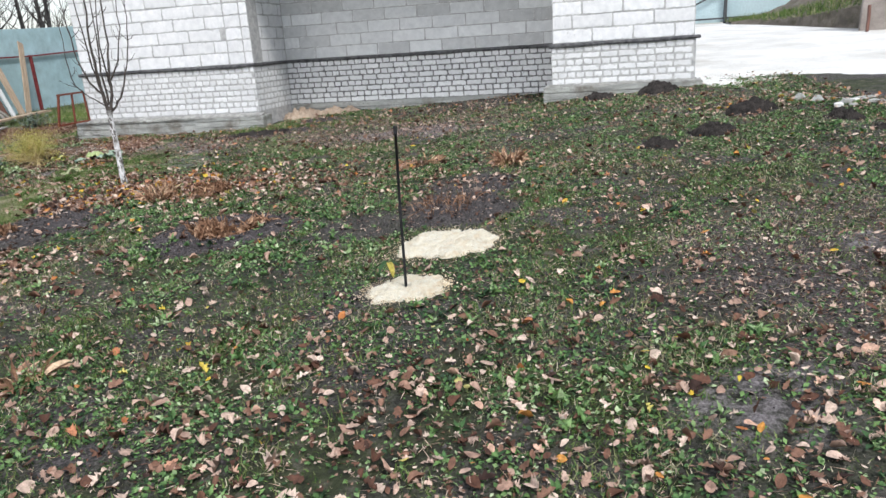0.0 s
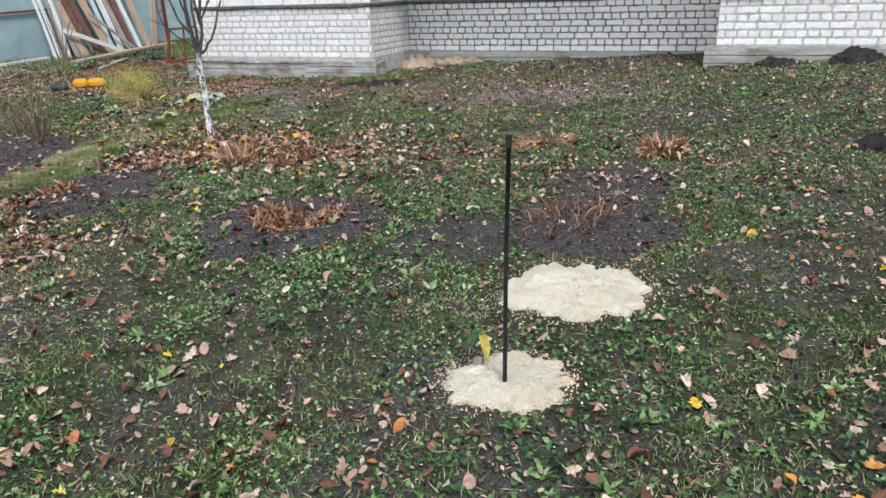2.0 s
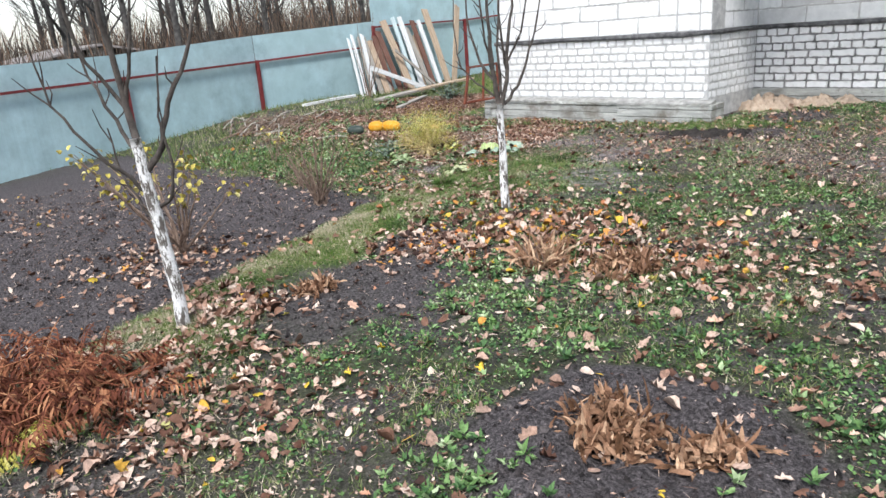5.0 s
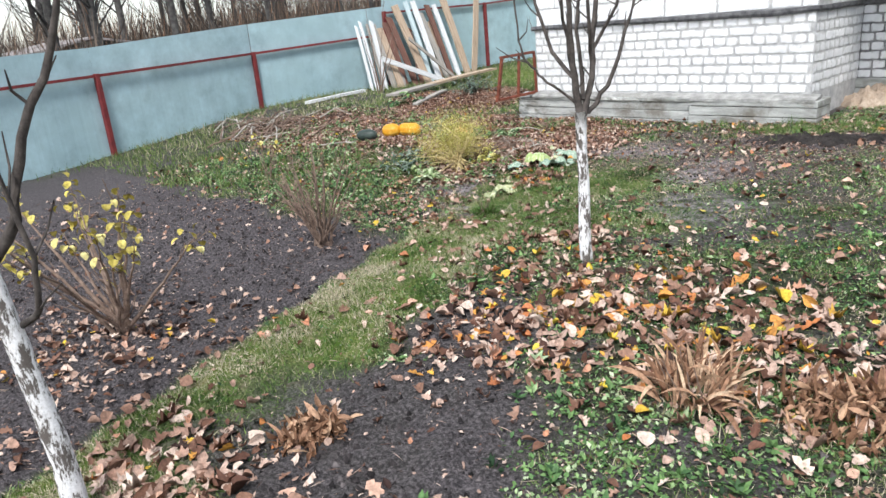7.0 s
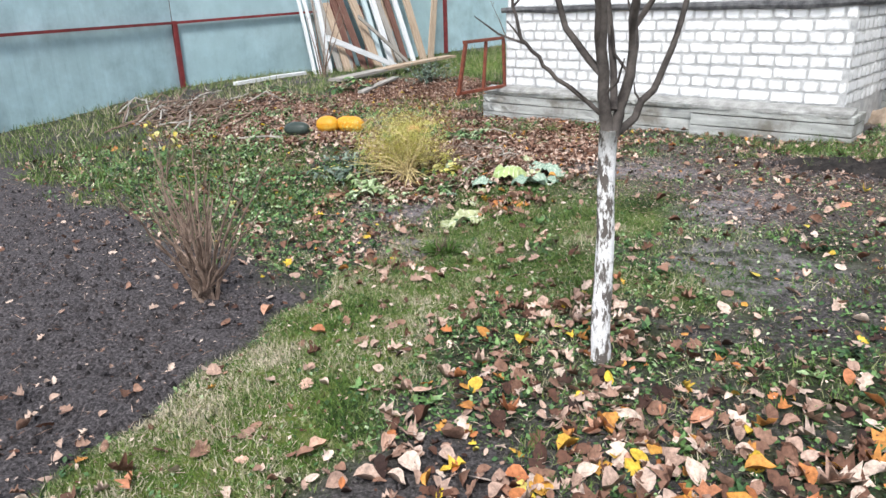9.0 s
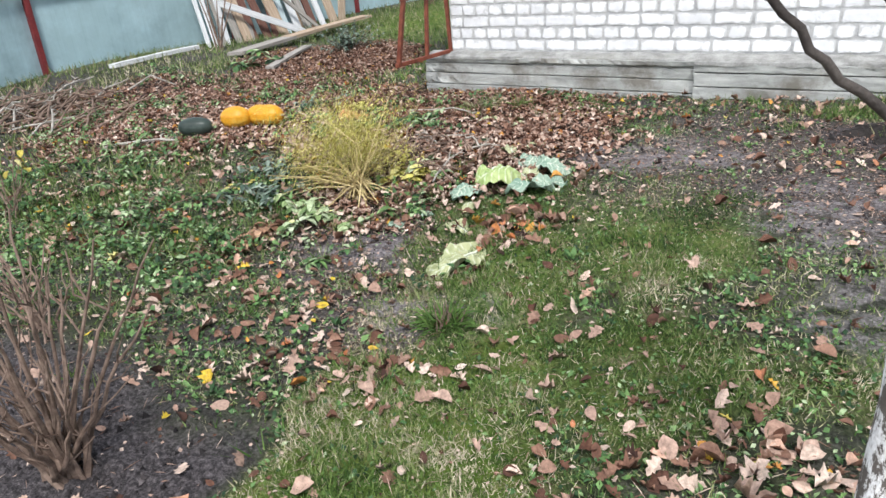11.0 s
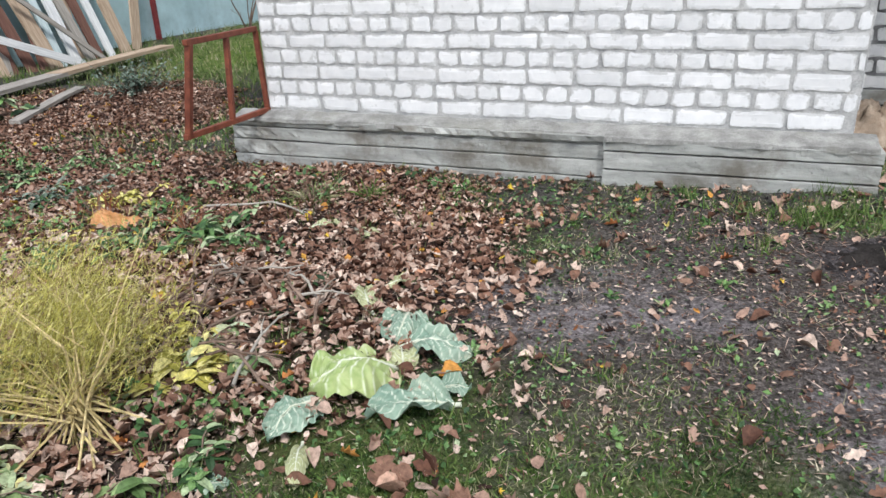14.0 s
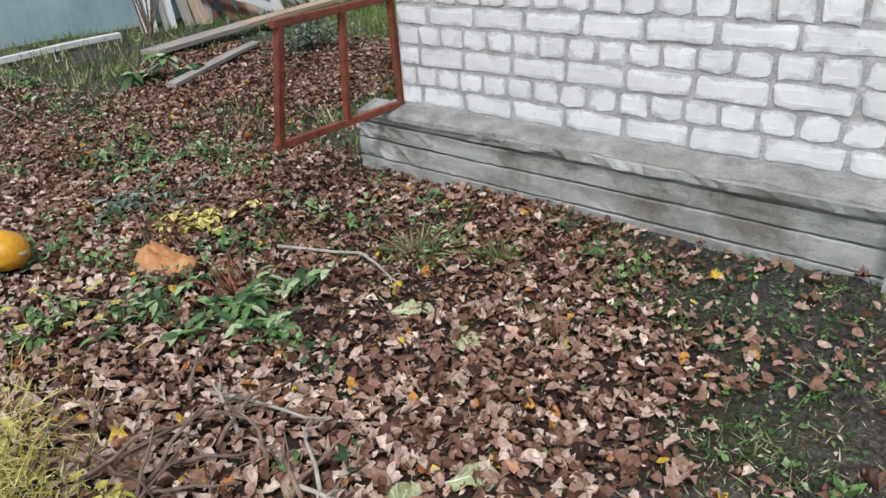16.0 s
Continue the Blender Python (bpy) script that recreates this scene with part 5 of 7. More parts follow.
withered_clump(-5.0, 5.45, 0.2, 0.06, 70, 49, "flat withered brown clump under fallen leaves", 0.9, 0.2, 0.03, material=M_FERN, lo=0.4)
withered_clump(-2.4, 1.72, 0.12, 0.14, 70, 50, "dry yellow-brown tuft by the path", 0.8, 0.5, 0.024)
withered_clump(-8.6, 9.3, 0.12, 0.20, 26, 51, "thin dead brown stalks on the leaf heap", 0.3, 1.4, 0.006, material=M_FERN)
withered_clump(-8.27, 9.94, 0.09, 0.17, 110, 53, "tuft of long yellow-green grass in the leaves", 0.8, 0.8, 0.006, "grass", M_GRASS, 0.45, 0.95)
withered_clump(-7.98, 10.05, 0.05, 0.12, 50, 54, "small tuft of green grass in the leaves", 0.5, 1.0, 0.006, "grass", M_GRASS, 0.25, 0.6)
withered_clump(-6.69, 7.09, 0.07, 0.11, 190, 55, "dense tuft of vivid green grass on bare soil", 0.5, 1.0, 0.006, "grass", M_GRASS, 0.12, 0.42)
withered_clump(-9.2, 9.35, 0.14, 0.2, 36, 52, "dead brown stalks standing in the leaves", 0.3, 1.4, 0.006, material=M_FERN)


# ---- things: fern ----
def frond(bm, base, d, length, droop, rd_, leaflet=0.05):
    d = Vector(d).normalized()
    p = Vector(base)
    segs = 11
    side = d.cross(Vector((0, 0, 1))).normalized()
    pts = [p.copy()]
    for i in range(segs):
        d = (d + Vector((0, 0, -droop / segs))).normalized()
        p = p + d * (length / segs)
        pts.append(p.copy())
        w = leaflet * math.sin(math.pi * (0.15 + 0.8 * i / segs)) + 0.008
        for s_ in (-1, 1):
            flat_leaf(bm, p, side * s_ + d * 0.5 + Vector((0, 0, rd_.uniform(-0.5, 0.2))), w * rd_.uniform(0.8, 1.4), 0.014, 1.2, rd_, rd_.uniform(-1, 1), 2)
    tube(bm, pts, [0.003 * (1 - 0.7 * i / segs) for i in range(segs + 1)], 4)


def fern(x, y, radius, n, seed, label):
    rd_ = random.Random(seed)
    root = empty("fern", gp(x, y), label, "fern", "collapsed ferns")
    bm = bmesh.new()
    for i in range(n):
        a = rd_.uniform(0, math.tau)
        q, e = math.sqrt(rd_.random()) * 0.85, rd_.uniform(0, math.tau)
        frond(bm, (q * radius * math.cos(e), q * radius * math.sin(e), 0.26 * (1 - q * q) * rd_.uniform(0.1, 1.0)), (math.cos(a), math.sin(a), rd_.uniform(-0.4, 0.7)), radius * rd_.uniform(0.3, 0.75), rd_.uniform(-1.0, 2.6), rd_, 0.045)
    for i in range(40):
        a, q = rd_.uniform(0, math.tau), rd_.uniform(0, 0.8) * radius
        p = Vector((q * math.cos(a), q * math.sin(a), rd_.uniform(0.02, 0.2)))
        d = Vector((rd_.uniform(-1, 1), rd_.uniform(-1, 1), rd_.uniform(-0.3, 0.5))).normalized() * rd_.uniform(0.1, 0.35)
        tube(bm, [p, p + d * 0.5 + Vector((0, 0, rd_.uniform(-0.02, 0.03))), p + d], [0.004, 0.0035, 0.002], 4)
    for v in bm.verts:
        v.co.z = max(v.co.z, -0.01)
    tone_all(part("dead_fronds", bm, M_FERN, root, "red-brown dead fronds"), rd_)
    bm = bmesh.new()
    for i in range(4):
        a = rd_.uniform(-1.2, 0.6)
        frond(bm, (0.1 * math.cos(a), 0.1 * math.sin(a) - 0.1, 0.06), (math.cos(a), math.sin(a) - 0.4, 0.3), radius * rd_.uniform(0.8, 1.05), 1.0, rd_, 0.07)
    tone_all(part("yellow_fronds", bm, M_DILL, root, "yellow-green fronds"), rd_, 0.1, 0.8)
    return root


fern(-4.8, 2.98, 0.42, 110, 61, "collapsed heap of red-brown dead fern by the whitewashed tree")
fern(-5.3, 2.78, 0.48, 110, 62, "collapsed heap of red-brown dead fern fronds")
fern(-4.85, 2.5, 0.42, 60, 63, "collapsed dead fern with some yellow-green fronds")


# ---- things: trees and shrubs ----
def whitewash_mat():
    m, n, l, b = mat_new("flaking_whitewash_on_bark", 0.9)
    a = tex_noise(n, l, 26, 6, 0.75)
    f = tex_noise(n, l, 120, 3, 0.7)
    tc = n.new("ShaderNodeTexCoord")
    mp = n.new("ShaderNodeMapping")
    mp.inputs["Scale"].default_value = (1, 1, 0.35)
    l.new(tc.outputs["Object"], mp.inputs["Vector"])
    l.new(mp.outputs[0], a.inputs["Vector"])
    r = ramp(n, [(0.46, (0.78, 0.78, 0.79)), (0.5, (0.62, 0.615, 0.61)), (0.535, (0.12, 0.105, 0.095))])
    l.new(a.outputs[0], r.inputs[0])
    r3 = ramp(n, [(0.3, (0.8, 0.8, 0.8)), (0.7, (1.1, 1.1, 1.1))])
    l.new(f.outputs[0], r3.inputs[0])
    l.new(mix(n, l, 1.0, r.outputs[0], r3.outputs[0], "MULTIPLY"), b.inputs["Base Color"])
    add_bump(n, l, b, a.outputs[0], 0.8, -0.006)
    return m


M_WASH = whitewash_mat()


def limb(bm, pts, r0, r1, rd_, twigs=3, sides=7, twig_len=0.22):
    """A wavy tapering limb with short spur twigs."""
    P = [Vector(p) for p in pts]
    fine = []
    for a, b_ in zip(P, P[1:]):
        for k_ in range(3):
            fine.append(a.lerp(b_, k_ / 3) + Vector((rd_.uniform(-1, 1), rd_.uniform(-1, 1), rd_.uniform(-1, 1))) * min(0.009, 0.05 * (b_ - a).length))
    fine.append(P[-1])
    n_ = len(fine)
    tube(bm, fine, [r0 + (r1 - r0) * i / (n_ - 1) for i in range(n_)], sides)
    for i in range(twigs):
        k_ = rd_.randrange(2, n_ - 1)
        p = fine[k_]
        d = (fine[k_] - fine[k_ - 1]).normalized()
        o = Vector((rd_.uniform(-1, 1), rd_.uniform(-1, 1), rd_.uniform(-0.2, 0.6))).normalized()
        L = twig_len * rd_.uniform(0.2, 1.0)
        q = p + (d * 0.5 + o * 0.8).normalized() * L * 0.5
        q2 = q + (d * 0.8 + o * 0.4).normalized() * L * 0.5
        tube(bm, [p, q, q2], [max(r1 * 1.1, 0.003), max(r1 * 0.9, 0.0025), 0.0018], 5)


def sapling(x, y, trunk, branches, seed, label, r_base=0.042, r_top=0.03):
    rd_ = random.Random(seed)
    root = empty("fruit_tree", gp(x, y, -0.03), label, "tree", "young whitewashed fruit trees")
    bm = bmesh.new()
    pts = []
    T = [Vector(p) for p in trunk]
    for a, b_ in zip(T, T[1:]):
        for k_ in range(5):
            pts.append(a.lerp(b_, k_ / 5) + Vector((rd_.uniform(-1, 1), rd_.uniform(-1, 1), 0)) * 0.004)
    pts.append(T[-1])
    n_ = len(pts)
    tube(bm, pts, [(r_base + (r_top - r_base) * min(1, (i / (n_ - 1)) * 1.3)) * (1.25 if i == 0 else 1) * rd_.uniform(0.96, 1.04) for i in range(n_)], 12)
    smooth(part("trunk", bm, M_WASH, root, "whitewashed trunk"))
    for pts_, r0, r1, tw in branches:
        bm = bmesh.new()
        limb(bm, pts_, r0, r1, rd_, tw)
        smooth(part("limb", bm, M_BARK, root, "dark bare limb"))
    return root


def view_pts(right, pairs):
    """Points given as (sideways, up, towards) about a tree's foot; right: the sideways direction in the plan."""
    R = Vector((*right, 0)).normalized()
    F = Vector((R.y, -R.x, 0))
    return [R * a + F * c + Vector((0, 0, b_)) for a, b_, c in pairs]


R1 = (0.7, 0.71)
TZ = float(gp(-5.3, 6.44, -0.03).z)
sapling(-5.3, 6.44, view_pts(R1, [(0, -0.1, 0), (0.0, 0.3, 0), (-0.01, 0.88, 0)]), [
    (view_pts(R1, [(-0.01, 0.86, 0), (-0.04, 1.06, 0.02), (-0.06, 1.3, 0.05), (-0.08, 1.6, 0.05), (-0.05, 2.1, 0.06), (-0.02, 2.6, 0.1)]), 0.022, 0.005, 7),
    (view_pts(R1, [(0.0, 0.86, 0), (0.05, 1.05, -0.02), (0.07, 1.3, -0.04), (0.12, 1.6, -0.1), (0.14, 2.1, -0.12), (0.2, 2.6, -0.15)]), 0.020, 0.005, 7),
    ([Vector((dx, dy, z - TZ)) for dx, dy, z in ((-0.005, -0.01, 0.85), (-0.075, -0.06, 0.915), (-0.142, -0.115, 0.985), (-0.196, -0.14, 1.047), (-0.24, -0.17, 1.11), (-0.262, -0.185, 1.21), (-0.27, -0.19, 1.43), (-0.28, -0.2, 1.9))], 0.0082, 0.004, 5),
    (view_pts(R1, [(0.03, 0.87, 0), (0.14, 1.0, -0.03), (0.23, 1.2, -0.06), (0.3, 1.4, -0.1), (0.36, 1.75, -0.12), (0.38, 2.1, -0.1)]), 0.014, 0.004, 6),
    (view_pts(R1, [(-0.05, 1.06, 0.02), (-0.15, 1.2, -0.08), (-0.21, 1.45, -0.15), (-0.24, 1.8, -0.2), (-0.27, 2.3, -0.2)]), 0.013, 0.004, 6),
    (view_pts(R1, [(0.06, 1.12, -0.02), (0.02, 1.35, 0.12), (0.0, 1.7, 0.2), (0.05, 2.2, 0.24)]), 0.012, 0.004, 5),
    (view_pts(R1, [(-0.05, 1.1, 0), (-0.1, 1.35, 0.1), (-0.14, 1.7, 0.18), (-0.2, 2.25, 0.22)]), 0.011, 0.004, 5),
    (view_pts(R1, [(0.07, 1.2, -0.05), (0.17, 1.4, 0.06), (0.24, 1.75, 0.12), (0.26, 2.2, 0.14)]), 0.010, 0.0035, 5),
    (view_pts(R1, [(0.0, 0.95, 0), (0.0, 1.3, -0.12), (0.04, 1.7, -0.2), (0.06, 2.3, -0.25)]), 0.013, 0.004, 6),
], 71, "young bare fruit tree with a flaking whitewashed trunk, standing in leaves", 0.037, 0.03)
sapling(-5.345, 3.69, view_pts(R1, [(0, -0.1, 0), (-0.01, 0.35, 0), (-0.04, 0.86, 0.02), (-0.06, 1.1, 0.02)]), [
    (view_pts(R1, [(-0.06, 1.08, 0.02), (-0.08, 1.35, 0.0), (-0.1, 1.7, 0.05), (-0.06, 2.1, 0.1), (0.0, 2.6, 0.1)]), 0.021, 0.005, 7),
    (view_pts(R1, [(-0.04, 0.9, 0.02), (0.06, 1.05, 0), (0.14, 1.27, -0.02), (0.25, 1.5, -0.06), (0.36, 1.75, -0.05), (0.42, 2.3, 0)]), 0.019, 0.005, 7),
    (view_pts(R1, [(-0.04, 0.8, 0.02), (-0.14, 0.95, 0.1), (-0.25, 1.1, 0.15), (-0.36, 1.3, 0.18), (-0.4, 1.6, 0.2)]), 0.012, 0.004, 5),
    (view_pts(R1, [(-0.06, 1.0, 0.02), (-0.18, 1.2, -0.06), (-0.3, 1.42, -0.1), (-0.36, 1.8, -0.12)]), 0.013, 0.004, 5),
    (view_pts(R1, [(-0.02, 0.72, 0.0), (0.09, 0.78, 0.04), (0.13, 0.95, 0.08), (0.11, 1.2, 0.1), (0.17, 1.5, 0.12)]), 0.012, 0.004, 5),
    (view_pts(R1, [(-0.08, 1.3, 0.0), (0.02, 1.5, 0.08), (0.1, 1.8, 0.12), (0.14, 2.3, 0.12)]), 0.011, 0.004, 5),
    (view_pts(R1, [(-0.08, 1.25, 0.0), (-0.2, 1.5, 0.1), (-0.24, 1.9, 0.16), (-0.22, 2.3, 0.18)]), 0.011, 0.004, 5),
    (view_pts(R1, [(-0.02, 0.6, 0.0), (-0.12, 0.7, -0.06), (-0.22, 0.9, -0.1), (-0.25, 1.15, -0.1)]), 0.010, 0.004, 4),
], 72, "young bare fruit tree with a leaning whitewashed trunk beside the bed", 0.040, 0.03)


def shrub(x, y, stems, height, spread, seed, label, leaves=0, r0=0.008, category="shrub"):
    rd_ = random.Random(seed)
    root = empty("shrub", gp(x, y, -0.02), label, category)
    lb = bmesh.new()
    for i in range(stems):
        a = rd_.uniform(0, math.tau)
        q = rd_.uniform(0.2, 1.0) * spread
        H = height * rd_.uniform(0.55, 1.05)
        e = Vector((q * math.cos(a), q * math.sin(a), H))
        pts_ = [Vector((rd_.uniform(-0.05, 0.05), rd_.uniform(-0.05, 0.05), 0)), Vector((e.x * 0.28, e.y * 0.28, H * 0.3)), Vector((e.x * 0.62, e.y * 0.62, H * 0.65)), e]
        bm = bmesh.new()
        limb(bm, pts_, r0 * rd_.uniform(0.7, 1.2), 0.0022, rd_, 4, 6, 0.2)
        part("stem", bm, M_TWIG, root)
        if leaves:
            for k_ in range(leaves):
                f = rd_.uniform(0.80, 1.04)
                p = pts_[2].lerp(e, (f - 0.65) / 0.35) + Vector((rd_.uniform(-1, 1), rd_.uniform(-1, 1), rd_.uniform(-1, 1))) * 0.05
                an = rd_.uniform(0, math.tau)
                flat_leaf(lb, p, (math.cos(an), math.sin(an), rd_.uniform(-0.6, 0.4)), rd_.uniform(0.035, 0.06), rd_.uniform(0.03, 0.052), 1.4, rd_, 0.9, 4)
    if leaves:
        tone_all(part("leaves", lb, M_YLEAF, root, "yellow leaves left at the tips"), rd_)
    else:
        lb.free()
    return root


shrub(-6.92, 4.40, 15, 0.88, 0.72, 81, "bare currant shrub with a few yellow leaves on its tips", 11, 0.014)
shrub(-7.2, 5.92, 22, 0.72, 0.42, 82, "low bare twiggy shrub at the corner of the bed", 0, 0.012)
shrub(-8.15, 6.35, 10, 0.45, 0.3, 83, "low bare twigs among the weeds")
shrub(-13.9, 17.2, 4, 1.9, 0.7, 84, "thin bare sapling by the fence", 0, 0.02)
shrub(-13.9, 11.9, 7, 1.8, 0.8, 85, "thin bare bush before the leaning planks", 0, 0.014)
shrub(-9.8, 7.0, 6, 0.5, 0.3, 86, "withered raspberry canes with a few yellow leaves", 3, 0.006)


# ---- things: compost corner ----
M_PUMPKIN = rough_mat("orange_pumpkin_skin", (0.62, 0.27, 0.02), (0.72, 0.38, 0.03), 5, 60, 0.42, 0.15, 0.002, 0.15, (0.60, 0.42, 0.12))
M_MELON = rough_mat("dark_green_marrow_skin", (0.022, 0.035, 0.03), (0.055, 0.075, 0.065), 7, 70, 0.4, 0.1, 0.002, 0.1)
M_STALK = rough_mat("dry_stalk", (0.25, 0.2, 0.11), (0.4, 0.33, 0.2), 30, 100, 0.85, 0.4, 0.002, 0)


def gourd(name, x, y, dz, length, radius, yaw, material, seed, label, category, ribs=9, rib=0.05, pinch=0.0, stalk=True, group=""):
    root = empty(name, gp(x, y, dz), label, category, group)
    root.rotation_euler = (0, 0, yaw)
    bm = bmesh.new()
    R, S = 18, 36
    rings = []
    for i in range(R + 1):
        f = math.pi * i / R
        xx = -math.cos(f) * length / 2
        r_ = radius * math.sin(f) ** 0.75 * (1 - pinch * math.exp(-((xx / length * 5) ** 2))) if 0 < i < R else 0.0
        if i in (0, R):
            rings.append([bm.verts.new((xx, 0, radius * 0.9))])
            continue
        ring = []
        for k_ in range(S):
            a = k_ * math.tau / S
            q = r_ * (1 - rib + rib * abs(math.cos(a * ribs / 2))) * (1 + 0.03 * noise.noise(Vector((xx * 9, math.cos(a) * 2, math.sin(a) * 2 + seed))))
            ring.append(bm.verts.new((xx, q * math.cos(a), radius * 0.9 + q * math.sin(a) * 0.95)))
        rings.append(ring)
    for k_ in range(S):
        bm.faces.new((rings[0][0], rings[1][(k_ + 1) % S], rings[1][k_]))
        bm.faces.new((rings[R][0], rings[R - 1][k_], rings[R - 1][(k_ + 1) % S]))
        for i in range(1, R - 1):
            bm.faces.new((rings[i][k_], rings[i][(k_ + 1) % S], rings[i + 1][(k_ + 1) % S], rings[i + 1][k_]))
    bmesh.ops.recalc_face_normals(bm, faces=bm.faces)
    smooth(part("skin", bm, material, root))
    if stalk:
        bm = bmesh.new()
        tube(bm, [(length * 0.47, 0, radius * 0.9), (length * 0.55, 0.005, radius * 0.95), (length * 0.6, 0.015, radius * 1.05)], [0.012, 0.008, 0.009], 6)
        part("stalk", bm, M_STALK, root, "dry stalk")
    return root


gourd("pumpkin", -9.74, 8.72, 0.01, 0.23, 0.092, 0.5, M_PUMPKIN, 1, "yellow-orange oval pumpkin on the compost leaves", "pumpkin", group="pumpkins on the compost")
gourd("pumpkin", -9.56, 8.86, 0.01, 0.30, 0.095, 0.25, M_PUMPKIN, 2, "yellow-orange pumpkin with a narrow waist on leaves", "pumpkin", 9, 0.05, 0.13, group="pumpkins on the compost")
gourd("marrow", -9.87, 8.44, 0.02, 0.26, 0.075, 0.55, M_MELON, 3, "dark green oval marrow on the compost leaves", "marrow", 10, 0.02)

M_STRAW = tone_mat("dry_dill_stalk", [(0.0, (0.24, 0.18, 0.07)), (1.0, (0.66, 0.53, 0.28))], 0.8, 0.2)
# yellowing feathery dill bundle
dill = empty("dill_plant", gp(-7.93, 7.98), "pulled-up bundle of yellowing feathery dill on the compost", "plant")
rd = random.Random(91)
bm, fb = bmesh.new(), bmesh.new()
Rv = Vector((0.88, 0.47, 0))
Fv = Vector((-0.47, 0.88, 0))
for i in range(40):
    e = Rv * rd.gauss(-0.10, 0.13) + Fv * rd.uniform(0.0, 0.5) + Vector((0, 0, rd.uniform(0.14, 0.5)))
    b0 = Rv * rd.gauss(0.14, 0.10) + Fv * rd.uniform(-0.26, 0.02) + Vector((0, 0, rd.uniform(0.01, 0.05)))
    m_ = b0.lerp(e, 0.5) + Vector((rd.uniform(-0.09, 0.09), rd.uniform(-0.09, 0.09), rd.uniform(0.0, 0.10)))
    knot = Rv * (0.06 + rd.gauss(0, 0.03)) + Fv * (-0.05 + rd.gauss(0, 0.02)) + Vector((0, 0, 0.12 + rd.gauss(0, 0.025)))
    b0 = b0 if i % 3 == 0 else knot + Vector((rd.gauss(0, 0.04), rd.gauss(0, 0.04), -0.1))
    tube(bm, [b0, knot, m_, e], [0.0036, 0.0034, 0.0026, 0.0012], 5)
    for k_ in range(330):
        f = rd.uniform(0.52, 1.04)
        p = b0.lerp(m_, f * 2) if f < 0.5 else m_.lerp(e, f * 2 - 1)
        p = p + Vector((rd.gauss(0, 0.085), rd.gauss(0, 0.085), rd.gauss(0.01, 0.065)))
        p.z = max(p.z, 0.02)
        d = Vector((rd.uniform(-1, 1), rd.uniform(-1, 1), rd.uniform(-0.5, 1)))
        q = p + d.normalized() * rd.uniform(0.025, 0.075)
        s_ = d.cross(Vector((0.3, 0.5, 0.8))).normalized() * 0.0013
        fb.faces.new([fb.verts.new(v) for v in (p - s_, p + s_, q)])
for i in range(12):
    b0 = Rv * rd.uniform(0.0, 0.15) + Fv * rd.uniform(-0.1, 0.0) + Vector((0, 0, 0.1))
    e = Rv * rd.uniform(-0.55, -0.25) + Fv * rd.uniform(-0.1, 0.12) + Vector((0, 0, rd.uniform(0.02, 0.2)))
    tube(bm, [b0, b0.lerp(e, 0.5) + Vector((0, 0, rd.uniform(0.0, 0.05))), e], [0.0036, 0.003, 0.0015], 5)
st_ = tone_all(part("stalk", bm, M_STRAW, dill, "pale straw-coloured stalks"), rd, 0.0, 1.0)
st_["kind"] = "stuff"
tone_all(part("feathery_leaves", fb, M_DILL, dill), rd, 0.0, 1.0)["kind"] = "stuff"


def leafy(name, x, y, n, spread, height, size, material, seed, label, category="plant", flowers=0, droop=1.0, wide=0.45):
    rd_ = random.Random(seed)
    root = empty(name, gp(x, y, 0.03), label, category)
    bm, st = bmesh.new(), bmesh.new()
    for i in range(max(4, n // 12)):
        a, q = rd_.uniform(0, math.tau), rd_.uniform(0, spread)
        p = Vector((0.3 * q * math.cos(a), 0.3 * q * math.sin(a), float(gz(x, y)) - root.location.z))
        e = Vector((q * math.cos(a), q * math.sin(a), height * rd_.uniform(0.3, 1.0)))
        e.z += float(gz(x + e.x, y + e.y)) - root.location.z
        tube(st, [p, p.lerp(e, 0.5) + Vector((0, 0, 0.03)), e], [0.003, 0.0025, 0.0015], 4)
        for k_ in range(12):
            f = rd_.uniform(0.25, 1.0)
            an = rd_.uniform(0, math.tau)
            flat_leaf(bm, p.lerp(e, f) + Vector((0, 0, 0.01)), (math.cos(an), math.sin(an), rd_.uniform(-0.1, 0.7)), size * rd_.uniform(0.6, 1.3), size * wide * rd_.uniform(0.7, 1.2), droop, rd_, 0.4, 4)
    tone_all(part("leaves", bm, material, root), rd_)["kind"] = "stuff"
    part("stem", st, M_TWIG, root)["kind"] = "stuff"
    for k_ in range(flowers):
        a, q = rd_.uniform(0, math.tau), rd_.uniform(0.1, 1) * spread
        fb_ = bmesh.new()
        cz = float(gz(x + q * math.cos(a), y + q * math.sin(a))) - root.location.z + height * rd_.uniform(0.3, 0.9)
        for j_ in range(7):
            an = j_ * math.tau / 7
            flat_leaf(fb_, (q * math.cos(a), q * math.sin(a), cz), (math.cos(an), math.sin(an), 0.3), 0.019, 0.013, 0.4, rd_, 0, 2)
        tone_all(part("flower", fb_, M_YLEAF, root, "small yellow flower"), rd_, 0.4, 0.9)
    return root


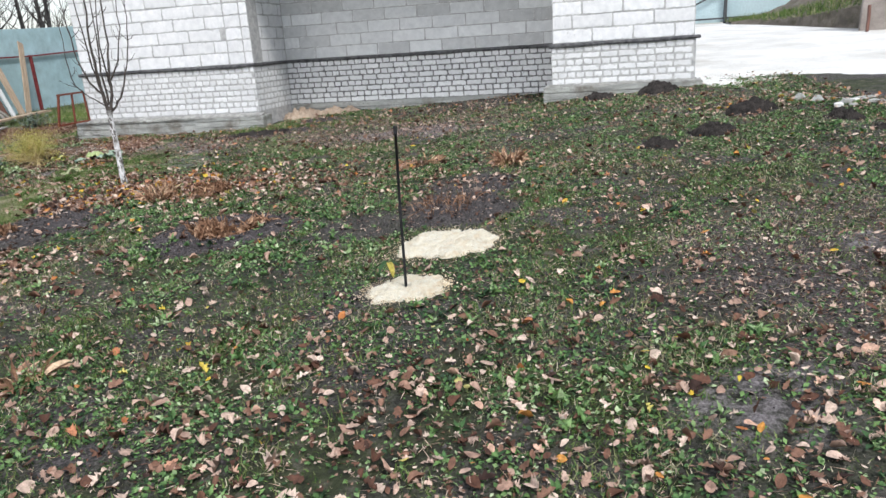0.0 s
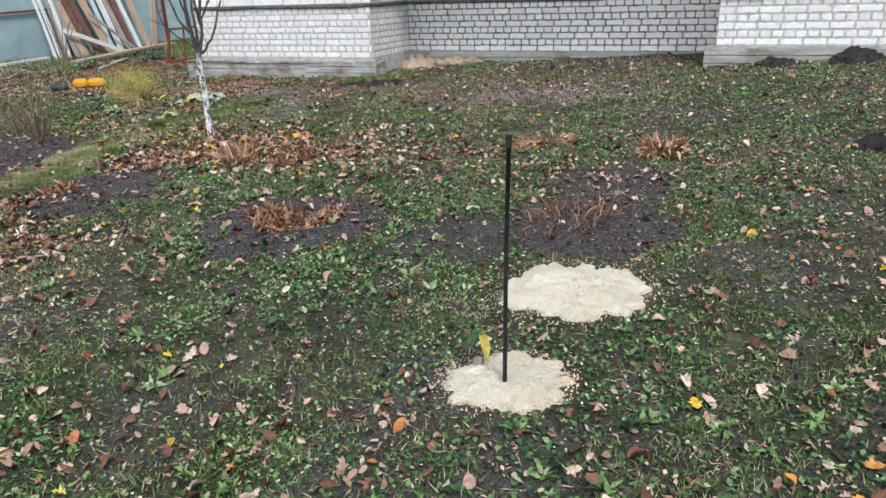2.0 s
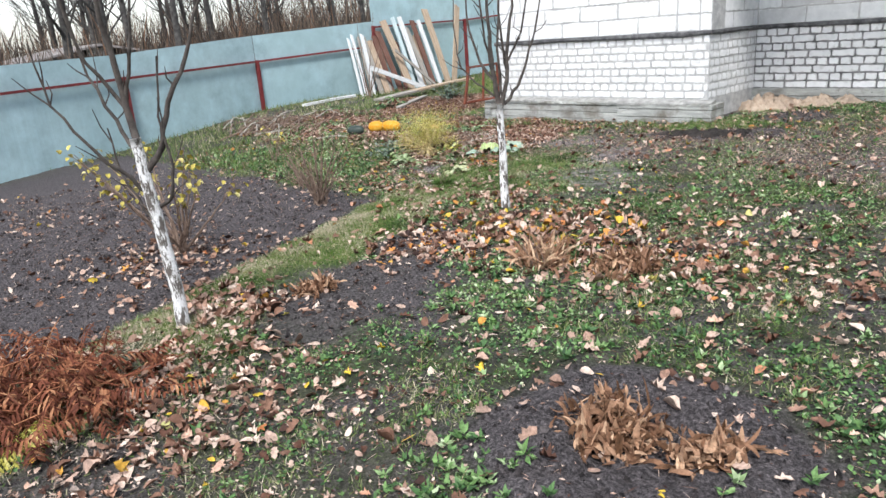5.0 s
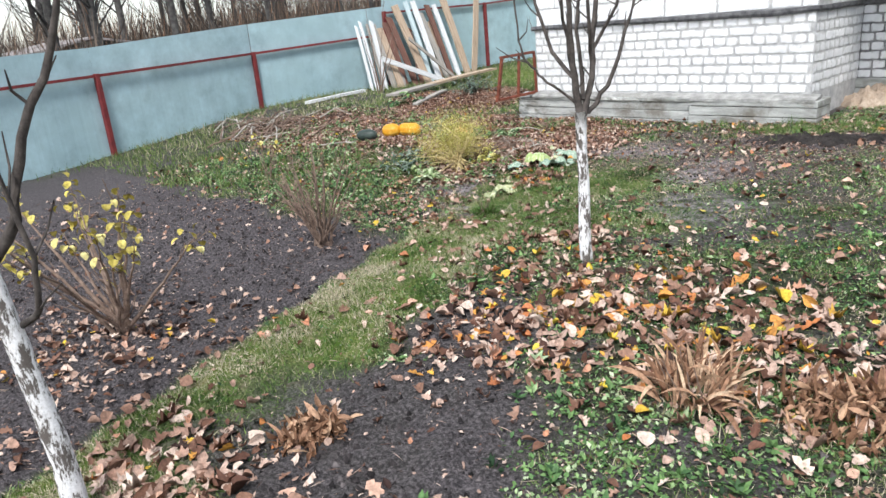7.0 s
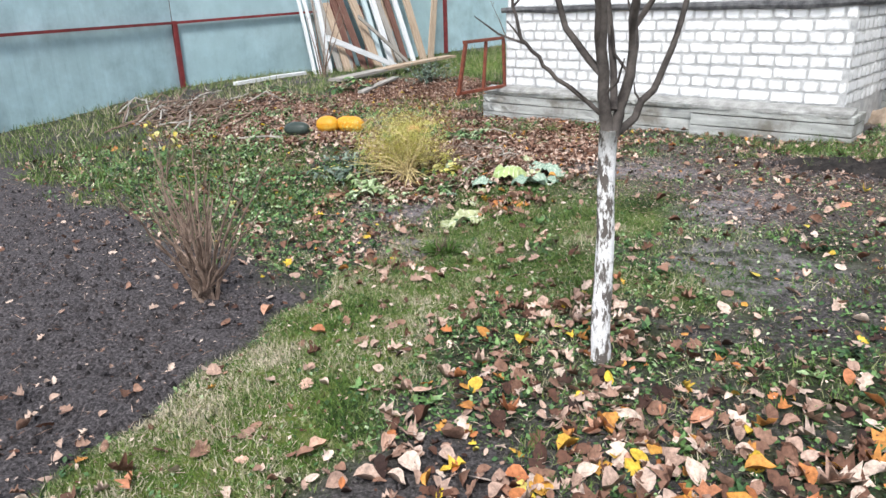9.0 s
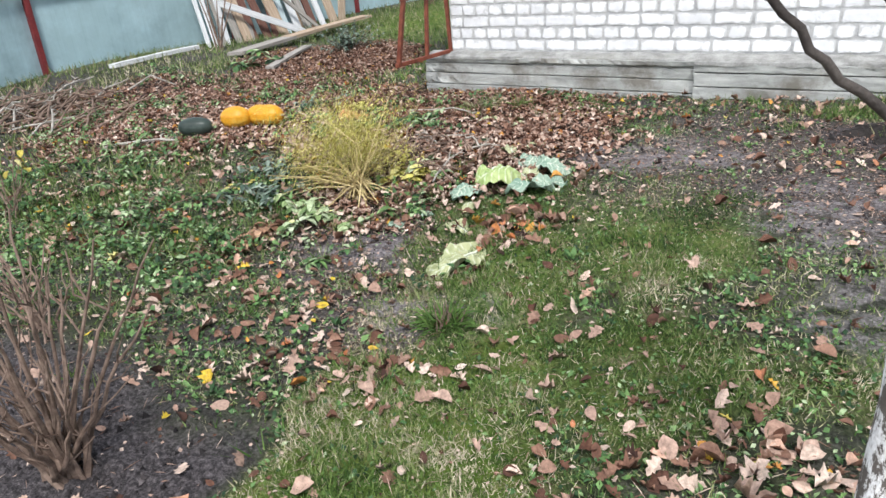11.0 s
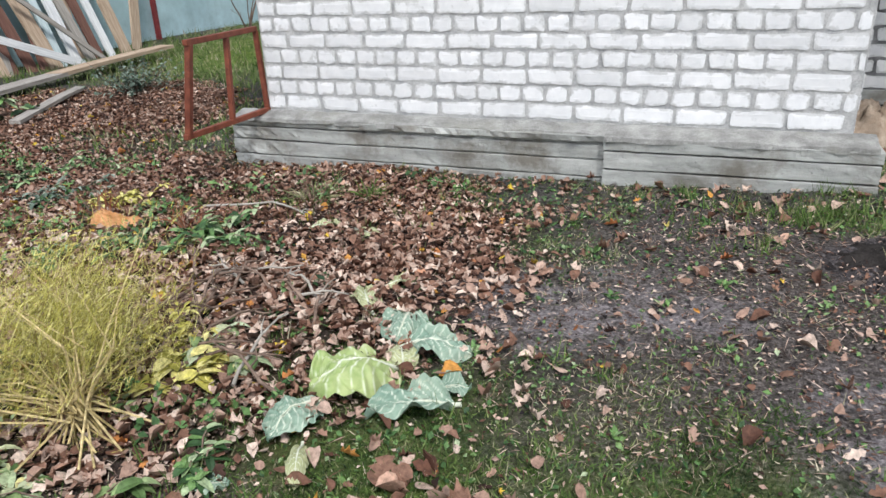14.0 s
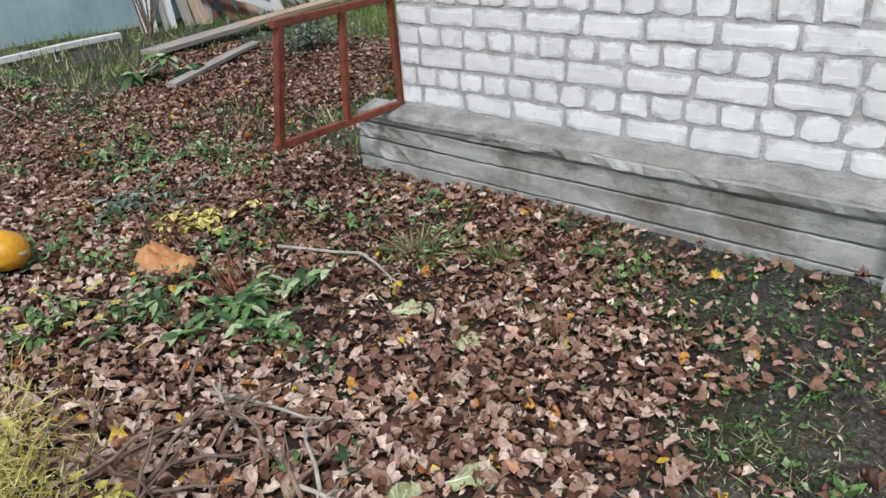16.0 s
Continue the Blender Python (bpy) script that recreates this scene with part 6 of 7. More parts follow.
leafy("sage_plant", -8.55, 8.02, 130, 0.24, 0.13, 0.055, M_SAGE, 101, "grey-green leafy plant thrown on the compost", "plant", 0)
leafy("marigold_plant", -8.62, 7.82, 40, 0.22, 0.06, 0.045, M_WEED, 102, "low plant with small yellow flowers", "plant", 9)
leafy("raspberry_plant", -7.97, 7.68, 150, 0.28, 0.08, 0.065, M_PALELEAF, 103, "cut leafy stems with pale green leaves on the soil", "plant", 0, 1.2, 0.6)
leafy("weed_plant", -8.43, 9.27, 320, 0.32, 0.08, 0.07, M_WEED, 104, "uprooted green weeds lying on the leaves", "plant", 0, 1.0, 0.4)
leafy("weed_plant", -7.45, 7.95, 60, 0.22, 0.05, 0.06, M_WEED, 105, "green weeds on the edge of the compost", "plant", 0)
leafy("burdock_plant", -12.1, 11.1, 50, 0.35, 0.2, 0.16, M_WEED, 106, "dark green broad-leaved plant before the boards", "plant", 0, 1.0, 0.45)
leafy("weed_plant", -8.9, 7.2, 110, 0.45, 0.12, 0.05, M_WEED, 107, "patch of green weeds beside the bed", "plant", 0)
leafy("weed_plant", -9.7, 7.7, 110, 0.5, 0.14, 0.05, M_WEED, 108, "patch of green weeds before the compost", "plant", 0)
leafy("marigold_plant", -8.42, 8.35, 50, 0.2, 0.1, 0.04, M_DILL, 109, "yellowing plant with small yellow flowers", "plant", 10)
leafy("weed_plant", -8.9, 6.5, 100, 0.4, 0.1, 0.05, M_WEED, 110, "patch of green weeds beside the bare bed", "plant", 0)

leafy("sage_plant", -8.35, 7.75, 150, 0.25, 0.10, 0.06, M_SAGE, 111, "grey-green leafy stems thrown on the compost", "plant", 0)
leafy("yellowing_plant", -7.7, 8.28, 60, 0.2, 0.08, 0.075, M_DILL, 112, "cut stems with broad yellow-green leaves on the heap", "plant", 0, 1.1, 0.7)
leafy("yellowing_plant", -7.72, 7.80, 80, 0.24, 0.07, 0.06, M_PALELEAF, 113, "cut stems with broad pale leaves on the heap", "plant", 0, 1.1, 0.65)
leafy("weed_plant", -8.75, 9.05, 200, 0.3, 0.08, 0.055, M_WEED, 114, "uprooted green weeds lying on the leaf carpet", "plant", 0)
leafy("yellowing_plant", -9.25, 9.6, 200, 0.32, 0.07, 0.05, M_DILL, 115, "yellowing weeds lying on the leaf carpet", "plant", 0)
leafy("weed_plant", -10.2, 8.0, 110, 0.4, 0.10, 0.06, M_WEED, 116, "green weeds growing through the leaf heap", "plant", 0)
leafy("weed_plant", -7.55, 7.25, 70, 0.25, 0.06, 0.05, M_WEED, 117, "low green weeds on the bare patch", "plant", 0)
leafy("weed_plant", -12.9, 10.2, 120, 0.7, 0.16, 0.07, M_WEED, 118, "green weeds by the fence foot", "plant", 0)
leafy("weed_plant", -11.85, 12.4, 700, 0.62, 0.36, 0.06, M_SAGE, 119, "heap of cut grey-green stems beside the boards", "plant", 0)

leafy("marigold_plant", -8.85, 8.81, 160, 0.22, 0.13, 0.04, M_WEED, 126, "leafy plant with a cluster of small yellow flowers", "plant", 12)
leafy("weed_plant", -9.7, 9.5, 200, 0.45, 0.09, 0.05, M_SAGE, 120, "cut grey-green weeds strewn over the leaf carpet", "plant", 0)
leafy("weed_plant", -10.4, 9.9, 200, 0.5, 0.10, 0.06, M_WEED, 121, "pale green weeds strewn over the leaf carpet", "plant", 0)
leafy("weed_plant", -11.4, 9.2, 200, 0.6, 0.10, 0.06, M_WEED, 122, "green weeds growing through the leaf litter", "plant", 0)
leafy("yellowing_plant", -8.05, 7.3, 80, 0.2, 0.05, 0.07, M_DRY, 123, "withered leafy stems on the bare patch", "plant", 0, 1.2, 0.6)
leafy("yellowing_plant", -7.72, 8.42, 90, 0.26, 0.06, 0.07, M_PALELEAF, 124, "cut stems with broad pale leaves beside cabbage leaves", "plant", 0, 1.2, 0.65)
leafy("marigold_plant", -7.9, 8.45, 120, 0.2, 0.12, 0.035, M_DILL, 125, "yellow-green feathery plant with small yellow flowers", "plant", 12)


# cabbage leaves
def cabbage_mat(name, c1, c2, faded):
    m, n, l, b = mat_new(name, 0.55)
    nz = tex_noise(n, l, 9, 5, 0.7)
    r = ramp(n, [(0.35, c1), (0.6, c2)])
    l.new(nz.outputs[0], r.inputs[0])
    nb = tex_noise(n, l, 14, 5, 0.7)
    rn = ramp(n, [(0.62, (0, 0, 0)), (0.72, (1, 1, 1))])
    l.new(nb.outputs[0], rn.inputs[0])
    c = mix(n, l, rn.outputs[0], r.outputs[0], faded)
    c = mix(n, l, attr(n, "vein"), c, (0.72, 0.75, 0.63))
    l.new(c, b.inputs["Base Color"])
    f = tex_noise(n, l, 60, 4, 0.6)
    add_bump(n, l, b, f.outputs[0], 0.4, 0.004)
    return m


CAB = {"blue": (cabbage_mat("blue_green_cabbage_leaf", (0.15, 0.25, 0.19), (0.27, 0.36, 0.28), (0.45, 0.48, 0.36)), "blue-green cabbage leaf with white veins on the litter"),
       "green": (cabbage_mat("yellow_green_cabbage_leaf", (0.24, 0.34, 0.11), (0.38, 0.45, 0.20), (0.52, 0.52, 0.32)), "domed yellow-green cabbage leaf thrown on the litter"),
       "pale": (cabbage_mat("faded_cabbage_leaf", (0.27, 0.30, 0.15), (0.42, 0.44, 0.25), (0.46, 0.38, 0.22)), "faded cream-yellow cabbage leaf thrown on the ground")}


def cabbage_leaf(x, y, dz, length, width, yaw, arch, kind_, seed, fold=0.2):
    """A broad leaf on a thick midrib with side veins and a torn wavy rim; yaw: where its tip points, arch: how far its middle stands up."""
    rd_ = random.Random(seed)
    root = empty("cabbage_leaf", gp(x, y, dz), CAB[kind_][1], "leaf", "cabbage leaves")
    bm = bmesh.new()
    U, V = 52, 41
    ca, sa = math.cos(yaw), math.sin(yaw)
    vein, rows = [], []

    def spot(u, v):
        w = width / 2 * (max(0.0, math.sin(math.pi * min(1, u ** 0.8 + 0.02))) ** 0.55 + 0.05)
        w *= 1 + 0.22 * noise.noise(Vector((u * 4, 3 if v > 0 else -3, seed))) + 0.13 * noise.noise(Vector((u * 14, 3 if v > 0 else -3, seed * 1.7)))
        a_ = (u - 0.5) * length + 0.10 * length * abs(v) ** 1.5 * (0.5 - u * 0.2)
        c_ = v * w + 0.10 * width * math.sin(2.6 * u + seed)
        h_ = arch * length * math.sin(math.pi * u) * (1 - 0.55 * v * v) + fold * w * abs(v) ** 1.4
        h_ += abs(v) * 0.42 * width * noise.noise(Vector((u * 3.1, v * 1.8, seed * 2.1))) + v * v * 0.05 * width * math.sin(13 * u + 4 * v + seed + 5 * noise.noise(Vector((u * 3, v, seed)))) + 0.07 * width * noise.noise(Vector((u * 9, v * 7, seed)))
        h_ += 0.035 * width * abs(((u * 9.0 - abs(v) * 2.2 + 0.25 * math.sin(seed + 7 * abs(v))) % 1.0) - 0.5)
        px, py = ca * a_ - sa * c_, sa * a_ + ca * c_
        floor_ = float(gz(x + px, y + py)) - root.location.z + 0.006
        return Vector((px, py, max(h_ - dz + 0.008, floor_)))
    for i in range(U + 1):
        u = i / U
        rows.append([bm.verts.new(spot(u, -1 + 2 * j / (V - 1))) for j in range(V)])
        for j in range(V):
            v = abs(-1 + 2 * j / (V - 1))
            ph = (u * 9.0 - v * 2.2 + 0.25 * math.sin(seed + 7 * v)) % 1.0
            side = max(0.0, 1 - min(ph, 1 - ph) / 0.10) * (1 - 0.45 * v) * (1 if u < 0.95 else 0)
            vein.append(min(1.0, max(side, max(0.0, 1 - v / (0.11 * (1.15 - u))))))
    for r0, r1 in zip(rows, rows[1:]):
        for j in range(V - 1):
            bm.faces.new((r0[j], r0[j + 1], r1[j + 1], r1[j]))
    ob = smooth(part("blade", bm, CAB[kind_][0], root))
    ob.data.attributes.new("vein", "FLOAT", "POINT").data.foreach_set("value", vein)
    bm = bmesh.new()
    pts_ = [spot(u, 0.0) + Vector((0, 0, 0.002)) for u in (0.0, 0.15, 0.3, 0.5, 0.7, 0.85)]
    stub = pts_[0] + (pts_[0] - pts_[1]) * 0.5
    stub.z = pts_[0].z
    k_ = length / 0.3
    tube(bm, [stub] + pts_, [0.010 * k_, 0.009 * k_, 0.0065 * k_, 0.005 * k_, 0.0035 * k_, 0.0022 * k_, 0.0012], 7)
    smooth(part("midrib", bm, M_RIB, root, "thick white midrib"))
    return root


M_RIB = rough_mat("white_cabbage_rib", (0.62, 0.66, 0.52), (0.76, 0.78, 0.66), 20, 90, 0.5, 0.1, 0.001, 0.1)
for args in ((-7.22, 8.43, 0.0, 0.34, 0.32, -2.3, 0.30, "green", 1, -0.1), (-7.03, 8.66, 0.0, 0.28, 0.20, 0.2, 0.18, "blue", 2, 0.2), (-6.98, 8.33, 0.0, 0.30, 0.17, -2.6, 0.10, "blue", 3, 0.55),
             (-7.29, 8.20, 0.0, 0.24, 0.19, -1.9, 0.22, "blue", 4, 0.1), (-7.12, 8.58, 0.05, 0.17, 0.11, 1.9, 0.2, "pale", 5, 0.3), (-6.90, 8.46, 0.0, 0.13, 0.10, 0.4, 0.1, "blue", 6, 0.3),
             (-6.94, 7.55, 0.0, 0.38, 0.20, -1.75, 0.07, "pale", 7, 0.10), (-7.12, 7.84, 0.0, 0.20, 0.09, 2.9, 0.10, "pale", 8, 0.35), (-7.39, 7.93, 0.0, 0.12, 0.10, 0.6, 0.08, "blue", 9, 0.1),
             (-7.43, 7.77, 0.0, 0.11, 0.09, -0.6, 0.08, "blue", 10, 0.1), (-7.19, 8.05, 0.0, 0.20, 0.07, -1.2, 0.2, "pale", 11, 0.2), (-7.21, 8.77, 0.0, 0.27, 0.20, -1.5, 0.14, "blue", 12, 0.15),
             (-7.42, 8.93, 0.0, 0.24, 0.13, 2.2, 0.12, "pale", 13, 0.3), (-7.36, 9.12, 0.0, 0.17, 0.09, 0.8, 0.1, "pale", 14, 0.3), (-7.99, 9.58, 0.0, 0.17, 0.10, 0.7, 0.12, "pale", 15, 0.3), (-7.73, 9.55, 0.0, 0.26, 0.08, -0.5, 0.08, "pale", 16, 0.3)):
    x_, y_, dz_, len_, wid_, *rest_ = args
    cabbage_leaf(x_, y_, dz_, len_ * 0.86, wid_ * 0.86, *rest_)

# scooped pumpkin flesh
M_FLESH = rough_mat("orange_pumpkin_flesh", (0.55, 0.24, 0.08), (0.70, 0.38, 0.18), 20, 120, 0.7, 0.8, 0.01, 0)
heap("pumpkin_flesh", -9.04, 9.27, 0.16, 0.10, 0.06, M_FLESH, 44, "scooped stringy orange pumpkin flesh on the leaves", "food scraps", "", 0.5, 0.03, 9, 30)


def stick(name, pts, r0, r1, seed, label, material, category="branch", group=""):
    rd_ = random.Random(seed)
    bm = bmesh.new()
    limb(bm, [gp(p[0], p[1], p[2]) for p in pts], r0, r1, rd_, 3, 6, 0.1)
    ob = smooth(part(name, bm, material))
    return tagged(ob, label, category, group)


M_PALE = rough_mat("peeled_grey_wood", (0.34, 0.31, 0.27), (0.52, 0.49, 0.44), 18, 90, 0.85, 0.5, 0.003, 0.15)
rd = random.Random(17)
for i in range(30):
    a, L = rd.uniform(0, 3.1), rd.uniform(0.15, 0.42)
    cx, cy = rd.uniform(-8.3, -7.55), rd.uniform(8.25, 8.95)
    stick("branch", [(cx - L / 2 * math.cos(a), cy - L / 2 * math.sin(a), 0.03), (cx, cy, rd.uniform(0.05, 0.11)), (cx + L / 2 * math.cos(a), cy + L / 2 * math.sin(a), rd.uniform(0.03, 0.1))], 0.007, 0.003, i, "thin dead branch in the heap of cuttings", M_TWIG if i % 5 else M_PALE, "branch", "dead branches")
for i in range(75):
    a, L = rd.uniform(0, 3.1), rd.uniform(0.3, 0.9)
    cx, cy = rd.gauss(-12.7, 0.55), rd.gauss(8.75, 0.35)
    stick("branch", [(cx - L / 2 * math.cos(a), cy - L / 2 * math.sin(a), 0.03), (cx, cy, rd.uniform(0.05, 0.2)), (cx + L / 2 * math.cos(a), cy + L / 2 * math.sin(a), rd.uniform(0.02, 0.2))], 0.013, 0.005, i + 50, "dry grey branch in the brush pile by the fence", M_TWIG if i % 4 else M_PALE, "branch", "brush pile branches")
stick("branch", [(-8.75, 9.62, 0.03), (-8.4, 9.75, 0.05), (-8.1, 9.66, 0.03)], 0.008, 0.004, 200, "pale bent stick on the leaf carpet", M_PALE)
stick("branch", [(-10.6, 8.1, 0.03), (-10.1, 8.2, 0.05), (-9.9, 8.3, 0.03)], 0.014, 0.008, 201, "thick grey stick on the compost", M_PALE)


# ---- things: planks ----
def wood_mat(name, c1, c2, c3):
    m, n, l, b = mat_new(name, 0.85)
    tc = n.new("ShaderNodeTexCoord")
    mp = n.new("ShaderNodeMapping")
    mp.inputs["Scale"].default_value = (9, 9, 0.6)
    l.new(tc.outputs["Object"], mp.inputs["Vector"])
    a = n.new("ShaderNodeTexNoise")
    a.inputs["Scale"].default_value, a.inputs["Detail"].default_value = 6, 6
    l.new(mp.outputs[0], a.inputs["Vector"])
    r = ramp(n, [(0.3, c1), (0.55, c2), (0.75, c3)])
    l.new(a.outputs[0], r.inputs[0])
    l.new(r.outputs[0], b.inputs["Base Color"])
    add_bump(n, l, b, a.outputs[0], 0.5, 0.004)
    return m


W_TAN = wood_mat("weathered_tan_board", (0.30, 0.215, 0.15), (0.45, 0.345, 0.255), (0.56, 0.45, 0.35))
W_WHITE = wood_mat("white_painted_board", (0.52, 0.53, 0.54), (0.72, 0.73, 0.74), (0.80, 0.80, 0.80))
W_BROWN = wood_mat("brown_painted_board", (0.10, 0.05, 0.04), (0.17, 0.085, 0.065), (0.23, 0.13, 0.1))
W_GREY = wood_mat("grey_weathered_board", (0.22, 0.20, 0.18), (0.34, 0.315, 0.285), (0.45, 0.42, 0.38))
W_BLUE = wood_mat("pale_blue_painted_board", (0.40, 0.50, 0.53), (0.55, 0.65, 0.67), (0.65, 0.72, 0.73))


def plank(a, b_, width, thick, material, label, group="", seed=0, name="plank", flat=False):
    """A sawn board from a to b with slightly split ends."""
    a, b_ = Vector(a), Vector(b_)
    rd_ = random.Random(seed)
    L = (b_ - a).length
    bm = bmesh.new()
    n_ = 7
    rows = []
    for i in range(n_ + 1):
        z = L * i / n_
        bow = 0.012 * math.sin(math.pi * i / n_) * rd_.uniform(0.5, 1)
        w = width / 2 * rd_.uniform(0.95, 1.03)
        ez = rd_.uniform(-0.02, 0.02) if i in (0, n_) else 0
        rows.append([bm.verts.new((sx * w, sy * thick / 2 + bow, z + ez * sx)) for sx, sy in ((-1, -1), (1, -1), (1, 1), (-1, 1))])
    for r0, r1 in zip(rows, rows[1:]):
        for k_ in range(4):
            bm.faces.new((r0[k_], r0[(k_ + 1) % 4], r1[(k_ + 1) % 4], r1[k_]))
    bm.faces.new(rows[0][::-1])
    bm.faces.new(rows[-1])
    bmesh.ops.recalc_face_normals(bm, faces=bm.faces)
    ob = part(name, bm, material)
    zax = (b_ - a).normalized()
    yax = Vector((0, 0, 1)) if flat else Vector((1, 0, 0.0))
    yax = (yax - zax * yax.dot(zax)).normalized() if abs(zax.x) < 0.95 else Vector((0, 0, 1))
    xax = yax.cross(zax)
    ob.matrix_world = Matrix.Translation(a) @ Matrix((xax, yax, zax)).transposed().to_4x4()
    return tagged(ob, label, "plank", group)


PL = ((12.15, 12.35, 1.42, 0.06, W_WHITE), (12.25, 12.45, 1.5, 0.07, W_WHITE), (12.38, 12.62, 1.45, 0.05, W_GREY), (12.5, 12.72, 1.5, 0.09, W_WHITE), (12.7, 12.78, 1.45, 0.12, W_GREY),
      (12.85, 12.95, 1.35, 0.16, W_TAN), (13.05, 13.1, 1.45, 0.14, W_BROWN), (13.3, 13.2, 1.55, 0.15, W_BROWN), (13.62, 13.42, 1.78, 0.19, W_TAN), (13.8, 13.72, 1.85, 0.11, W_BLUE),
      (14.0, 13.92, 1.85, 0.14, W_WHITE), (14.2, 14.1, 1.6, 0.14, W_GREY), (14.42, 14.35, 1.75, 0.14, W_BROWN), (14.6, 14.55, 1.75, 0.12, W_WHITE), (14.85, 14.78, 2.0, 0.19, W_TAN), (15.12, 15.95, 2.05, 0.17, W_TAN),
      (12.95, 13.3, 1.2, 0.12, W_GREY), (13.45, 13.75, 1.3, 0.14, W_BROWN), (14.1, 14.4, 1.4, 0.15, W_TAN))
NAMES = {"weathered_tan_board": "weathered tan", "white_painted_board": "flaking white-painted", "brown_painted_board": "brown-painted", "grey_weathered_board": "grey weathered", "pale_blue_painted_board": "pale blue-painted"}
for i, (yb, yt, zt, w, mt) in enumerate(PL):
    foot = gp(-14.42 + 0.04 * (i % 3), yb, 0.0)
    top = Vector((-15.0 + 0.012 * (i % 4), yt, zt))
    plank(foot, top, w, 0.03, mt, NAMES[mt.name] + " board leaning against the steel fence", "leaning boards", i)
plank(gp(-14.15, 13.9, 0.02), Vector((-14.5, 12.55, 0.75)), 0.10, 0.03, W_WHITE, "white-painted board fallen aslant across the others", "leaning boards", 40)
plank(gp(-14.2, 14.3, 0.02), Vector((-14.55, 13.35, 1.1)), 0.06, 0.03, W_GREY, "grey batten leaning aslant before the boards", "leaning boards", 41)
plank(gp(-12.95, 11.4, 0.06), gp(-13.6, 14.5, 0.12), 0.24, 0.04, W_GREY, "long grey board lying on the ground", "boards on the ground", 42, flat=True)
plank(gp(-13.2, 12.6, 0.12), gp(-13.45, 14.7, 0.16), 0.22, 0.04, W_TAN, "tan board lying on another board", "boards on the ground", 43, flat=True)
plank(gp(-11.75, 10.9, 0.05), gp(-12.4, 12.2, 0.07), 0.11, 0.03, W_GREY, "pale board half buried in leaves", "boards on the ground", 44, flat=True)
plank(gp(-14.0, 10.3, 0.05), gp(-14.1, 11.7, 0.07), 0.09, 0.05, W_WHITE, "white batten lying along the fence foot", "boards on the ground", 45, flat=True)

# ---- things: steel frame by the corner ----
frame_ = empty("steel_frame", (-9.03, 10.62, 0.31), "brown-red welded steel frame fixed to the house corner", "frame")
A, B = Vector((0.0, 0.03, 0.0)), Vector((0.09, -0.70, 0.05))


def bar(name, p, q, w, parent):
    bm = bmesh.new()
    p, q = Vector(p), Vector(q)
    z = (q - p).normalized()
    x = z.cross(Vector((0.6, 0.3, 0.74))).normalized() if abs(z.z) < 0.9 else Vector((A - B)).normalized()
    if abs(z.z) < 0.9:
        x = z.cross(Vector((0, 0, 1))).normalized()
    y_ = z.cross(x)
    va = [bm.verts.new(p + (x * a + y_ * b_) * w / 2) for a, b_ in ((-1, -1), (1, -1), (1, 1), (-1, 1))]
    vb = [bm.verts.new(q + (x * a + y_ * b_) * w / 2) for a, b_ in ((-1, -1), (1, -1), (1, 1), (-1, 1))]
    for k_ in range(4):
        bm.faces.new((va[k_], va[(k_ + 1) % 4], vb[(k_ + 1) % 4], vb[k_]))
    bm.faces.new(va)
    bm.faces.new(vb)
    bmesh.ops.recalc_face_normals(bm, faces=bm.faces)
    bmesh.ops.bevel(bm, geom=bm.edges[:], offset=0.003, segments=1, affect="EDGES")
    return part(name, bm, M_RUST, parent)


Z = Vector((0, 0, 1))
A0, B0 = A + Vector((0.02, 0, 0.06)), B + Vector((-0.08, -0.03, 0))
bar("upright", A0, A + Z * 0.56, 0.03, frame_)
bar("upright", A0.lerp(B0, 0.48), A.lerp(B, 0.48) + Z * 0.53, 0.03, frame_)
bar("upright", B0, B + Z * 0.50, 0.035, frame_)
bar("rail", A0 + (A0 - B0) * 0.05, B0 + (B0 - A0) * 0.04, 0.032, frame_)
bar("rail", A + Z * 0.57, B + Z * 0.51 + (B - A) * 0.05, 0.032, frame_)

# ---- yard on the other side: concrete, bank, gate ----
M_YARD = rough_mat("worn_pale_concrete_yard", (0.62, 0.62, 0.60), (0.80, 0.80, 0.79), 0.9, 40, 0.9, 0.5, 0.006, 0, (0.52, 0.51, 0.48))
M_BANK = rough_mat("cut_earth_bank", (0.13, 0.115, 0.095), (0.25, 0.22, 0.185), 3, 40, 0.95, 1.0, 0.05, 0, (0.09, 0.085, 0.05))
M_BLUE = rough_mat("pale_blue_sheet_steel", (0.42, 0.56, 0.60), (0.5, 0.63, 0.66), 1.0, 20, 0.5, 0.05, 0.002, 0.06)
M_POSTD = rough_mat("dark_steel", (0.04, 0.045, 0.05), (0.09, 0.095, 0.1), 12, 60, 0.6, 0.2, 0.002, 0)
M_SLABV = rough_mat("old_brown_grey_concrete", (0.24, 0.21, 0.19), (0.38, 0.34, 0.31), 2, 40, 0.95, 0.7, 0.01, 0.15, (0.18, 0.16, 0.145))


def yard_z(x, y):
    return 0.49 + 0.052 * (y - 10.5)


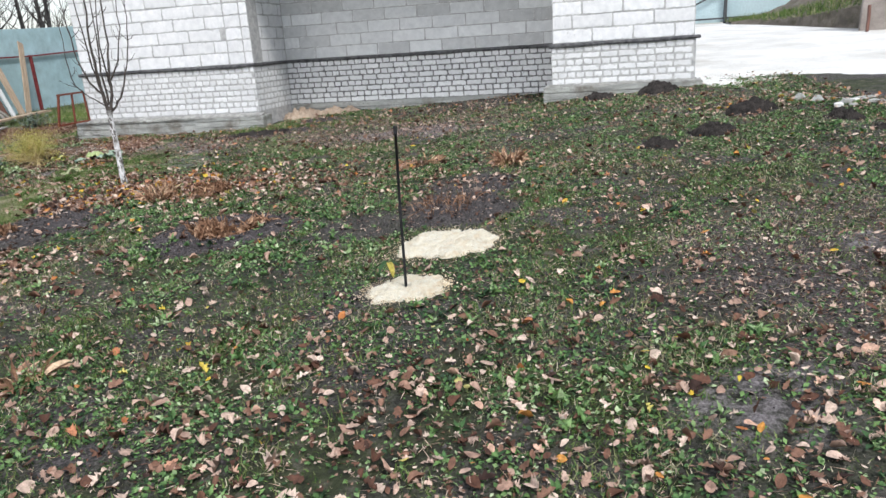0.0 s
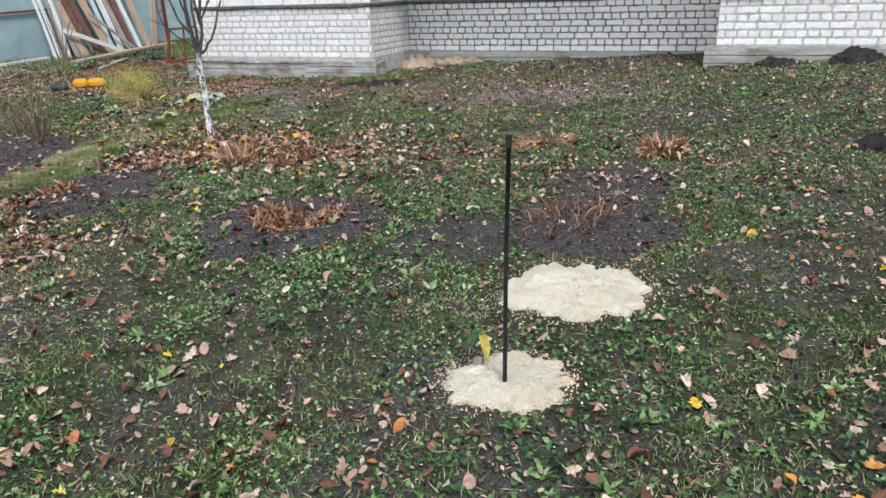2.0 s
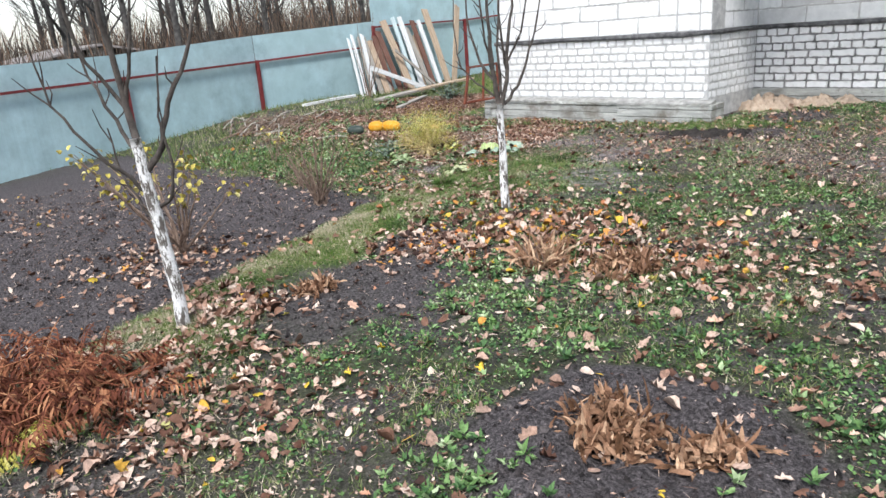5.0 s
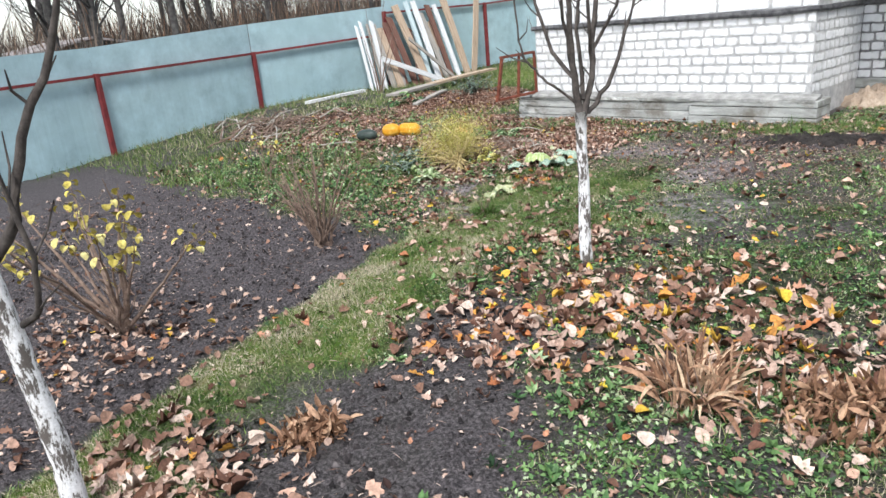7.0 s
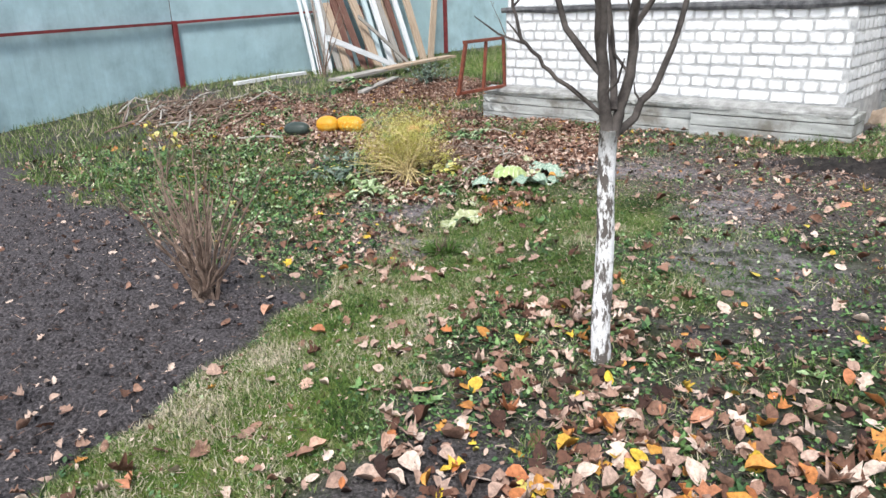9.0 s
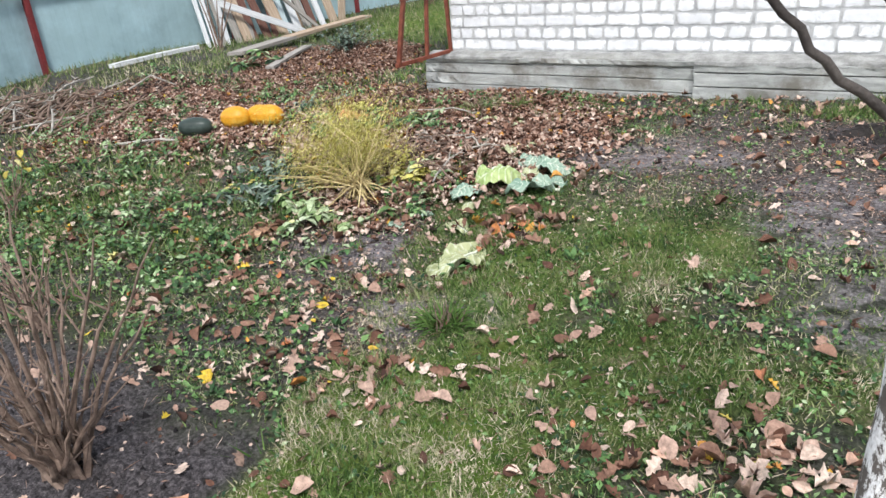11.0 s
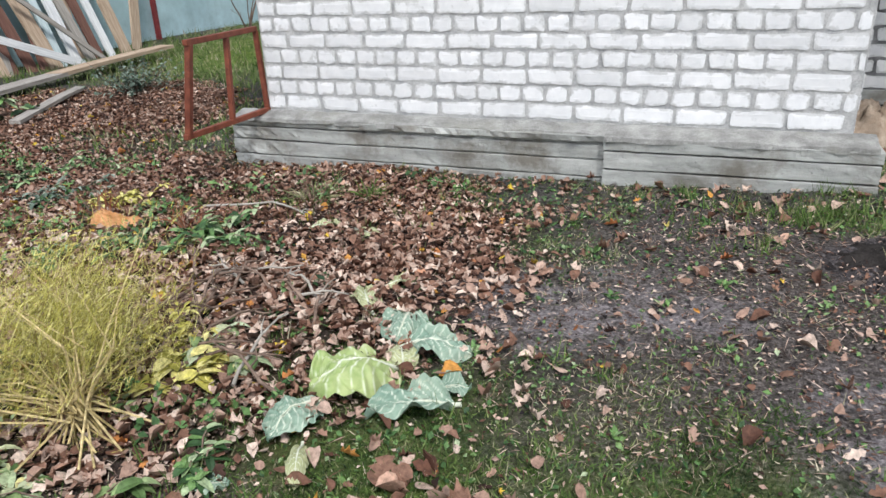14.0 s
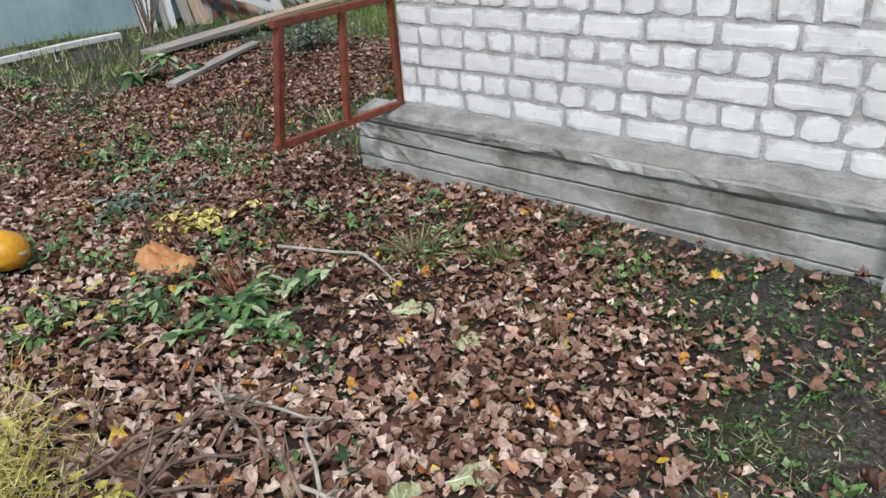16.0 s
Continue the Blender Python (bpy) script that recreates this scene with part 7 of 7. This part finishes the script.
bm = bmesh.new()
EDGE = ((1.62, 10.6), (1.9, 9.9), (2.35, 9.0), (2.75, 8.1), (3.2, 7.6), (4.2, 7.2), (6.0, 6.7), (9.0, 6.4), (14.0, 6.2), (24, 6.0))
cols = []
for i in range(len(EDGE) - 1):
    (xa, ya), (xb, yb) = EDGE[i], EDGE[i + 1]
    m_ = 8
    for k_ in range(m_):
        f = k_ / m_
        x = xa + (xb - xa) * f
        y = ya + (yb - ya) * f + 0.10 * noise.noise(Vector((x * 3.1, 2, 0))) + 0.05 * noise.noise(Vector((x * 9, 7, 0)))
        cols.append((x, y))
rows_ = []
for x, y in cols:
    ys_ = [y, y + 0.03, y + 0.15, y + 0.6, y + 2, y + 5, y + 10, 28]
    zs_ = [float(gz(x, y)) - 0.05, max(yard_z(x, y), float(gz(x, y)) + 0.02) - 0.01] + [yard_z(x, q) + 0.012 * noise.noise(Vector((x * 2, q * 2, 3))) for q in ys_[2:]]
    rows_.append([bm.verts.new((x, q, z)) for q, z in zip(ys_, zs_)])
for a, b_ in zip(rows_, rows_[1:]):
    for k_ in range(7):
        bm.faces.new((a[k_], b_[k_], b_[k_ + 1], a[k_ + 1]))
bmesh.ops.recalc_face_normals(bm, faces=bm.faces)
tagged(part("pavement", bm, M_YARD), "pale worn concrete yard with a broken edge", "yard", kind="structure")
# strip of yard beside the gable
bm = bmesh.new()
vs = [bm.verts.new(p) for p in ((1.50, 10.4, 0.36), (1.62, 10.6, 0.46), (1.62, 28, yard_z(0, 28)), (1.50, 28, yard_z(0, 28)))]
bm.faces.new(vs)
tagged(part("pavement_edge", bm, M_YARD), "edge of the concrete yard along the gable", "yard", kind="structure")
rd = random.Random(8)
for i in range(14):
    cx, cy = 2.75 + rd.uniform(-0.5, 0.6), 7.75 + rd.uniform(-0.45, 0.35)
    bm = bmesh.new()
    bmesh.ops.create_icosphere(bm, subdivisions=2, radius=1)
    sx, sy, sz = rd.uniform(0.03, 0.09), rd.uniform(0.03, 0.08), rd.uniform(0.015, 0.04)
    for v in bm.verts:
        q = 1 + 0.35 * noise.noise(v.co * 1.6 + Vector((i * 3.3, 0, 0)))
        v.co = Vector((v.co.x * sx * q, v.co.y * sy * q, v.co.z * sz * q))
    ob = part("rubble_stone", bm, M_CONC if i % 3 else M_YARD)
    ob.location = gp(cx, cy, sz * 0.5)
    tagged(ob, "broken lump of pale concrete at the yard's edge", "stone", "rubble at the yard's edge")

# bank of earth with grass on top
bm = bmesh.new()
rows_ = []
for i in range(46):
    f = i / 45
    x = 4.6 + 13 * f
    prof = []
    h = 2.2 * smoothstep(0.0, 0.5, f) + 0.2
    yb = 26.0 - 6.2 * smoothstep(0.0, 0.2, f)
    for u, v in ((0, 0), (0.08, 0.25), (0.16, 0.5), (0.25, 0.72), (0.6, 0.86), (1.2, 1.0), (3.0, 1.25), (7, 1.4)):
        y = yb + u * 1.3 + 0.16 * noise.noise(Vector((x * 1.4, v * 4, 1)))
        z = yard_z(0, yb) - 0.05 + h * float(v) + 0.10 * noise.noise(Vector((x * 2.2, v * 6, 4)))
        prof.append(bm.verts.new((x, y, z)))
    rows_.append(prof)
for a, b_ in zip(rows_, rows_[1:]):
    for k_ in range(7):
        bm.faces.new((a[k_], b_[k_], b_[k_ + 1], a[k_ + 1]))
bmesh.ops.recalc_face_normals(bm, faces=bm.faces)
tagged(part("earth_bank", bm, M_BANK), "cut bank of bare earth and stones behind the yard", "bank", kind="structure")
r3 = np.random.default_rng(9)
n = 9000
bx = r3.uniform(4.6, 15, n)
ff = (bx - 4.6) / 13
hh = 2.2 * smoothstep(0.0, 0.5, ff) + 0.2
yb_ = 26.0 - 6.2 * smoothstep(0.0, 0.2, ff)
uu = r3.uniform(0.25, 2.2, n)
zz = 0.49 + 0.052 * (yb_ - 10.5) - 0.07 + hh * np.interp(uu, [0.25, 0.6, 1.2, 3.0], [0.72, 0.86, 1.0, 1.25])
joined("bank_grass", [place(BLADE_V, BLADE_T, np.stack([bx, yb_ + uu * 1.3, zz], -1), r3.uniform(0, 6.28, n), r3.normal(0, 0.5, n), r3.normal(0, 0.4, n), np.stack([np.full(n, 0.03), np.ones(n), r3.uniform(0.08, 0.25, n)], -1), r3, np.clip(r3.normal(0.45, 0.2, n), 0, 1))],
       M_GRASS, "grass growing along the top of the earth bank", "grass", "stuff")
for i, (x, y, w, h, t_) in enumerate(((7.0, 19.4, 1.0, 2.4, 0.05), (8.05, 19.0, 1.05, 2.7, -0.04), (9.2, 18.7, 1.2, 2.6, 0.03))):
    bm = bmesh.new()
    add_box(bm, (-w / 2, -0.12, -0.2), (w / 2, 0.12, h), None, 0.02)
    for v in bm.verts:
        v.co += Vector((noise.noise(v.co * 2 + Vector((i, 0, 0))), noise.noise(v.co * 2.3), noise.noise(v.co * 1.7))) * 0.05
    ob = part("concrete_slab", bm, M_SLABV)
    ob.matrix_world = pose(x, y, yard_z(x, y), -6, math.degrees(t_), -8)
    tagged(ob, "upright stained concrete slab holding back the bank", "slab", "upright slabs")
plank((6.5, 18.9, yard_z(7, 18.9)), (6.6, 19.2, yard_z(7, 19.2) + 0.6), 0.1, 0.05, W_BROWN, "short dark board leaning on a slab", "", 60)

# blue sheet fence and gate across the yard
gate = empty("yard_fence", (0, 0, 0), "pale blue profiled steel fence with a framed gate", "fence", kind="structure")
for i, (xa, xb) in enumerate(((-3.0, 2.4), (2.4, 4.6), (4.6, 8.0), (8.0, 14.0), (14.0, 24.0))):
    part("sheet", sheet_run((xa, 27.6), (xb, 27.6), 3.35, 3.35, 1.42, 1.42), M_BLUE, gate)
for x in (2.4, 4.6, 8.0, 14.0):
    bm = bmesh.new()
    add_box(bm, (x - 0.05, 27.42, 1.2), (x + 0.05, 27.54, 3.5 if x != 8.0 else 4.2), None, 0.006)
    part("post", bm, M_POSTD, gate)
for z in (1.55, 2.55):
    bm = bmesh.new()
    add_box(bm, (2.4, 27.46, z - 0.03), (14.0, 27.52, z + 0.03))
    part("rail", bm, M_POSTD, gate)
bar_ = bmesh.new()
tube(bar_, [(2.5, 27.47, 1.6), (4.5, 27.47, 2.5)], [0.03, 0.03], 6)
part("brace", bar_, M_POSTD, gate)

# ---- beyond the fence ----
M_FARTRUNK = rough_mat("far_grey_trunk", (0.04, 0.038, 0.036), (0.11, 0.105, 0.10), 6, 40, 0.9, 0.5, 0.01, 0.3)
M_ROOF = rough_mat("grey_slate_sheet", (0.24, 0.22, 0.21), (0.36, 0.33, 0.32), 1.5, 20, 0.9, 0.4, 0.01, 0.2)
M_SHED = rough_mat("old_shed_boards", (0.11, 0.10, 0.09), (0.21, 0.19, 0.17), 2, 25, 0.9, 0.5, 0.01, 0.2)
M_BRUSH = tone_mat("far_autumn_brush", [(0.0, (0.035, 0.03, 0.026)), (0.5, (0.10, 0.08, 0.068)), (0.85, (0.17, 0.13, 0.10)), (1.0, (0.26, 0.14, 0.085))], 0.9, 0.1)


def far_tree(x, y, h, seed):
    rd_ = random.Random(seed)
    root = empty("bare_tree", (x, y, float(gz(x, y)) - 0.1), "tall bare tree beyond the garden fence", "tree", "bare trees beyond the fence")
    bm = bmesh.new()
    top = Vector((rd_.uniform(-0.4, 0.4), rd_.uniform(-0.4, 0.4), h))
    pts_ = [Vector((0, 0, 0)), top * 0.33 + Vector((rd_.uniform(-0.1, 0.1), 0, 0)), top * 0.66, top]
    tube(bm, pts_, [0.16, 0.13, 0.08, 0.02], 8)
    smooth(part("trunk", bm, M_FARTRUNK, root))
    bm = bmesh.new()
    for i in range(26):
        f = rd_.uniform(0.22, 0.95)
        p = top * f
        a = rd_.uniform(0, math.tau)
        L = h * 0.30 * (1.15 - f) * rd_.uniform(0.6, 1.2) + 0.4
        d = Vector((math.cos(a), math.sin(a), rd_.uniform(0.5, 1.4))).normalized()
        q1, q2 = p + d * L * 0.5, p + d * L + Vector((0, 0, L * 0.2))
        tube(bm, [p, q1, q2], [0.045 * (1.1 - f), 0.03 * (1.1 - f), 0.008], 5)
        for j_ in range(5):
            g_ = rd_.uniform(0.3, 1)
            b0 = p.lerp(q2, g_)
            d2 = (d + Vector((rd_.uniform(-1, 1), rd_.uniform(-1, 1), rd_.uniform(-0.3, 0.8)))).normalized()
            tube(bm, [b0, b0 + d2 * L * 0.3, b0 + d2 * L * 0.5 + Vector((0, 0, 0.05))], [0.014, 0.009, 0.004], 4)
    part("crown", bm, M_FARTRUNK, root)
    return root


rd = random.Random(23)
for i in range(66):
    far_tree(-25 - rd.uniform(0, 24), -10 + i * 0.74 + rd.uniform(-1, 1), rd.uniform(7, 12), 300 + i)


def shed(x, y, w, d, h, yaw, seed, label):
    root = empty("shed", (x, y, float(gz(x, y))), label, "shed", "old sheds beyond the fence")
    root.rotation_euler = (0, 0, yaw)
    bm = bmesh.new()
    add_box(bm, (-w / 2, -d / 2, -0.3), (w / 2, d / 2, h), None, 0.02)
    part("wall", bm, M_SHED, root)
    bm = bmesh.new()
    for s_ in (-1, 1):
        vs_ = [(-w / 2 - 0.3, s_ * (d / 2 + 0.35), h - 0.1), (w / 2 + 0.3, s_ * (d / 2 + 0.35), h - 0.1), (w / 2 + 0.3, 0, h + 0.5), (-w / 2 - 0.3, 0, h + 0.5)]
        lo_ = [bm.verts.new(v) for v in vs_]
        hi_ = [bm.verts.new((v[0], v[1], v[2] + 0.08)) for v in vs_]
        for k_ in range(4):
            bm.faces.new((lo_[k_], lo_[(k_ + 1) % 4], hi_[(k_ + 1) % 4], hi_[k_]))
        bm.faces.new(lo_)
        bm.faces.new(hi_)
    bmesh.ops.recalc_face_normals(bm, faces=bm.faces)
    part("roof", bm, M_ROOF, root, "grey sheet roof")
    bm = bmesh.new()
    add_box(bm, (w / 2 - 0.02, -0.45, 0), (w / 2 + 0.05, 0.45, 1.75), None, 0.01)
    part("door", bm, W_GREY, root)
    return root


shed(-34, 12.5, 4, 6, 1.3, 0.1, 1, "low old shed with a grey roof beyond the fence")
shed(-30, 4.0, 3.5, 5, 1.1, 0.2, 2, "low tumbledown shed beyond the fence")
shed(-44, 24, 4, 6, 1.5, -0.1, 3, "low grey-roofed shed among bare trees")
n = 70000
bx, by = r3.uniform(-50, -18, n), r3.uniform(-14, 50, n)
tn = r3.random(n)
hz = r3.uniform(0.8, 2.8, n) * (0.45 + 0.75 * patchy(bx * 0.12, by * 0.12))
hz = hz * np.where(bx > -22, 0.6, 1.0) * np.where((bx < -30) & (r3.random(n) < 0.35), 2.0, 1.0)
joined("brushwood", [place(BLADE_V, BLADE_T, np.stack([bx, by, gz(bx, by)], -1), r3.uniform(0, 6.28, n), r3.normal(0, 0.3, n), r3.normal(0, 0.3, n), np.stack([r3.uniform(0.03, 0.11, n), np.ones(n), hz], -1), r3, tn)],
       M_BRUSH, "tangled red-brown autumn brushwood beyond the fence", "brushwood", "stuff")

# ---- bricks and blocks of the walls ----
_r = random.Random(77)
for wall_ob, nm, meshes, p, turn, ws in PIECES:
    ob = new(nm, _r.choice(meshes))
    ob.parent = wall_ob
    ob.matrix_basis = Matrix.Translation(p) @ Matrix.Rotation(turn, 4, "Z") @ Matrix.Diagonal((ws, 1, 1, 1))
